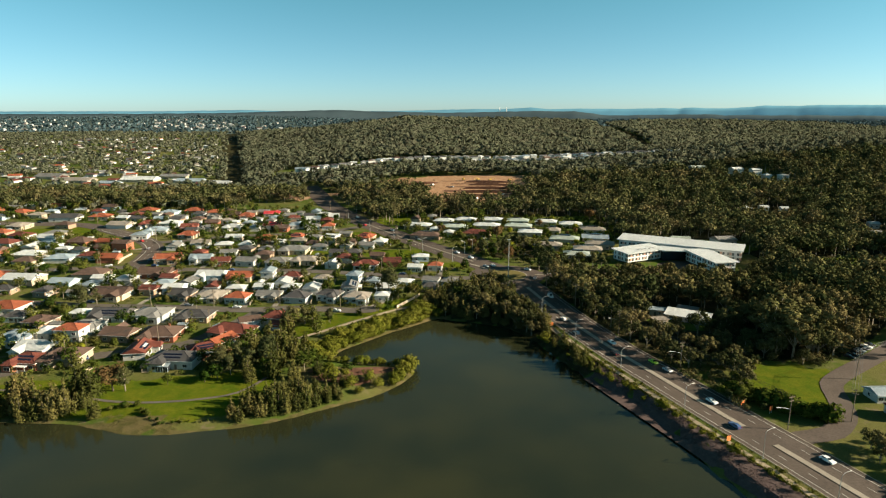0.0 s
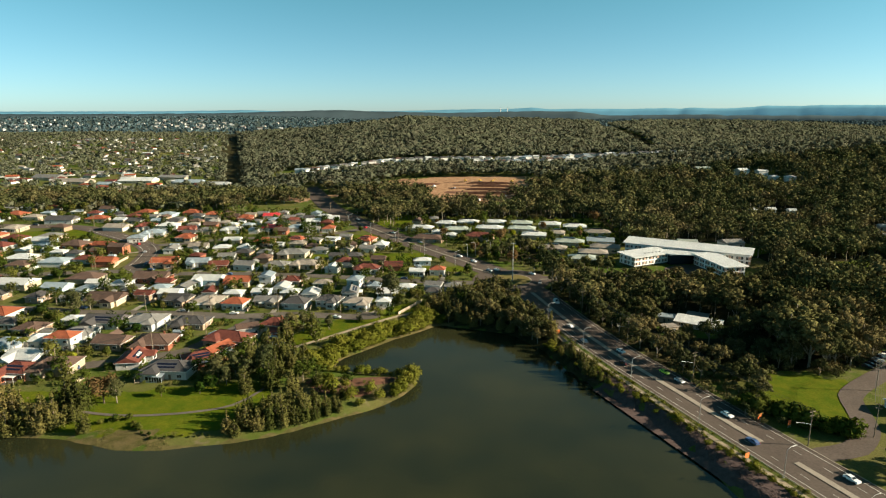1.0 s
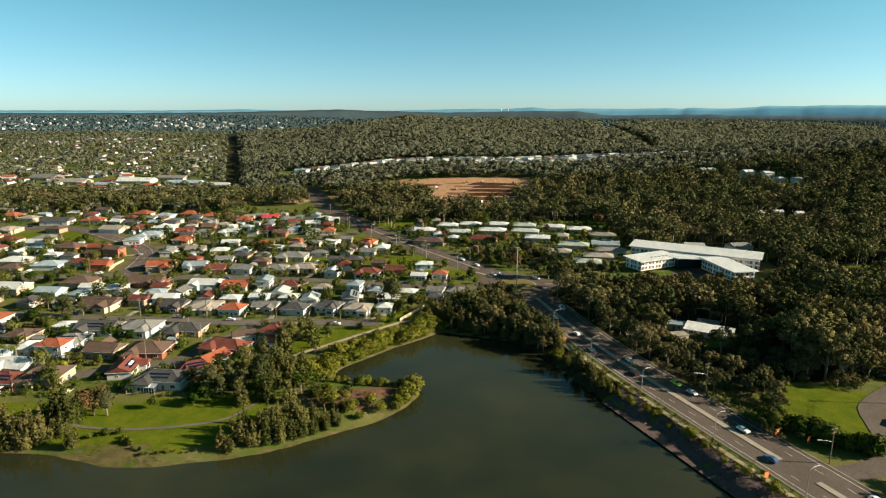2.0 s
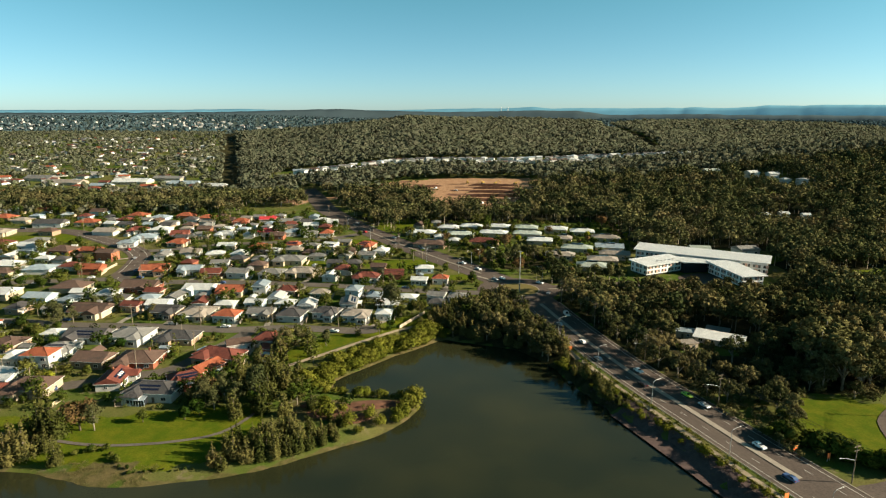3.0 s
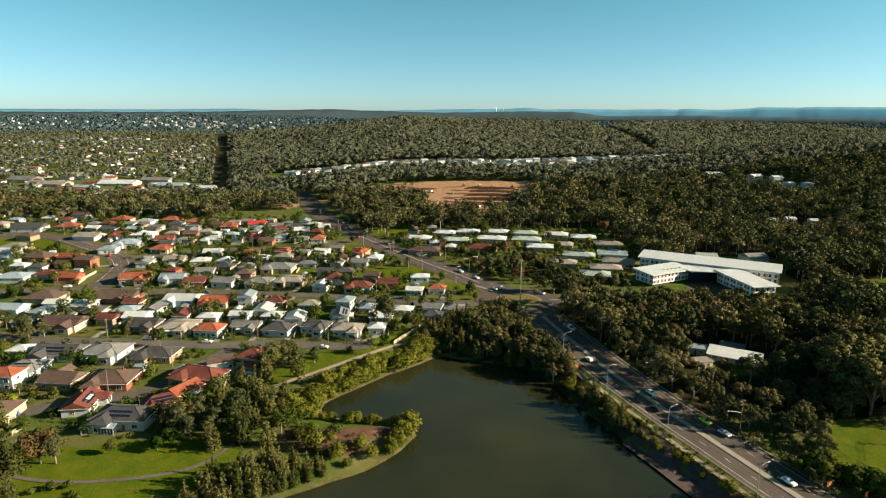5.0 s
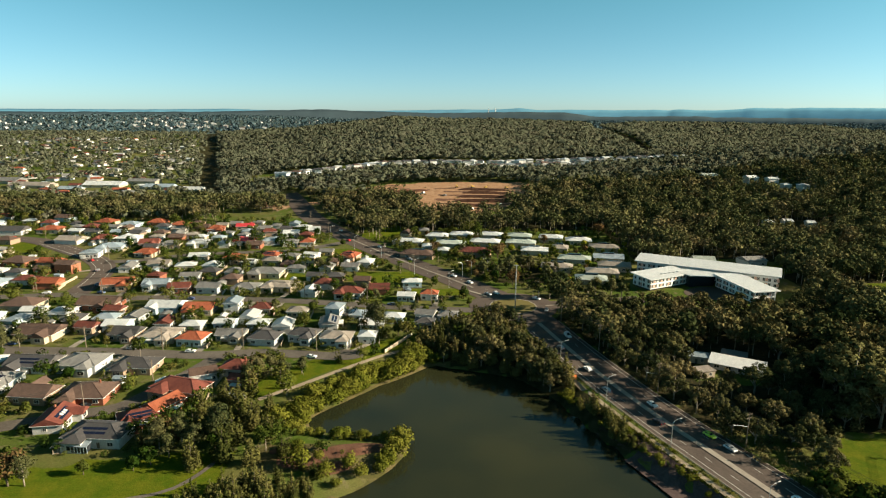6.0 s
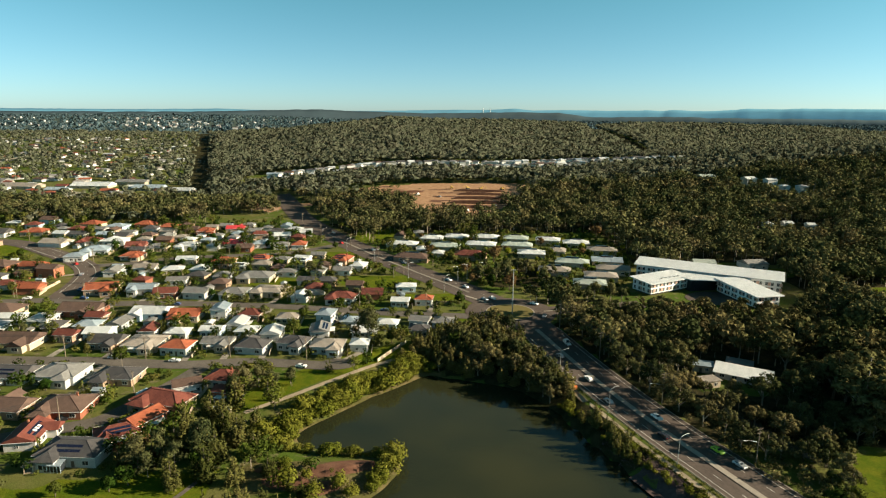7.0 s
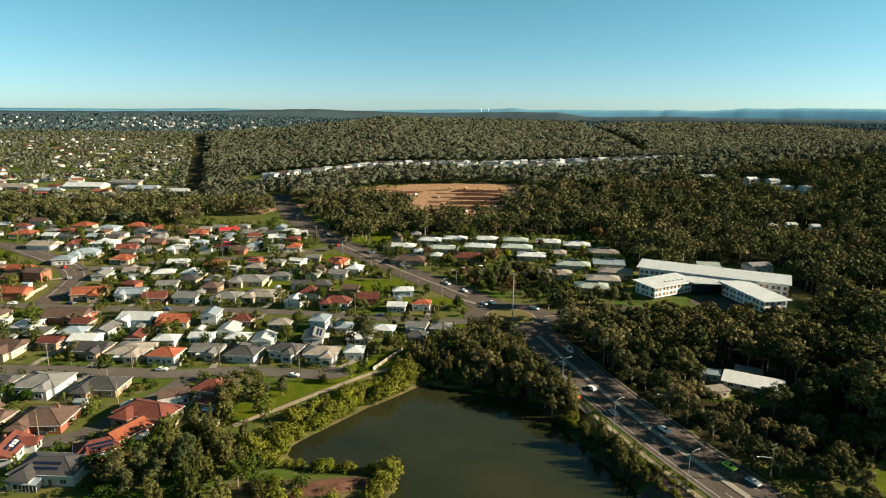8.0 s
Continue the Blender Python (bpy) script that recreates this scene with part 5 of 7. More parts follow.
# smaller houses on the lots between
for x, y in scatter(-300, 10, 300, 585, 9, np.random.default_rng(14)):
    q = np.array([(x, y)])
    if min(span(q, line)[0] - half for line, half in ROADS) < 9 or not clear_of_buildings(q, 6.6)[0] or on_green(q, 1.2)[0] or forest_density(q)[0] > 0.2 or inland(q)[0] < 34 or span(q, BAY_PATH)[0] < 22 or abs(x) > 0.78 * y or y > 575 - 0.05 * x or span(q, STREET_E)[0] < 24 or np.hypot((x + 318) / 45, (y - 498) / 30) < 1:
        continue
    key = random.choice("rbbbddgggwwwsst")
    build_house(x, y, random.uniform(9.5, 12.5), key, -4 + random.uniform(-8, 8) + random.choice((0, 0, 90, 180)), pick_wall(key), "houses on the inner lots", 1, y < 400)
# clearings towards the camera, so that trees don't hide these houses
for x, y, w, key in HOMES_HILL:
    BUILDINGS.append((x * 0.98, y - 15, 12.0))
# white building and shed, with clearings towards the camera
for x, y, reach in ((140, 415, 22), (183, 395, 22), (165, 436, 26), (195, 418, 26), (150, 442, 20), (127, 297, 13), (133, 292, 12), (114, 289, 7), (116, 303, 6), (128, 286, 7)):
    BUILDINGS.append((x, y, reach))

# glazed sun room and summer house beside the lake house
sunroom = thing("sun_room", "glazed sun room with teal frames against the house", "sun room")
sunroom.matrix_basis = pose(-113.5, 236.6, level(-113.5, 237), 0, 0, -4)
part_of("glazing", Solid().box(-2.6, -1.2, 0.3, 2.6, 1.2, 2.5).mesh("glazing", GLASS), sunroom, "dark reflecting glass")
for k in range(6):
    part_of("mullion", Solid().box(-2.66 + k * 1.06, -1.28, 0.0, -2.54 + k * 1.06, -1.2, 2.5).mesh("mullion", WALLS["pale blue"]), sunroom)
part_of("roof", Solid().add([(-2.9, -1.6, 2.5), (2.9, -1.6, 2.5), (2.9, 1.5, 3.1), (-2.9, 1.5, 3.1), (-2.9, -1.6, 2.62), (2.9, -1.6, 2.62), (2.9, 1.5, 3.22), (-2.9, 1.5, 3.22)],
                            [(0, 3, 2, 1), (4, 5, 6, 7), (0, 1, 5, 4), (1, 2, 6, 5), (2, 3, 7, 6), (3, 0, 4, 7)]).mesh("roof", ROOFS["s"]), sunroom)
summer = thing("summer_house", "small square summer house with tan hipped roof", "summer house")
summer.matrix_basis = pose(-120.5, 237, level(-120.5, 237), 0, 0, 10)
for sx in (-1, 1):
    for sy in (-1, 1):
        part_of("post", Solid().box(sx * 1.5 - 0.09, sy * 1.5 - 0.09, -0.4, sx * 1.5 + 0.09, sy * 1.5 + 0.09, 2.4).mesh("post", TIMBER), summer)
part_of("floor", Solid().box(-1.7, -1.7, -0.3, 1.7, 1.7, 0.2).mesh("floor", TIMBER), summer)
part_of("roof", Solid().add([(-2.1, -2.1, 2.4), (2.1, -2.1, 2.4), (2.1, 2.1, 2.4), (-2.1, 2.1, 2.4), (-2.1, -2.1, 2.52), (2.1, -2.1, 2.52), (2.1, 2.1, 2.52), (-2.1, 2.1, 2.52), (0, 0, 3.7)],
                            [(3, 2, 1, 0), (0, 1, 5, 4), (1, 2, 6, 5), (2, 3, 7, 6), (3, 0, 4, 7), (4, 5, 8), (5, 6, 8), (6, 7, 8), (7, 4, 8)]).mesh("roof", ROOFS["t"]), summer)

# sheds, side fences and driveways of the near streets
SHED_DOOR = Solid().box(-0.7, -0.05, 0, 0.7, 0.05, 1.95).mesh("door", TRIM)
PALINGS = {}
for name, material in (("pale", WALLS["cream"]), ("timber", TIMBER), ("grey", WALLS["grey"])):
    s = Solid().box(0, -0.03, 0.05, 2.36, 0.03, 1.65)
    s.box(0, -0.07, 0.35, 2.36, -0.03, 0.43).box(0, -0.07, 1.35, 2.36, -0.03, 1.43).box(2.34, -0.06, -0.3, 2.44, 0.06, 1.75)
    PALINGS[name] = s.mesh("panel", material)


def build_fence(x, y, turn, n, name):
    fence = thing("fence", f"{name} panel fence between gardens", "fence", "garden fences")
    c, s = math.cos(radians(turn)), math.sin(radians(turn))
    fence.matrix_basis = pose(x, y, level(x, y), 0, 0, turn)
    z0 = level(x, y)
    for i in range(n):
        px, py = x + c * 2.4 * i, y + s * 2.4 * i
        part_of("panel", PALINGS[name], fence, m=pose(2.4 * i, 0, level(px, py) - z0))


def build_shed(x, y, turn, key):
    w, d = random.uniform(3.5, 6.5), random.uniform(3, 5)
    shed = thing("garden_shed", f"small garden shed with {ROOF_WORDS[key]} roof", "shed", "sheds in the gardens")
    shed.matrix_basis = pose(x, y, level(x, y) - 0.1, 0, 0, turn)
    part_of("wall", Solid().box(-w / 2, -d / 2, -0.6, w / 2, d / 2, 2.2).mesh("wall", WALLS[random.choice(("cream", "grey", "white"))]), shed)
    part_of("roof", Solid().add(*hip_roof(0, 0, w, d, 2.2, 0.7, 0.25, True)).mesh("roof", ROOFS[key]), shed)
    part_of("door", SHED_DOOR, shed, m=pose(0.3, -d / 2 - 0.03, 0.05))
    BUILDINGS.append((x, y, 3.0))


build_fence(-145, 234.5, 84, 3, "pale")
build_fence(-224, 376, 66, 6, "pale")
build_fence(-222, 413, 88, 7, "pale")
build_fence(-21, 313, 61, 10, "pale")
build_fence(-1, 342, -3, 6, "pale")
random.seed(17)
driveways = 0
for x, y, w, key in HOMES_LAKE + HOMES_SOUTH + HOMES_MIDDLE + HOMES_NORTH + HOMES_WEST:
    q = np.array([(x + w / 2 + 1.8, y - 7), (x + w / 2 + 1.8, y + 7)])
    gap = min(min(span(q, line)) - half for line, half in ROADS)
    if random.random() < 0.55 and gap > 0.5 and not inside(q, PARK).any():
        build_fence(q[0, 0], q[0, 1], 90 + random.uniform(-7, 7), 4, random.choice(("pale", "timber", "grey", "pale")))
    q = np.array([(x + random.uniform(-w / 3, w / 3), y + random.choice((-12.5, 13)))])
    if random.random() < 0.75 and min(span(q, line)[0] - half for line, half in ROADS) > 4 and clear_of_buildings(q, 3.4)[0] and inland(q)[0] > 12 and not inside(q, PARK)[0]:
        build_shed(q[0, 0], q[0, 1], random.uniform(-12, 12) + random.choice((0, 90)), random.choice("wwwgst"))
    lines = [line for line, half in ROADS if span(np.array([(x, y)]), line)[0] < 24]
    if lines and random.random() < 0.6:
        line = lines[0]
        k = int(np.argmin(np.hypot(line[:, 0] - x - w * 0.4, line[:, 1] - y)))
        run = np.linspace(line[k], np.array((x + w * 0.42, y)), 5)
        if np.linalg.norm(run[0] - run[-1]) < 26:
            v, f = ribbon(run, 1.5, -1.5, 0.11)
            tagged(new("driveway", mesh_of("driveway", v, f, CONCRETE)), "pale concrete driveway up to a house", "driveway", kind="structure")

# ---------------------------------------------------------------- forests as masses
r = np.random.default_rng(21)
p = scatter(60, 460, 120, 460, 6.3, r)
p = p[(forest_density(p) > 0.9) & visible_side(p, 60) & clear_of_buildings(p, 4)]
p = p[span(p, np.array(PLANTED[:1] * 2)) > 3]
near = np.argsort(np.hypot(p[:, 0] - 90, p[:, 1] - 120))[:150]
for i in near:
    low = 0.7 if 85 < p[i, 0] < 205 and 325 < p[i, 1] < 400 else 1.0
    low *= 0.72 if span(p[i:i + 1], MAIN_ROAD)[0] < 40 and p[i, 1] < 300 else 1.0
    # enlarged to the east to cast shade, lower in the strip to be shaded
    low *= 1.3 if p[i, 0] > 152 and 244 < p[i, 1] < 284 else 0.8 if p[i, 0] > 108 and p[i, 1] < 300 else 1.0
    plant("forest_gum", p[i, 0], p[i, 1], r.uniform(0.45, 1.5) * low, "gum forest beside the main road")
rest = np.delete(p, near, 0)
front = (rest[:, 0] > 85) & (rest[:, 0] < 210) & (rest[:, 1] > 325) & (rest[:, 1] < 400)
tree_mass("gum_forest", rest[front], [crown_form, gum_form], 220, 0.56, 8.5, LEAF_DEEP, "lower olive gum trees before the white building")
rest = rest[~front]
# this stand is made taller to throw shade on the wood west of it
tall = (rest[:, 0] > 155) & (rest[:, 0] < 230) & (rest[:, 1] < 284) & (rest[:, 1] > 240)
tree_mass("gum_forest", rest[tall], [crown_form, gum_form, crown_form], 320, 0.68, 16.5, LEAF_DEEP, "stand of dark gums made taller to shade the trees beside it", (0.7, 1.25))
rest = rest[~tall]
# lighter leaves on this slope: the sunlight on it is put into the colour
sunny = (rest[:, 0] > 195) & (rest[:, 1] > 315)
tree_mass("gum_forest", rest[sunny], [crown_form, gum_form, crown_form], 200, 0.70, 12.5, LEAF_GUM, "olive gum forest on the slope, sunlight in its lighter leaf colour", (0.5, 1.5))
tree_mass("gum_forest", rest[~sunny], [crown_form, gum_form, crown_form], 210, 0.68, 13.0, LEAF_DEEP, "dense olive gum forest beside the road", (0.5, 1.6))
p = scatter(-60, 560, 460, 720, 7.2, r)
p = p[(forest_density(p) > 0.9) & visible_side(p) & clear_of_buildings(p, 3)]
tree_mass("gum_forest", p, [crown_form, crown_form, gum_form], 92, 0.88, 12.5, LEAF_GUM, "dense brown-green gum forest on the rise", (0.5, 1.5), lift=0.39)
p = scatter(-480, 860, 585, 1010, 7.6, r)
p = p[(forest_density(p) > 0.9) & visible_side(p) & ~((p[:, 0] > -60) & (p[:, 1] < 720) & (p[:, 0] > 0)) & clear_of_buildings(p, 3)]
front = (p[:, 1] < 690) & (p[:, 0] < 20)
tree_mass("gum_forest", p[front], [crown_form, gum_form, crown_form], 112, 0.82, 11.5, LEAF_GUM, "uneven gum wood behind the last houses", (0.55, 1.5))
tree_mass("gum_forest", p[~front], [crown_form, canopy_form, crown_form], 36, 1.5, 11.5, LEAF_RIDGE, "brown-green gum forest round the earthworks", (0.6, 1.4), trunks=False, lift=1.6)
p = scatter(-900, 1400, 1010, 1580, 10.0, r)
p = p[(forest_density(p) > 0.9) & visible_side(p)]
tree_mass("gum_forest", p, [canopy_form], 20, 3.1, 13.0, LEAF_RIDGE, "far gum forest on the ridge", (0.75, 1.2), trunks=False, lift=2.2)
p = scatter(-1500, -180, 600, 1750, 10.5, r)
p = p[(forest_density(p) > 0.3) & (forest_density(p) < 0.99) & visible_side(p) & clear_of_buildings(p, 2) & (r.uniform(size=len(p)) < 0.5)]
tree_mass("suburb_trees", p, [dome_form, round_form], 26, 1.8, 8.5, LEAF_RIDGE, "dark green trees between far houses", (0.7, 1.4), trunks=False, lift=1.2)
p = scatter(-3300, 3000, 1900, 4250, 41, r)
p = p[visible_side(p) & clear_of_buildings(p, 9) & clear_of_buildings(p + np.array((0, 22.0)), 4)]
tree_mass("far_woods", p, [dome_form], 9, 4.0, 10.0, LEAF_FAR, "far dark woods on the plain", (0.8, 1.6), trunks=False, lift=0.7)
# low dark brush between the road and the gums
q = []
for y in np.arange(200, 360, 0.9):
    i = int(np.argmin(np.abs(MAIN_ROAD[:, 1] - y)))
    q.append((MAIN_ROAD[i, 0] + r.uniform(13.5, 27) - (2.5 if y < 250 else 0), y))
q = np.array(q)
q = q[clear_of_buildings(q, 1.0) & ~inside(q, EAST_LAWN) & (span(q, SIDE_STREET) > 8)]
edge = np.stack([r.uniform(116, 190, 170), r.uniform(236, 262, 170)], 1)
edge = edge[~inside(edge, EAST_LAWN) & (span(edge, SIDE_STREET) > 9) & (edge[:, 1] > 230 + 0.13 * (edge[:, 0] - 116))]
q = np.vstack([q, edge])
tree_mass("roadside_brush", q, [bush_form], 60, 0.34, 3.0, LEAF_DEEP, "dark low brush between the road and the gums", (0.5, 1.5), trunks=False)
# rank grass beside the causeway path
run = between(MAIN_ROAD, 70, 262)
way = np.gradient(run, axis=0)
side = np.stack([-way[:, 1], way[:, 0]], 1) / np.linalg.norm(way, axis=1)[:, None]
p = []
for k in range(900):
    i = int(r.integers(len(run)))
    off = r.choice((11.5, 14.5, 14.7)) + r.normal() * 0.3
    p.append(run[i] + side[i] * off + way[i] * r.uniform(-0.5, 0.5))
p = np.array(p)
p = p[np.sin(p[:, 1] / 3.1) + r.normal(size=len(p)) > -0.4]
tree_mass("rank_grass", p, [bush_form], 22, 0.2, 1.1, LEAF_MANGROVE, "rank olive grass tufts beside the causeway path", (0.5, 1.5), trunks=False)
# trees and shrubs of the streets
p = scatter(-420, 40, 240, 600, 10.5, r)
ok = (p[:, 0] / p[:, 1] > -0.86) & (inland(p) > 12) & clear_of_buildings(p, 0.6) & (forest_density(p) < 0.2) & ~inside(p, PARK)
for line, half in ROADS:
    ok &= span(p, line) > half + (10 if line is STREET_E else 2.5)
ok &= (span(p, BAY_PATH) > 14) & ~on_green(p, 1.15)
p = p[ok]
pick = r.permutation(len(p))
for i in pick[:230]:
    plant("garden_tree", p[i, 0], p[i, 1], r.uniform(0.45, 1.15), "trees in the gardens")
for i in pick[230:350]:
    plant("shrub", p[i, 0], p[i, 1], r.uniform(0.6, 1.4), "shrubs in the gardens")
for i in pick[440:444]:
    plant("gum_tree", p[i, 0], p[i, 1], r.uniform(0.5, 0.85), "gum trees in the gardens")
p = scatter(-40, 150, 395, 560, 11, r)
ok = clear_of_buildings(p, 0.5) & (span(p, MAIN_ROAD) > 14) & (span(p, EAST_ROAD) > 9) & ~on_green(p) & (np.hypot(p[:, 0] - 47, p[:, 1] - 378) > 30) & (r.uniform(size=len(p)) < 0.9)
for i, q in enumerate(p[ok]):
    plant(("garden_tree", "rust_tree", "garden_tree", "garden_tree", "lime_tree", "garden_tree")[i % 6], q[0], q[1], r.uniform(0.55, 1.0), "trees among the units")
# undergrowth of the gardens
p = scatter(-430, 40, 235, 605, 4.6, r)
ok = (p[:, 0] / p[:, 1] > -0.86) & (inland(p) > 12) & clear_of_buildings(p, -0.6) & (forest_density(p) < 0.2) & ~inside(p, PARK) & (span(p, BAY_PATH) > 11)
for line, half in ROADS:
    ok &= span(p, line) > half + (8 if line is STREET_E else 1.5)
ok &= (np.sin(p[:, 0] / 9.0) + np.sin(p[:, 1] / 7.0 + 1) + r.normal(size=len(p)) * 0.9 > np.where((p[:, 1] < 350) | (p[:, 0] < -250), 0.2, 0.55)) & ~on_green(p, 1.1)
tree_mass("garden_greenery", p[ok], [bush_form], 38, 0.38, 2.5, LEAF_GARDEN, "mixed hedges and shrubs between the houses", (0.6, 1.7), trunks=False)
p = p[~ok & (r.uniform(size=len(p)) < 0.17)]
ok = clear_of_buildings(p, 0) & (span(p, STREET_B) > 5) & (span(p, STREET_C) > 5) & (span(p, STREET_D) > 5) & (span(p, STREET_E) > 14) & (span(p, STREET_F) > 5) & ~on_green(p, 1.15) & (span(p, MAIN_ROAD) > 14) & (inland(p) > 14) & ~inside(p, PARK) & (p[:, 0] / p[:, 1] > -0.86)
tree_mass("garden_trees", p[ok], [round_form, crown_form, oak_form], 150, 0.46, 7.5, LEAF_GARDEN, "green trees standing between the houses", (0.5, 1.5))
p = scatter(-40, 150, 398, 562, 5.0, r)
ok = clear_of_buildings(p, -1.0) & (span(p, MAIN_ROAD) > 13.5) & (span(p, EAST_ROAD) > 8) & ~on_green(p) & (np.hypot(p[:, 0] - 47, p[:, 1] - 378) > 28) & (r.uniform(size=len(p)) < 0.55) & (forest_density(p) < 0.5)
tree_mass("garden_greenery", p[ok], [bush_form, round_form], 36, 0.45, 3.2, LEAF_GARDEN, "mixed hedges and shrubs between the units", (0.5, 1.7), trunks=False)

# ---------------------------------------------------------------- large white building with three wings
campus = thing("care_home", "large white two-storey building with pale metal roofs", "building")
WINDOW_TALL = (frame_mesh(1.3, 1.9), pane_mesh(1.3, 1.9))
CLADDING = Solid().box(-0.75, -0.05, 0, 0.75, 0.02, 2.0).mesh("cladding_panel", PANEL_PINK)


def build_wing(x, y, turn, length, depth, z0, z1, pitch, faces, under=1.2):
    """A wing from its near corner, along its length; faces: which sides carry windows."""
    at = pose(x, y, 0, 0, 0, turn)
    body = Solid().box(0, 0, z0 + under, length, depth, z1)
    part_of("wall", body.mesh("wall", WHITE_RENDER), campus, m=at)
    # charcoal-coloured block stands in for the shaded void under the wing
    part_of("plinth", Solid().box(1.5, 1.5, z0 - 1.5, length - 1.0, depth - 1.0, z0 + under).mesh("plinth", ROOFS["d"]), campus, "charcoal block for the shade of the undercroft", at)
    roof = Solid().add([(-1.6, -1.6, z1 + 0.05), (length + 1.6, -1.6, z1 + 0.05), (length + 1.6, depth + 1.6, z1 + 0.05 + pitch), (-1.6, depth + 1.6, z1 + 0.05 + pitch),
                        (-1.6, -1.6, z1 + 0.5), (length + 1.6, -1.6, z1 + 0.5), (length + 1.6, depth + 1.6, z1 + 0.5 + pitch), (-1.6, depth + 1.6, z1 + 0.5 + pitch)],
                       [(0, 3, 2, 1), (4, 5, 6, 7), (0, 1, 5, 4), (1, 2, 6, 5), (2, 3, 7, 6), (3, 0, 4, 7)])
    part_of("roof", roof.mesh("roof", ROOFS["w"]), campus, "pale metal sheet roof", at)
    floors = [z0 + under + 0.7 + 3.0 * s for s in range(int((z1 - z0 - under) // 2.9))]
    for face in faces:
        run = length if face in "fb" else depth
        n = int(run // 3.0)
        for i in range(n):
            u = (i + 0.5) * run / n
            where = {"f": (u, -0.03, 0), "b": (u, depth + 0.03, 180), "l": (-0.03, u, -90), "r": (length + 0.03, u, 90)}[face]
            for h in floors:
                m = at @ pose(where[0], where[1], h, 0, 0, where[2])
                w = part_of("window", WINDOW_TALL[0], campus, m=m)
                part_of("pane", WINDOW_TALL[1], w)
                if i % 2 == 0 and face != "b":
                    part_of("cladding_panel", CLADDING, campus, "pink cladding panel", m @ pose(1.45, 0, -0.05))


build_wing(130.2, 402, 26.6, 33, 14, 7.4, 14.6, 1.0, "fl", 1.3)
build_wing(179, 377, 9.5, 14, 34, 7.4, 14.6, 0.9, "fl", 0.9)
build_wing(136.0, 443.5, -30, 82, 15, 7.6, 16.2, 1.6, "flr", 1.6)
# dark asphalt disc stands in for the black shade on the court
disc("paved_court", 166, 398, 17, 13, 0.12, ASPHALT, "dark asphalt disc for the shaded court between the white wings", "pavement", turn=0.2)
link = Solid().box(0, 0, 6.5, 17, 16, 14.2)
part_of("glazed_link", link.mesh("glazed_link", GLASS), campus, "dark glazed link between the wings", pose(158, 412, 0, 0, 0, 12))
part_of("roof", Solid().box(-1, -1, 14.22, 18, 18, 14.6).mesh("roof", ROOFS["w"]), campus, "pale metal sheet roof", pose(158, 412, 0, 0, 0, 12))
plate = [(146, 427.5), (157, 409.5), (190, 404.5), (193, 409.5), (166, 425)]
n = len(plate)
part_of("roof", Solid().add([(x, y, 15.0) for x, y in plate] + [(x, y, 15.35) for x, y in plate], [tuple(reversed(range(n))), tuple(range(n, 2 * n))] + [(i, (i + 1) % n, n + (i + 1) % n, n + i) for i in range(n)]).mesh("roof", ROOFS["w"]), campus, "pale thin roof over the entrance")
ORANGE_CLAD = surface("orange_cladding", (0.36, 0.10, 0.045), (0.44, 0.14, 0.06), 0.6, 5.0, 0.7, 0.05)
for m, h in ((pose(191.6, 381.5, 8.4, 0, 0, 99.5), 5.8), (pose(190.4, 388.5, 8.4, 0, 0, 99.5), 5.8), (pose(187.5, 413.4, 9.4, 0, 0, -30), 6.2)):
    part_of("cladding_panel", Solid().box(-1.5, -0.14, 0, 1.5, -0.02, h).mesh("cladding_panel", ORANGE_CLAD), campus, "orange-brown cladding panel", m)
for i in range(5):
    part_of("roof_vent", Solid().box(-0.5, -0.5, 0, 0.5, 0.5, 0.9).mesh("roof_vent", STEEL), campus, m=pose(140 + 3.0 * i, 412 + 1.4 * i, 15.0))

hall = thing("boat_shed", "long shed with blue-white metal roof under gums", "shed")
hall.matrix_basis = pose(121.5, 303.0, level(125, 294), 0, 0, -32)
part_of("wall", Solid().box(0.8, -7.2, -1.5, 21.2, 0.5, 2.9).mesh("wall", WALLS["grey"]), hall)
part_of("roof", Solid().add([(0, -9.0, 2.9), (22, -9.0, 2.9), (22, 1.4, 4.0), (0, 1.4, 4.0), (0, -9.0, 3.15), (22, -9.0, 3.15), (22, 1.4, 4.25), (0, 1.4, 4.25)],
                            [(0, 3, 2, 1), (4, 5, 6, 7), (0, 1, 5, 4), (1, 2, 6, 5), (2, 3, 7, 6), (3, 0, 4, 7)]).mesh("roof", ROOFS["w"]), hall)
for i in range(4):
    set_window(hall, 3.5 + 4.6 * i, -7.23, 0.9, 0, (1.8, 1.3))
for x, y, w, d, turn, key, words in ((116.5, 303.5, 8, 6, -20, "s", "low annexe with a flat blue-grey roof beside the shed"), (112.5, 289, 7, 5, 12, "t", "small flat-roofed store among bushes"), (133, 305, 10, 6, -30, "g", "flat grey-roofed annexe behind the shed")):
    annexe = thing("annexe", words, "outbuilding")
    annexe.matrix_basis = pose(x, y, level(x, y), 0, 0, turn)
    part_of("wall", Solid().box(-w / 2, -d / 2, -1.0, w / 2, d / 2, 2.9).mesh("wall", WALLS["cream"]), annexe)
    part_of("roof", Solid().box(-w / 2 - 0.4, -d / 2 - 0.4, 2.9, w / 2 + 0.4, d / 2 + 0.4, 3.15).mesh("roof", ROOFS[key]), annexe)
    part_of("door", DOOR, annexe, m=pose(-1.0, -d / 2 - 0.03, 0.0))
    set_window(annexe, 1.4, -d / 2 - 0.03, 1.0, 0, (1.2, 1.2))

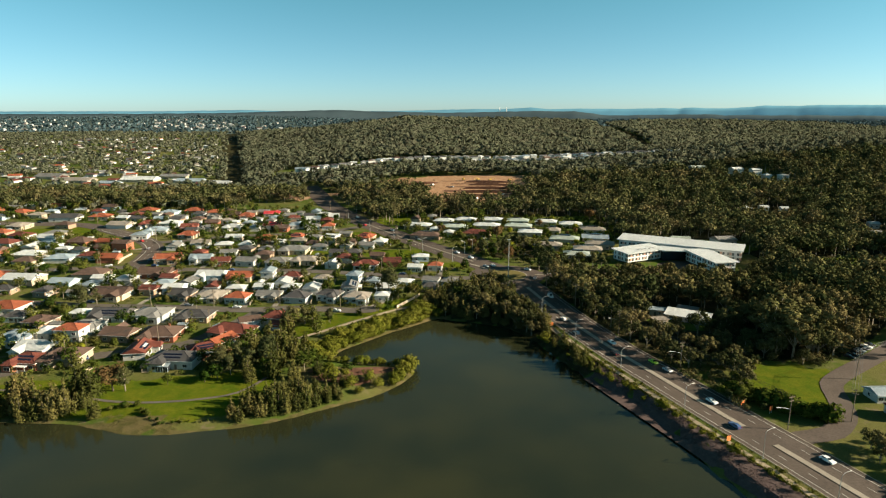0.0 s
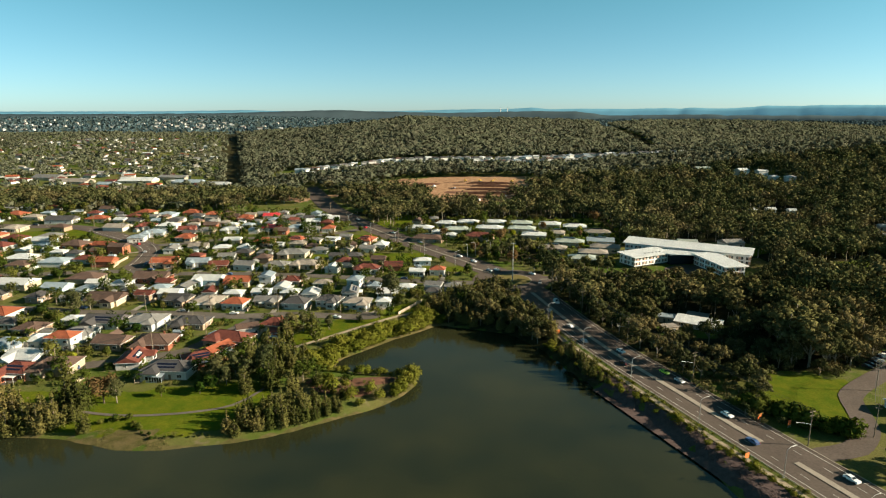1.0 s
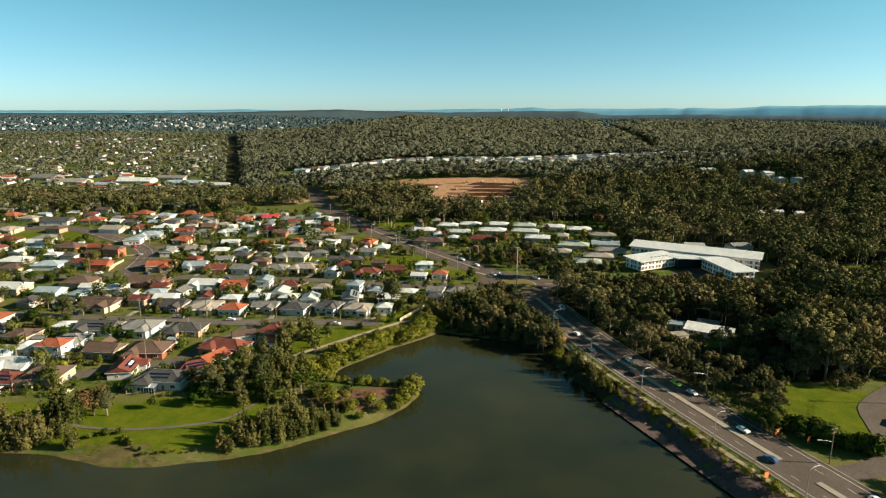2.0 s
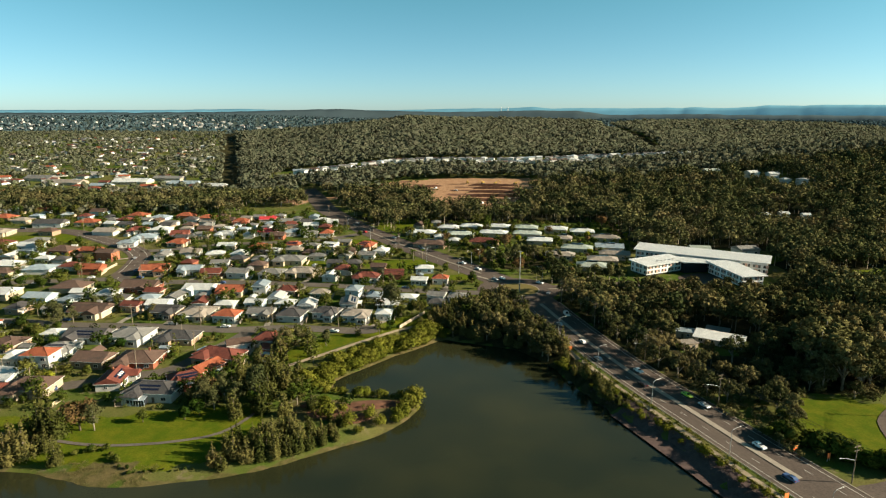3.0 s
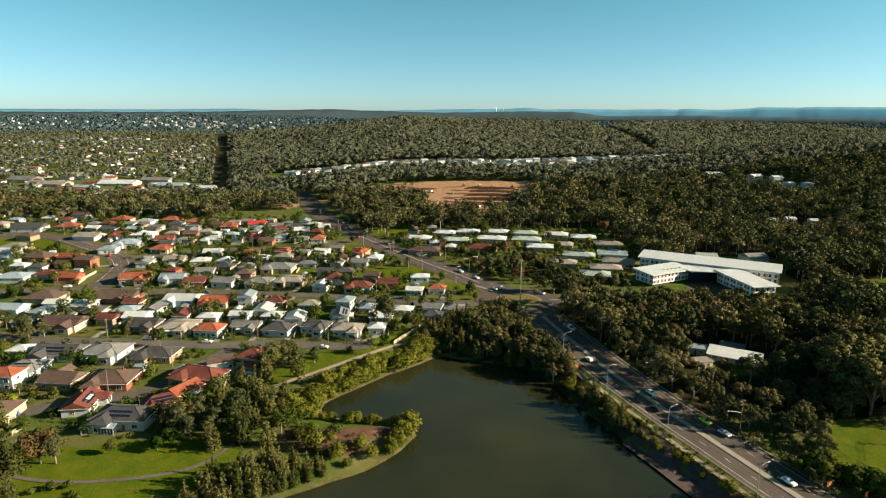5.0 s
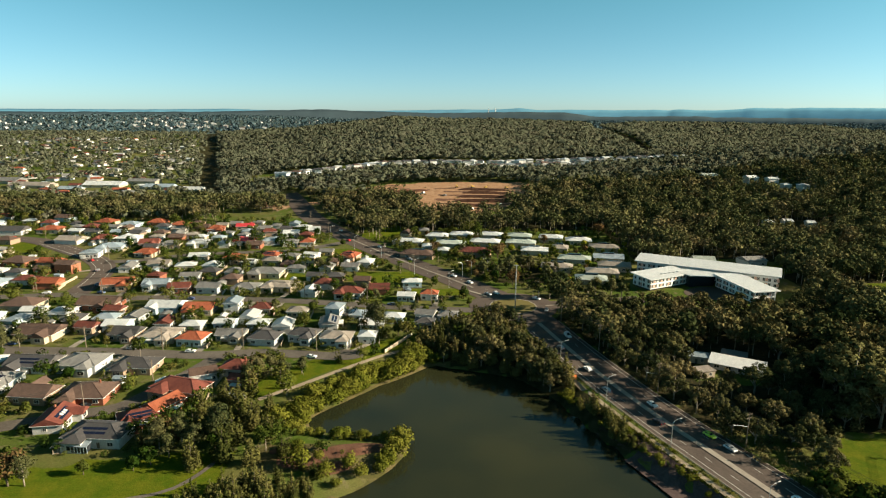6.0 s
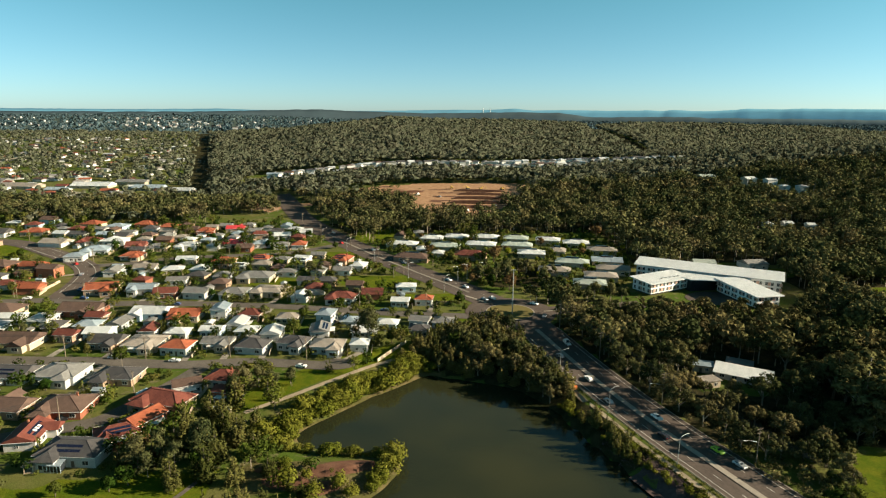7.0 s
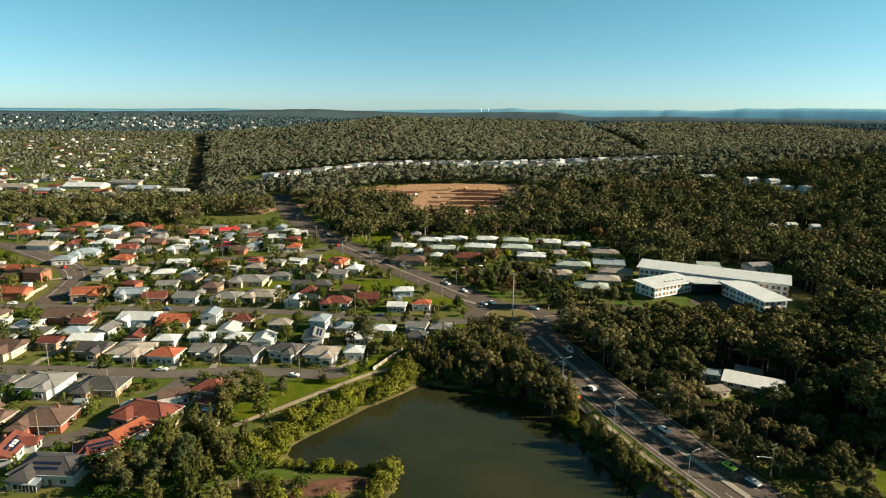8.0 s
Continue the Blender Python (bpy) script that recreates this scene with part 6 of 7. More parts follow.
# ---------------------------------------------------------------- poles, lamps, cables


def along(line, y, off):
    """A plan place off metres to the left of a line where it passes y, and the line's heading there."""
    i = int(np.argmin(np.abs(line[:, 1] - y)))
    way = line[min(i + 1, len(line) - 1)] - line[max(i - 1, 0)]
    way = way / np.linalg.norm(way)
    q = line[i] + np.array((-way[1], way[0])) * off
    q = q + way * np.dot(np.array((0, y - line[i][1])), way)
    return float(q[0]), float(q[1]), math.degrees(math.atan2(way[1], way[0]))


def build_lamp():
    lamp = thing("street_lamp", "slim galvanised street lamp with curved arm", "street lamp", "lamps along the causeway")
    part_of("pole", Solid().tube([(0, 0, -0.4), (0, 0, 4.5), (0, 0, 8.8)], [0.13, 0.10, 0.07], 8).mesh("pole", STEEL), lamp)
    part_of("arm", Solid().tube([(0, 0, 8.7), (0.5, 0, 9.35), (1.8, 0, 9.75), (3.2, 0, 9.85)], [0.07, 0.06, 0.055, 0.05], 6).mesh("arm", STEEL), lamp)
    part_of("lamp_head", Solid().box(3.0, -0.12, 9.78, 3.65, 0.12, 9.9).mesh("lamp_head", TRIM), lamp, "pale flat lamp head")
    part_of("base_plate", Solid().box(-0.25, -0.25, -0.1, 0.25, 0.25, 0.16).mesh("base_plate", STEEL), lamp)
    return lamp


lamp = build_lamp()
spots = [along(MAIN_ROAD, y, 10.2) for y in (126, 149.5, 173, 205, 239, 271, 305)] + [along(MAIN_ROAD, y, 11) for y in (418, 446, 478, 512, 545)] + [(26, 437, -60), (37, 441, -60), (62, 392, -80), (20, 432, -60)]
for i, (x, y, a) in enumerate(spots):
    m = pose(x, y, level(x, y) + 0.1, 0, 0, a - 90)
    if i == 0:
        lamp.matrix_basis = m
    else:
        copy_thing(lamp, m)


def build_power_pole():
    pole = thing("power_pole", "tall timber power pole with crossarms and lamp bracket", "power pole", "power poles")
    part_of("post", Solid().tube([(0, 0, -0.6), (0, 0, 6), (0, 0, 12.5)], [0.19, 0.16, 0.12], 8).mesh("post", POLE_WOOD), pole)
    for z, w in ((11.9, 1.3), (10.6, 1.0)):
        arm = Solid().box(-w, -0.07, z, w, 0.07, z + 0.16)
        for k in (-0.9, -0.35, 0.35, 0.9):
            arm.tube([(k * w, 0, z + 0.1), (k * w, 0, z + 0.4)], [0.06, 0.05], 6)
        part_of("crossarm", arm.mesh("crossarm", POLE_WOOD), pole)
    return pole


power = build_power_pole()
PX = [[along(MAIN_ROAD, y, -12.6)[:2] for y in (183, 230, 270, 312, 350)], [(146.1, 192.2), (170, 226), (205, 246)], [(-12, 452), (-33, 482), (-56, 516), (-84, 552), (-107, 596)],
      [(-230, 403), (-190, 399), (-150, 399), (-110, 396), (-72, 391), (-36, 385), (0, 378)], [(-195, 324), (-158, 322), (-122, 319), (-86, 320), (-52, 316)], [(-160, 247), (-128, 265), (-112, 286)],
      [(-222, 470), (-262, 502), (-302, 532)], [(-180, 486), (-140, 496), (-100, 505)]]
first = True


def hang(a, b, sag, radius=0.035):
    pts = [Vector(a).lerp(Vector(b), k / 8) - Vector((0, 0, sag * 4 * (k / 8) * (1 - k / 8))) for k in range(9)]
    return Solid().tube(pts, [radius] * 9, 4).mesh("cable", CABLE)


for run in PX:
    tops = []
    for i, (x, y) in enumerate(run):
        u = np.array(run[min(i + 1, len(run) - 1)]) - np.array(run[max(i - 1, 0)])
        a = math.degrees(math.atan2(u[1], u[0])) + 90
        m = pose(x, y, level(x, y), 0, 0, a) @ Matrix.Diagonal((1, 1, 0.8 if run[0][0] < 0 else 1.0, 1))
        if not any(abs(x - q[0]) + abs(y - q[1]) < 1 for q in PLANTED[-40:]):
            if first:
                power.matrix_basis, first = m, False
            else:
                copy_thing(power, m)
        PLANTED.append((x, y))
        tops.append(m)
    for m0, m1 in zip(tops, tops[1:]):
        for k in (-1.15, -0.45, 0.45, 1.15):
            me = hang(m0 @ Vector((k, 0, 12.42)), m1 @ Vector((k, 0, 12.42)), 0.7)
            tagged(new("cable", me), "thin black power cable sagging between poles", "cable", "power cables")
for x, y, a in (along(MAIN_ROAD, 183, -12.6), along(MAIN_ROAD, 230, -12.6), along(MAIN_ROAD, 270, -12.6)):
    arm = thing("street_lamp", "long lamp bracket on a power pole", "street lamp", "lamps on power poles")
    arm.matrix_basis = pose(x, y, level(x, y), 0, 0, 190)
    part_of("arm", Solid().tube([(0, 0, 7.6), (2.5, 0, 8.3), (5.0, 0, 8.7)], [0.06, 0.055, 0.05], 6).mesh("arm", STEEL), arm)
    part_of("lamp_head", Solid().box(4.8, -0.13, 8.64, 5.5, 0.13, 8.76).mesh("lamp_head", TRIM), arm)

mast = thing("light_mast", "tall slim steel mast with lamp ring at the crossing", "mast")
mast.matrix_basis = pose(45.5, 372, level(45.5, 372))
part_of("pole", Solid().tube([(0, 0, -0.5), (0, 0, 12), (0, 0, 24.5)], [0.34, 0.26, 0.17], 10).mesh("pole", STEEL), mast)
part_of("lamp_ring", Solid().box(-1.3, -0.2, 24.3, 1.3, 0.2, 24.6).box(-0.2, -1.3, 24.3, 0.2, 1.3, 24.6).mesh("lamp_ring", STEEL), mast)

# guard rail along the water side of the road
rail_line = between(MAIN_ROAD, 100, 300)
rail = thing("guard_rail", "low galvanised guard rail on posts beside the water", "guard rail")
for z in (0.72,):
    v, f = ribbon(rail_line, 10.62, 10.55, z)
    top = v.copy()
    top[:, 2] += 0.22
    n = len(v)
    body = Solid().add(np.vstack([v, top]), [tuple(q) for q in f] + [tuple(q + n) for q in f[:, ::-1]])
    k = len(rail_line)
    body.f += [(2 * i, 2 * i + n, 2 * i + 2 + n, 2 * i + 2) for i in range(k - 1)] + [(2 * i + 1, 2 * i + 3, 2 * i + 3 + n, 2 * i + 1 + n) for i in range(k - 1)]
    part_of("rail", body.mesh("rail", STEEL), rail)
RAIL_POST = Solid().box(-0.06, -0.06, -0.4, 0.06, 0.06, 1.1).mesh("post", POLE_WOOD)
for y in np.arange(104, 298, 2.4):
    x, yy, a = along(MAIN_ROAD, y, 10.5)
    part_of("post", RAIL_POST, rail, m=pose(x, yy, level(x, yy), 0, 0, a))

# riprap on the causeway bank
r = np.random.default_rng(31)
stones = []
ys = r.uniform(118, 252, 3600)
xs = np.interp(ys, SHORE_ROAD[::-1, 1], SHORE_ROAD[::-1, 0]) + r.uniform(-1.6, 8.5, len(ys)) ** 1.0
q = np.stack([xs, ys], 1)
q = q[(span(q, MAIN_ROAD) > 14.8)]
on_bank = span(q, MAIN_ROAD)
zq = np.maximum(height(q), -0.2) + np.where((on_bank > 14.8) & (on_bank < 23.4), 0.27, 0.02)
ico = bmesh.new()
bmesh.ops.create_icosphere(ico, subdivisions=1, radius=1.0)
iv, itri = np.array([v.co[:] for v in ico.verts]), np.array([[v.index for v in f.verts] for f in ico.faces])
ico.free()
sz = r.uniform(0.10, 0.26, len(q))
shape = iv[None] * r.uniform(0.6, 1.25, (len(q), len(iv), 1)) * (sz[:, None, None] * np.array((1, 1, 0.7)))
v = (shape + np.column_stack([q, zq])[:, None]).reshape(-1, 3)
f = (itri[None] + (np.arange(len(q)) * len(iv))[:, None, None]).reshape(-1, 3)
tagged(new("bank_rocks", mesh_of("bank_rocks", v, f, ROCK)), "loose dark reddish rocks armouring the causeway bank", "rocks", kind="stuff")

# low dark fringe round the marsh
for k in range(22):
    u = k / 21
    plant("shrub", np.interp(u, (0, 0.2, 0.5, 1), (-118, -110, -99.5, -78)) + r.normal() * 0.4, np.interp(u, (0, 0.2, 0.5, 0.6, 1), (204, 206.4, 196.5, 195.4, 197)) + r.normal() * 0.4, r.uniform(0.3, 0.7) * (0.6 if u > 0.5 else 1), "low scrub round the marsh")
# reeds and low scrub on the shore
q = np.vstack([np.stack([r.uniform(-118, -88, 420), r.uniform(189, 201, 420)], 1), np.stack([r.uniform(-200, -10, 900), r.uniform(188, 250, 900)], 1), np.stack([r.uniform(60, 106, 700), r.uniform(130, 260, 700)], 1)])
d = inland(q)
q = q[(d > 0.2) & (d < np.where(q[:, 0] > 0, 12, np.where((q[:, 0] < -88) & (q[:, 0] > -118), 9, 3.2))) & (span(q, MAIN_ROAD) > 11.2) & ~((q[:, 0] > 0) & (np.abs(span(q, MAIN_ROAD) - 13) < 1.6))]
blades = []
for x, y, z in zip(q[:, 0], q[:, 1], height(q)):
    vv = leaf_cloud([(x, y, z + 0.1, 0.9, 0.9, 0.30)], 16, 0.10, 0.0, r)[0]
    blades.append(vv)
v = np.vstack(blades)
tagged(new("shore_reeds", mesh_of("shore_reeds", v, np.arange(len(v)).reshape(-1, 3), REED)), "dry tan reeds and low scrub on the banks", "reeds", kind="stuff")

# ---------------------------------------------------------------- cars
PAINTS = {"white": plain("white_car_paint", (0.75, 0.75, 0.74), 0.25), "silver": plain("silver_car_paint", (0.42, 0.43, 0.45), 0.3, 0.5), "black": plain("black_car_paint", (0.02, 0.02, 0.024), 0.2),
          "lime": plain("lime_car_paint", (0.35, 0.55, 0.04), 0.3), "red": plain("red_car_paint", (0.4, 0.03, 0.03), 0.3), "blue": plain("blue_car_paint", (0.05, 0.09, 0.2), 0.3)}
PROFILE = [(-2.2, 0.35), (-2.25, 0.75), (-2.1, 0.98), (-1.1, 1.04), (-0.75, 1.05), (-0.1, 1.46), (1.2, 1.48), (1.95, 1.08), (2.2, 1.0), (2.25, 0.6), (2.2, 0.35)]


def build_car(colour, van=False):
    kind = "van" if van else "car"
    car = thing(kind, f"{colour} {'delivery van with high body' if van else 'hatchback car on the asphalt'}", kind)
    prof = [(x * (1.15 if van else 1), z * (1.0 if z < 1.06 or not van else 1.55)) for x, z in PROFILE]
    n = len(prof)
    v = []
    for s in (-1, 1):
        for x, z in prof:
            half = 0.90 if z < 1.06 else 0.70 if not van else 0.86
            v.append((x, s * half, z))
    f = [tuple(range(n)), tuple(range(2 * n - 1, n - 1, -1))] + [(i, n + i, n + (i + 1) % n, (i + 1) % n) for i in range(n)]
    part_of("body", Solid().add(v, [tuple(reversed(q)) for q in f]).mesh("body", PAINTS[colour]), car)
    top = 1.40 if not van else 2.15
    wind = Solid().add([(-0.80, -0.74, 1.07), (-0.80, 0.74, 1.07), (-0.16, 0.62, top), (-0.16, -0.62, top), (-0.86, -0.74, 1.09), (-0.86, 0.74, 1.09), (-0.22, 0.62, top + 0.04), (-0.22, -0.62, top + 0.04)],
                       [(4, 7, 6, 5), (0, 1, 2, 3), (0, 4, 5, 1), (3, 2, 6, 7), (0, 3, 7, 4), (1, 5, 6, 2)])
    part_of("windscreen", wind.mesh("windscreen", GLASS), car)
    for s in (-1, 1):
        part_of("side_window", Solid().add([(-0.6, s * 0.80, 1.08), (1.6, s * 0.80, 1.08), (1.2, s * 0.73, 1.40), (-0.1, s * 0.73, 1.40), (-0.6, s * 0.83, 1.08), (1.6, s * 0.83, 1.08), (1.2, s * 0.76, 1.40), (-0.1, s * 0.76, 1.40)],
                                           [(0, 1, 2, 3), (4, 7, 6, 5), (0, 4, 5, 1), (2, 6, 7, 3), (1, 5, 6, 2), (0, 3, 7, 4)]).mesh("side_window", GLASS), car)
        part_of("headlight", Solid().box(-2.27, s * 0.62 - 0.18, 0.68, -2.15, s * 0.62 + 0.18, 0.82).mesh("headlight", CLEAR_LENS), car)
        part_of("tail_light", Solid().box(2.15, s * 0.66 - 0.15, 0.78, 2.28, s * 0.66 + 0.15, 0.98).mesh("tail_light", RED_LENS), car)
        for x in (-1.4, 1.38):
            part_of("wheel", Solid().tube([(x, s * 0.92, 0.33), (x, s * 0.70, 0.33)], [0.33, 0.33], 12).mesh("wheel", RUBBER), car)
    return car


CARS = {}


def park_car(colour, x, y, turn, van=False, group="parked cars"):
    m = pose(x, y, level(x, y) + 0.17, 0, 0, turn)
    key = (colour, van)
    if key in CARS:
        return tagged(copy_thing(CARS[key], m), group=group)
    CARS[key] = build_car(colour, van)
    CARS[key].matrix_basis = m
    return tagged(CARS[key], group=group)


for colour, y, off, van in (("white", 205.5, -3.2, False), ("silver", 231, -6.8, False), ("lime", 239, -6.9, False), ("white", 262, -3.4, False), ("black", 252, 3.0, False), ("silver", 277, 5.9, False), ("white", 295, 2.8, False),
                            ("white", 330, -6.2, True), ("silver", 318, 3.2, False), ("white", 165, -6.9, False), ("blue", 190, 3.0, False)):
    x, yy, a = along(MAIN_ROAD, y, off)
    park_car(colour, x, yy, a + (180 if off > 0 else 0), van, "cars on the main road")
for colour, x, y, a in (("white", 38, 398, 120), ("silver", 33, 396, 125), ("white", 60, 388, 140), ("white", 72, 379, 10), ("silver", 62, 368, 70), ("white", 24, 419, 125)):
    park_car(colour, x, y, a, False, "cars at the crossing")
for colour, y, off in (("white", 430, -5), ("silver", 470, -6), ("white", 505, -6), ("red", 530, 4), ("white", 560, -5)):
    x, yy, a = along(MAIN_ROAD, y, off)
    park_car(colour, x, yy, a + (180 if off > 0 else 0), False, "cars on the hill road")
random.seed(12)
for line, name in ((STREET_B, "b"), (STREET_C, "c"), (STREET_D, "d"), (STREET_E, "e"), (STREET_F, "f")):
    for i in range(6, len(line) - 3, 7):
        if random.random() < 0.6:
            way = line[i + 1] - line[i]
            a = math.degrees(math.atan2(way[1], way[0]))
            n = np.array((-way[1], way[0])) / np.linalg.norm(way) * random.choice((-2.9, 2.9, 5.5, -5.5))
            park_car(random.choice(("white", "white", "silver", "black", "red", "blue")), line[i][0] + n[0], line[i][1] + n[1], a + random.choice((0, 180)), False, "cars parked along the streets")
for i in range(7):
    park_car(random.choice(("white", "silver", "black")), 181 + 3.0 * i, 247 + 2.2 * i, 125, False, "cars parked at the side street")
caravan = thing("caravan", "white caravan parked in a driveway", "caravan")
caravan.matrix_basis = pose(-107.5, 284, level(-107.5, 284), 0, 0, 65)
part_of("body", Solid().add([(-2.6, -1.15, 0.5), (2.6, -1.15, 0.5), (2.6, 1.15, 0.5), (-2.6, 1.15, 0.5), (-2.9, -1.15, 1.4), (2.7, -1.15, 2.4), (2.7, 1.15, 2.4), (-2.9, 1.15, 1.4), (-2.3, -1.1, 2.7), (2.4, -1.1, 2.7), (2.4, 1.1, 2.7), (-2.3, 1.1, 2.7)],
                            [(3, 2, 1, 0), (0, 1, 5, 4), (1, 2, 6, 5), (2, 3, 7, 6), (3, 0, 4, 7), (4, 5, 9, 8), (5, 6, 10, 9), (6, 7, 11, 10), (7, 4, 8, 11), (8, 9, 10, 11)]).mesh("body", PAINTS["white"]), caravan)
for s in (-1, 1):
    part_of("wheel", Solid().tube([(0.2, s * 1.12, 0.33), (0.2, s * 0.9, 0.33)], [0.33, 0.33], 12).mesh("wheel", RUBBER), caravan)
    part_of("window", Solid().box(-1.2, s * 1.16 - 0.02, 1.4, 0.6, s * 1.16 + 0.02, 2.0).mesh("window", GLASS), caravan)

# orange barriers at the road works
for x, y, a in ((96.9, 178.5, 20), (113.5, 203.5, 20), (57.8, 285, 10), (121.5, 199, 30)):
    sign = thing("road_sign", "orange road works sign on a stand", "road sign", "orange road works signs")
    sign.matrix_basis = pose(x, y, level(x, y) + 0.1, 0, 0, a)
    part_of("board", Solid().box(-0.8, -0.04, 0.8, 0.8, 0.04, 2.6).mesh("board", ORANGE_SIGN), sign)
    for k in (-0.6, 0.6):
        part_of("leg", Solid().box(k - 0.05, -0.05, -0.2, k + 0.05, 0.05, 0.8).mesh("leg", STEEL), sign)

# ---------------------------------------------------------------- earthworks
BARE = surface("dark_bare_earth", (0.085, 0.038, 0.024), (0.135, 0.068, 0.042), 0.25, 2.0, 0.95, 0.3, world_space=True)
EARTH = surface("orange_earth", (0.42, 0.22, 0.115), (0.34, 0.17, 0.09), 0.15, 1.5, 0.95, 0.3, world_space=True)
for i, (x, y, w, a) in enumerate(((45, 655, 44, -4), (52, 672, 60, -6), (58, 690, 62, -7), (62, 708, 56, -8), (-30, 705, 44, 14), (-20, 725, 40, 10), (20, 640, 40, -3), (60, 726, 60, -9))):
    s = Solid()
    k = 9
    ring = []
    for j in range(k):
        u = (j / (k - 1) - 0.5) * w
        hgt = 2.6 * (1 - abs(2 * u / w) ** 4) * random.uniform(0.8, 1.2) + 0.1
        ring.append([(u, -2.2, -0.6), (u, -0.6, hgt), (u, 2.8, hgt * 0.9), (u, 6.2, -0.6)])
    s.v = [q for r4 in ring for q in r4]
    s.f = [(4 * j + c, 4 * j + 4 + c, 4 * j + 5 + c, 4 * j + 1 + c) for j in range(k - 1) for c in range(3)]
    ob = tagged(new("earth_berm", s.mesh("earth_berm", BARE)), "long low berm of orange earth on the site", "earth mound", "berms on the earthworks")
    ob.matrix_basis = pose(x, y, level(x, y), 0, 0, a)
for x, y, rx, ry, a in ((-27, 236, 11, 4.2, 0.35), (-42, 229, 7.5, 3.6, -0.2), (-31, 226, 6, 2.6, 0.4), (-20, 238, 6, 2.6, 0.3), (-47, 236, 6, 2.4, 0.1)):
    disc("bare_patch", x, y, rx, ry, 0.06, BARE, "patch of bare red-brown earth on the point", "bare earth", turn=a)
for x0, y0, x1, y1, half in ((10, 668, 84, 660, 2.2), (6, 686, 96, 677, 2.6), (8, 704, 100, 695, 2.4), (14, 722, 92, 713, 2.6), (-62, 700, -8, 716, 2.0), (-50, 722, 0, 735, 2.2), (-70, 706, -30, 690, 3.0), (0, 650, 50, 646, 1.6)):
    line = np.linspace((x0, y0), (x1, y1), 14) + np.random.default_rng(int(x1) + 99).normal(size=(14, 2)) * 0.6
    strip("cut_bench", line, half, -half, 0.10, BARE, "dark cut bench across the bare earthworks", "earthworks")
for x, y in ((-5, 650), (8, 644), (22, 640), (40, 642), (70, 660), (88, 690), (-30, 672), (-48, 690), (15, 700), (-8, 712)):
    park_car(random.choice(("white", "silver", "white")), x, y, random.uniform(0, 360), random.random() < 0.5, "vehicles on the earthworks")
rough = np.random.default_rng(8)
for k in range(16):
    x, y = rough.uniform(-80, 20), rough.uniform(665, 770)
    if inside(np.array([(x, y)]), DIRT)[0]:
        disc("bare_patch", x, y, rough.uniform(5, 13), rough.uniform(1.6, 4), 0.12, BARE, "patch of dark churned earth on the site", "bare earth", turn=rough.uniform(-0.3, 0.3))
q = np.stack([rough.uniform(-95, 115, 260), rough.uniform(625, 770, 260)], 1)
q = q[inside(q, DIRT) & ((q[:, 0] < -5) | (q[:, 1] < 655)) & (np.sin(q[:, 0] / 11) + np.sin(q[:, 1] / 9) > -0.3)]
tree_mass("site_scrub", q, [bush_form], 24, 0.5, 2.6, LEAF_GUM, "scattered scrub left standing on bare earth", (0.5, 1.6), trunks=False)
YELLOW = plain("machine_yellow", (0.42, 0.26, 0.04), 0.6)
for x, y, a in ((48, 744, 30), (62, 738, 200), (85, 735, 120), (30, 746, 80)):
    digger = thing("excavator", "yellow excavator standing on bare earth", "excavator", "excavators")
    digger.matrix_basis = pose(x, y, level(x, y), 0, 0, a)
    part_of("cab", Solid().box(-1.4, -1.3, 1.1, 1.6, 1.3, 2.2).box(-1.3, 0.2, 2.2, 0.2, 1.2, 3.1).mesh("cab", YELLOW), digger)
    part_of("boom", Solid().tube([(-1.2, -0.3, 1.8), (-3.8, -0.3, 4.2), (-6.2, -0.3, 2.6), (-6.4, -0.3, 0.6)], [0.3, 0.28, 0.22, 0.2], 5).mesh("boom", YELLOW), digger)
    for s in (-1, 1):
        part_of("track", Solid().box(-2.0, s * 1.2 - 0.3, -0.2, 2.0, s * 1.2 + 0.3, 1.0).mesh("track", RUBBER), digger)

# ---------------------------------------------------------------- distance


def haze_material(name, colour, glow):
    """A plain backdrop for far slopes: haze is put into its colour and its glow."""
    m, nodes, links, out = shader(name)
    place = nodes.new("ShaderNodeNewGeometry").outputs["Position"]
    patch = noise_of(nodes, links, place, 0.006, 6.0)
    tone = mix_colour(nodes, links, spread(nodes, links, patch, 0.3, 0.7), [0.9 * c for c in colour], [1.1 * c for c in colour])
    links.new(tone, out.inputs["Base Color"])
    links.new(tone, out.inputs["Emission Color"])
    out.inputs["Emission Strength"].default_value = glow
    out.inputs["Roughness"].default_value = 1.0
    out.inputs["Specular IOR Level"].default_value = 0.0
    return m


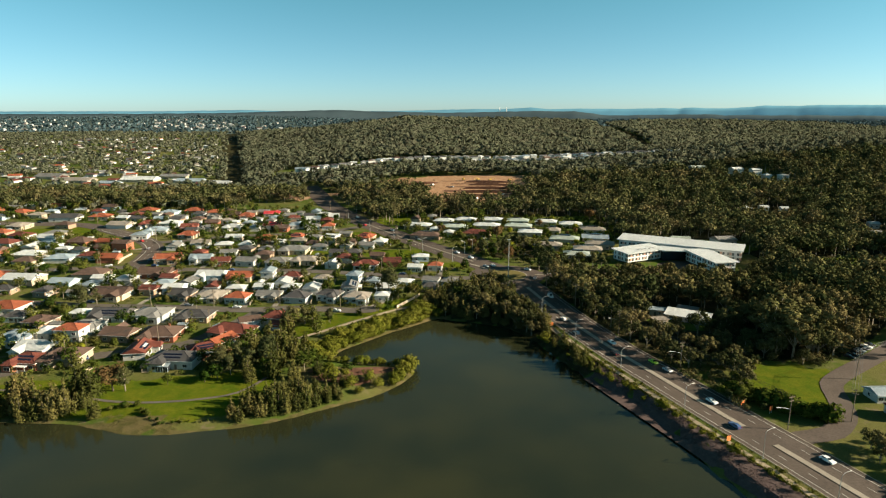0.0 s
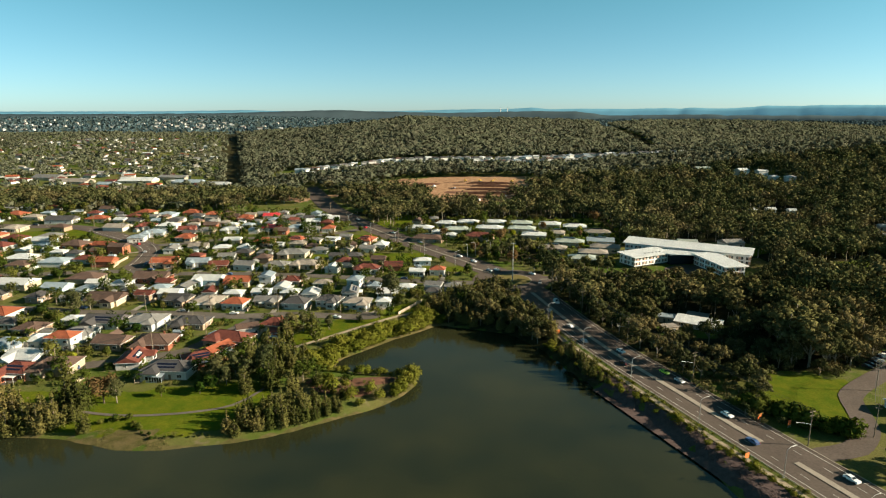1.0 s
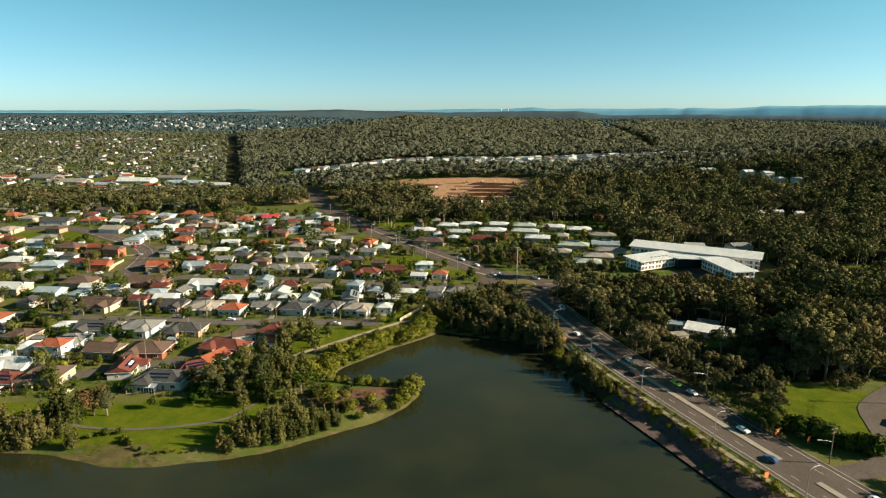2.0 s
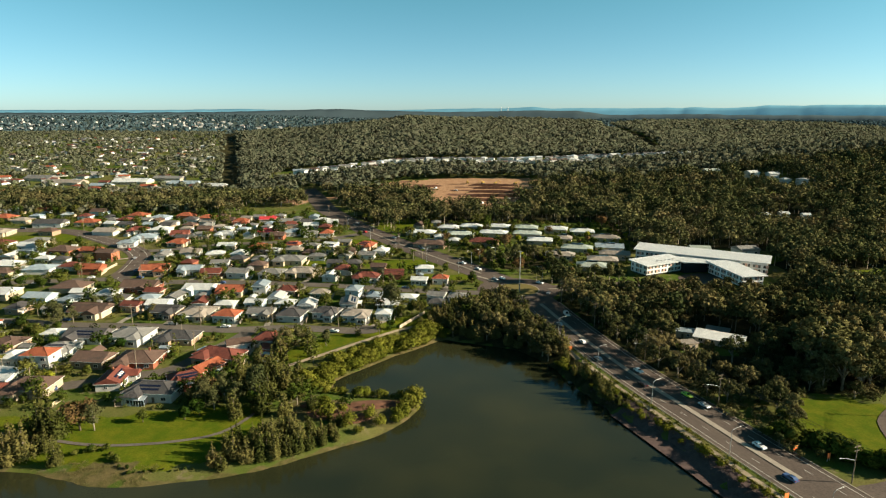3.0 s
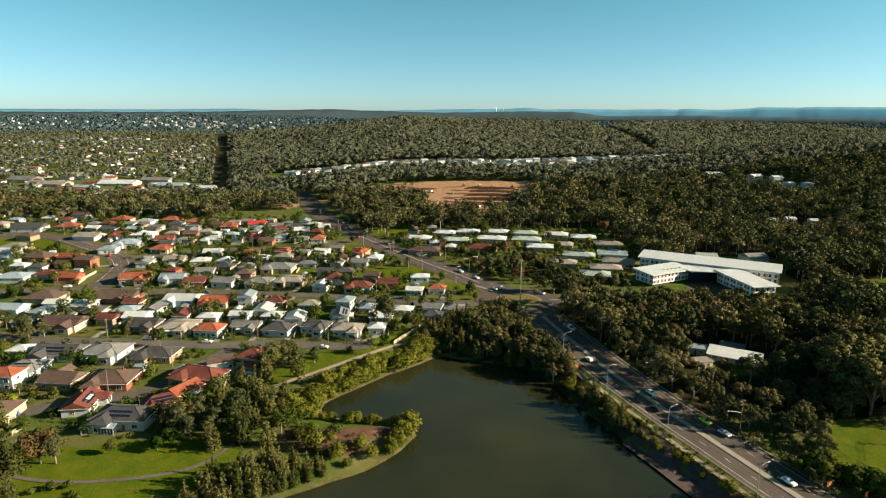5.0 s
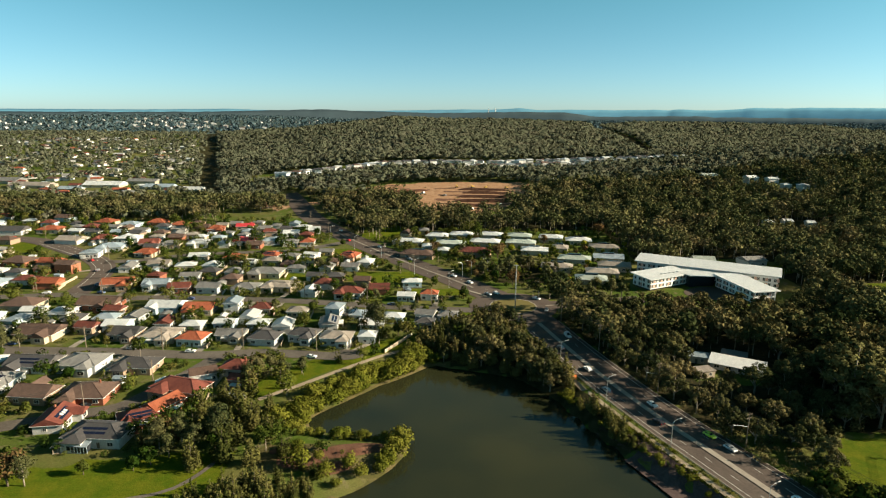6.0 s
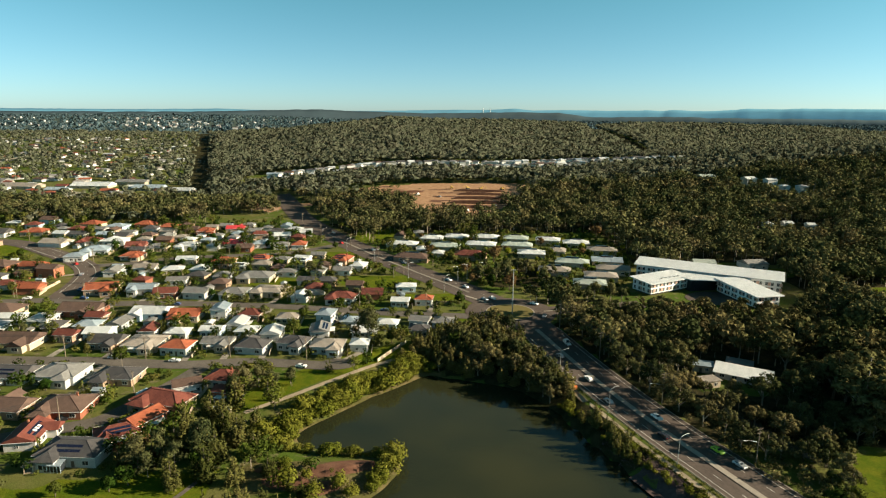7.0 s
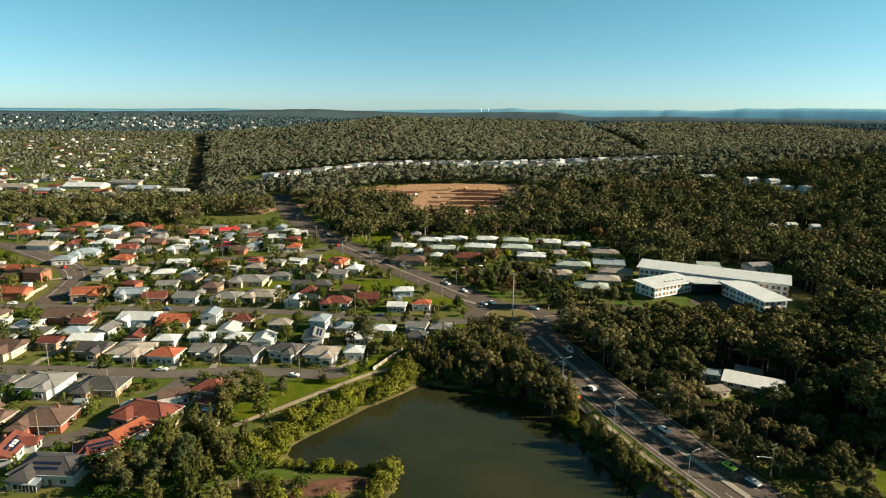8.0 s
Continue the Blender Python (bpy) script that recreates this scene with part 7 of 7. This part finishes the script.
def range_of_hills(name, radius, u0, u1, profile, seed, material, label, rough=1.0):
    """A far range on an arc; profile: pairs of bearing (tangent) and rise above the eye's level (tangent)."""
    n = 320
    us, es = zip(*profile)
    v = []
    for i in range(n + 1):
        u = u0 + (u1 - u0) * i / n
        a = math.atan(u)
        top = 110 + radius * math.cos(a) * float(np.interp(u, us, es))
        top += rough * (noise.noise((u * 45, seed, 0)) * 3 + noise.noise((u * 140, seed, 4)) * 1.6)
        for back, z in ((0, top - 190), (90, top - 70), (170, top - 22), (220, top), (300, top - 200)):
            v.append(((radius + back) * math.sin(a), 36 + (radius + back) * math.cos(a), z))
    f = [(5 * i + c, 5 * i + 1 + c, 5 * i + 6 + c, 5 * i + 5 + c) for i in range(n) for c in range(4)]
    tagged(new(name, poly_mesh(name, v, f, material, True)), label, "hills", kind="structure")


BLUE_RANGE = haze_material("blue_haze_range", (0.075, 0.175, 0.225), 0.30)
GREY_RANGE = haze_material("grey_haze_range", (0.042, 0.060, 0.066), 0.16)
BLUE_LINE = [(-0.8, 0.0022), (-0.45, 0.0026), (-0.32, 0.0048), (-0.25, 0.0028), (-0.08, 0.0030), (0.03, 0.0058), (0.05, 0.0062), (0.10, 0.0062), (0.145, 0.0090), (0.175, 0.0060), (0.215, 0.0072), (0.30, 0.0066), (0.36, 0.0080), (0.385, 0.0070),
             (0.395, 0.0088), (0.455, 0.0072), (0.50, 0.0100), (0.52, 0.0122), (0.58, 0.0116), (0.61, 0.0132), (0.72, 0.0132), (0.80, 0.0120)]
GREY_LINE = [(-0.8, -0.0022), (-0.45, -0.0012), (-0.34, 0.0000), (-0.255, 0.0028), (-0.17, 0.0050), (-0.115, 0.0028), (0.01, 0.0), (0.07, 0.0012), (0.14, 0.0030), (0.215, 0.0028), (0.25, -0.002), (0.27, -0.0045), (0.34, -0.003), (0.43, -0.0022), (0.46, -0.004), (0.62, -0.004), (0.80, -0.006)]
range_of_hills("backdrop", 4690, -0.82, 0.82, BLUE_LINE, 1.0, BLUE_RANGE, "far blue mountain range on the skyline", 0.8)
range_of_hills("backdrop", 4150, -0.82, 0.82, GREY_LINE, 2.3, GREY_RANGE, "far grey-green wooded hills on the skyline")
for u in (0.0942, 0.1052):
    stack = thing("chimney_stack", "tall slim pale power station chimney far off", "chimney", "far chimneys")
    stack.matrix_basis = pose(u * 4440, 36 + 4440, 40)
    part_of("shaft", Solid().tube([(0, 0, 0), (0, 0, 60), (0, 0, 108)], [3.4, 2.8, 2.2], 12).mesh("shaft", TRIM), stack)
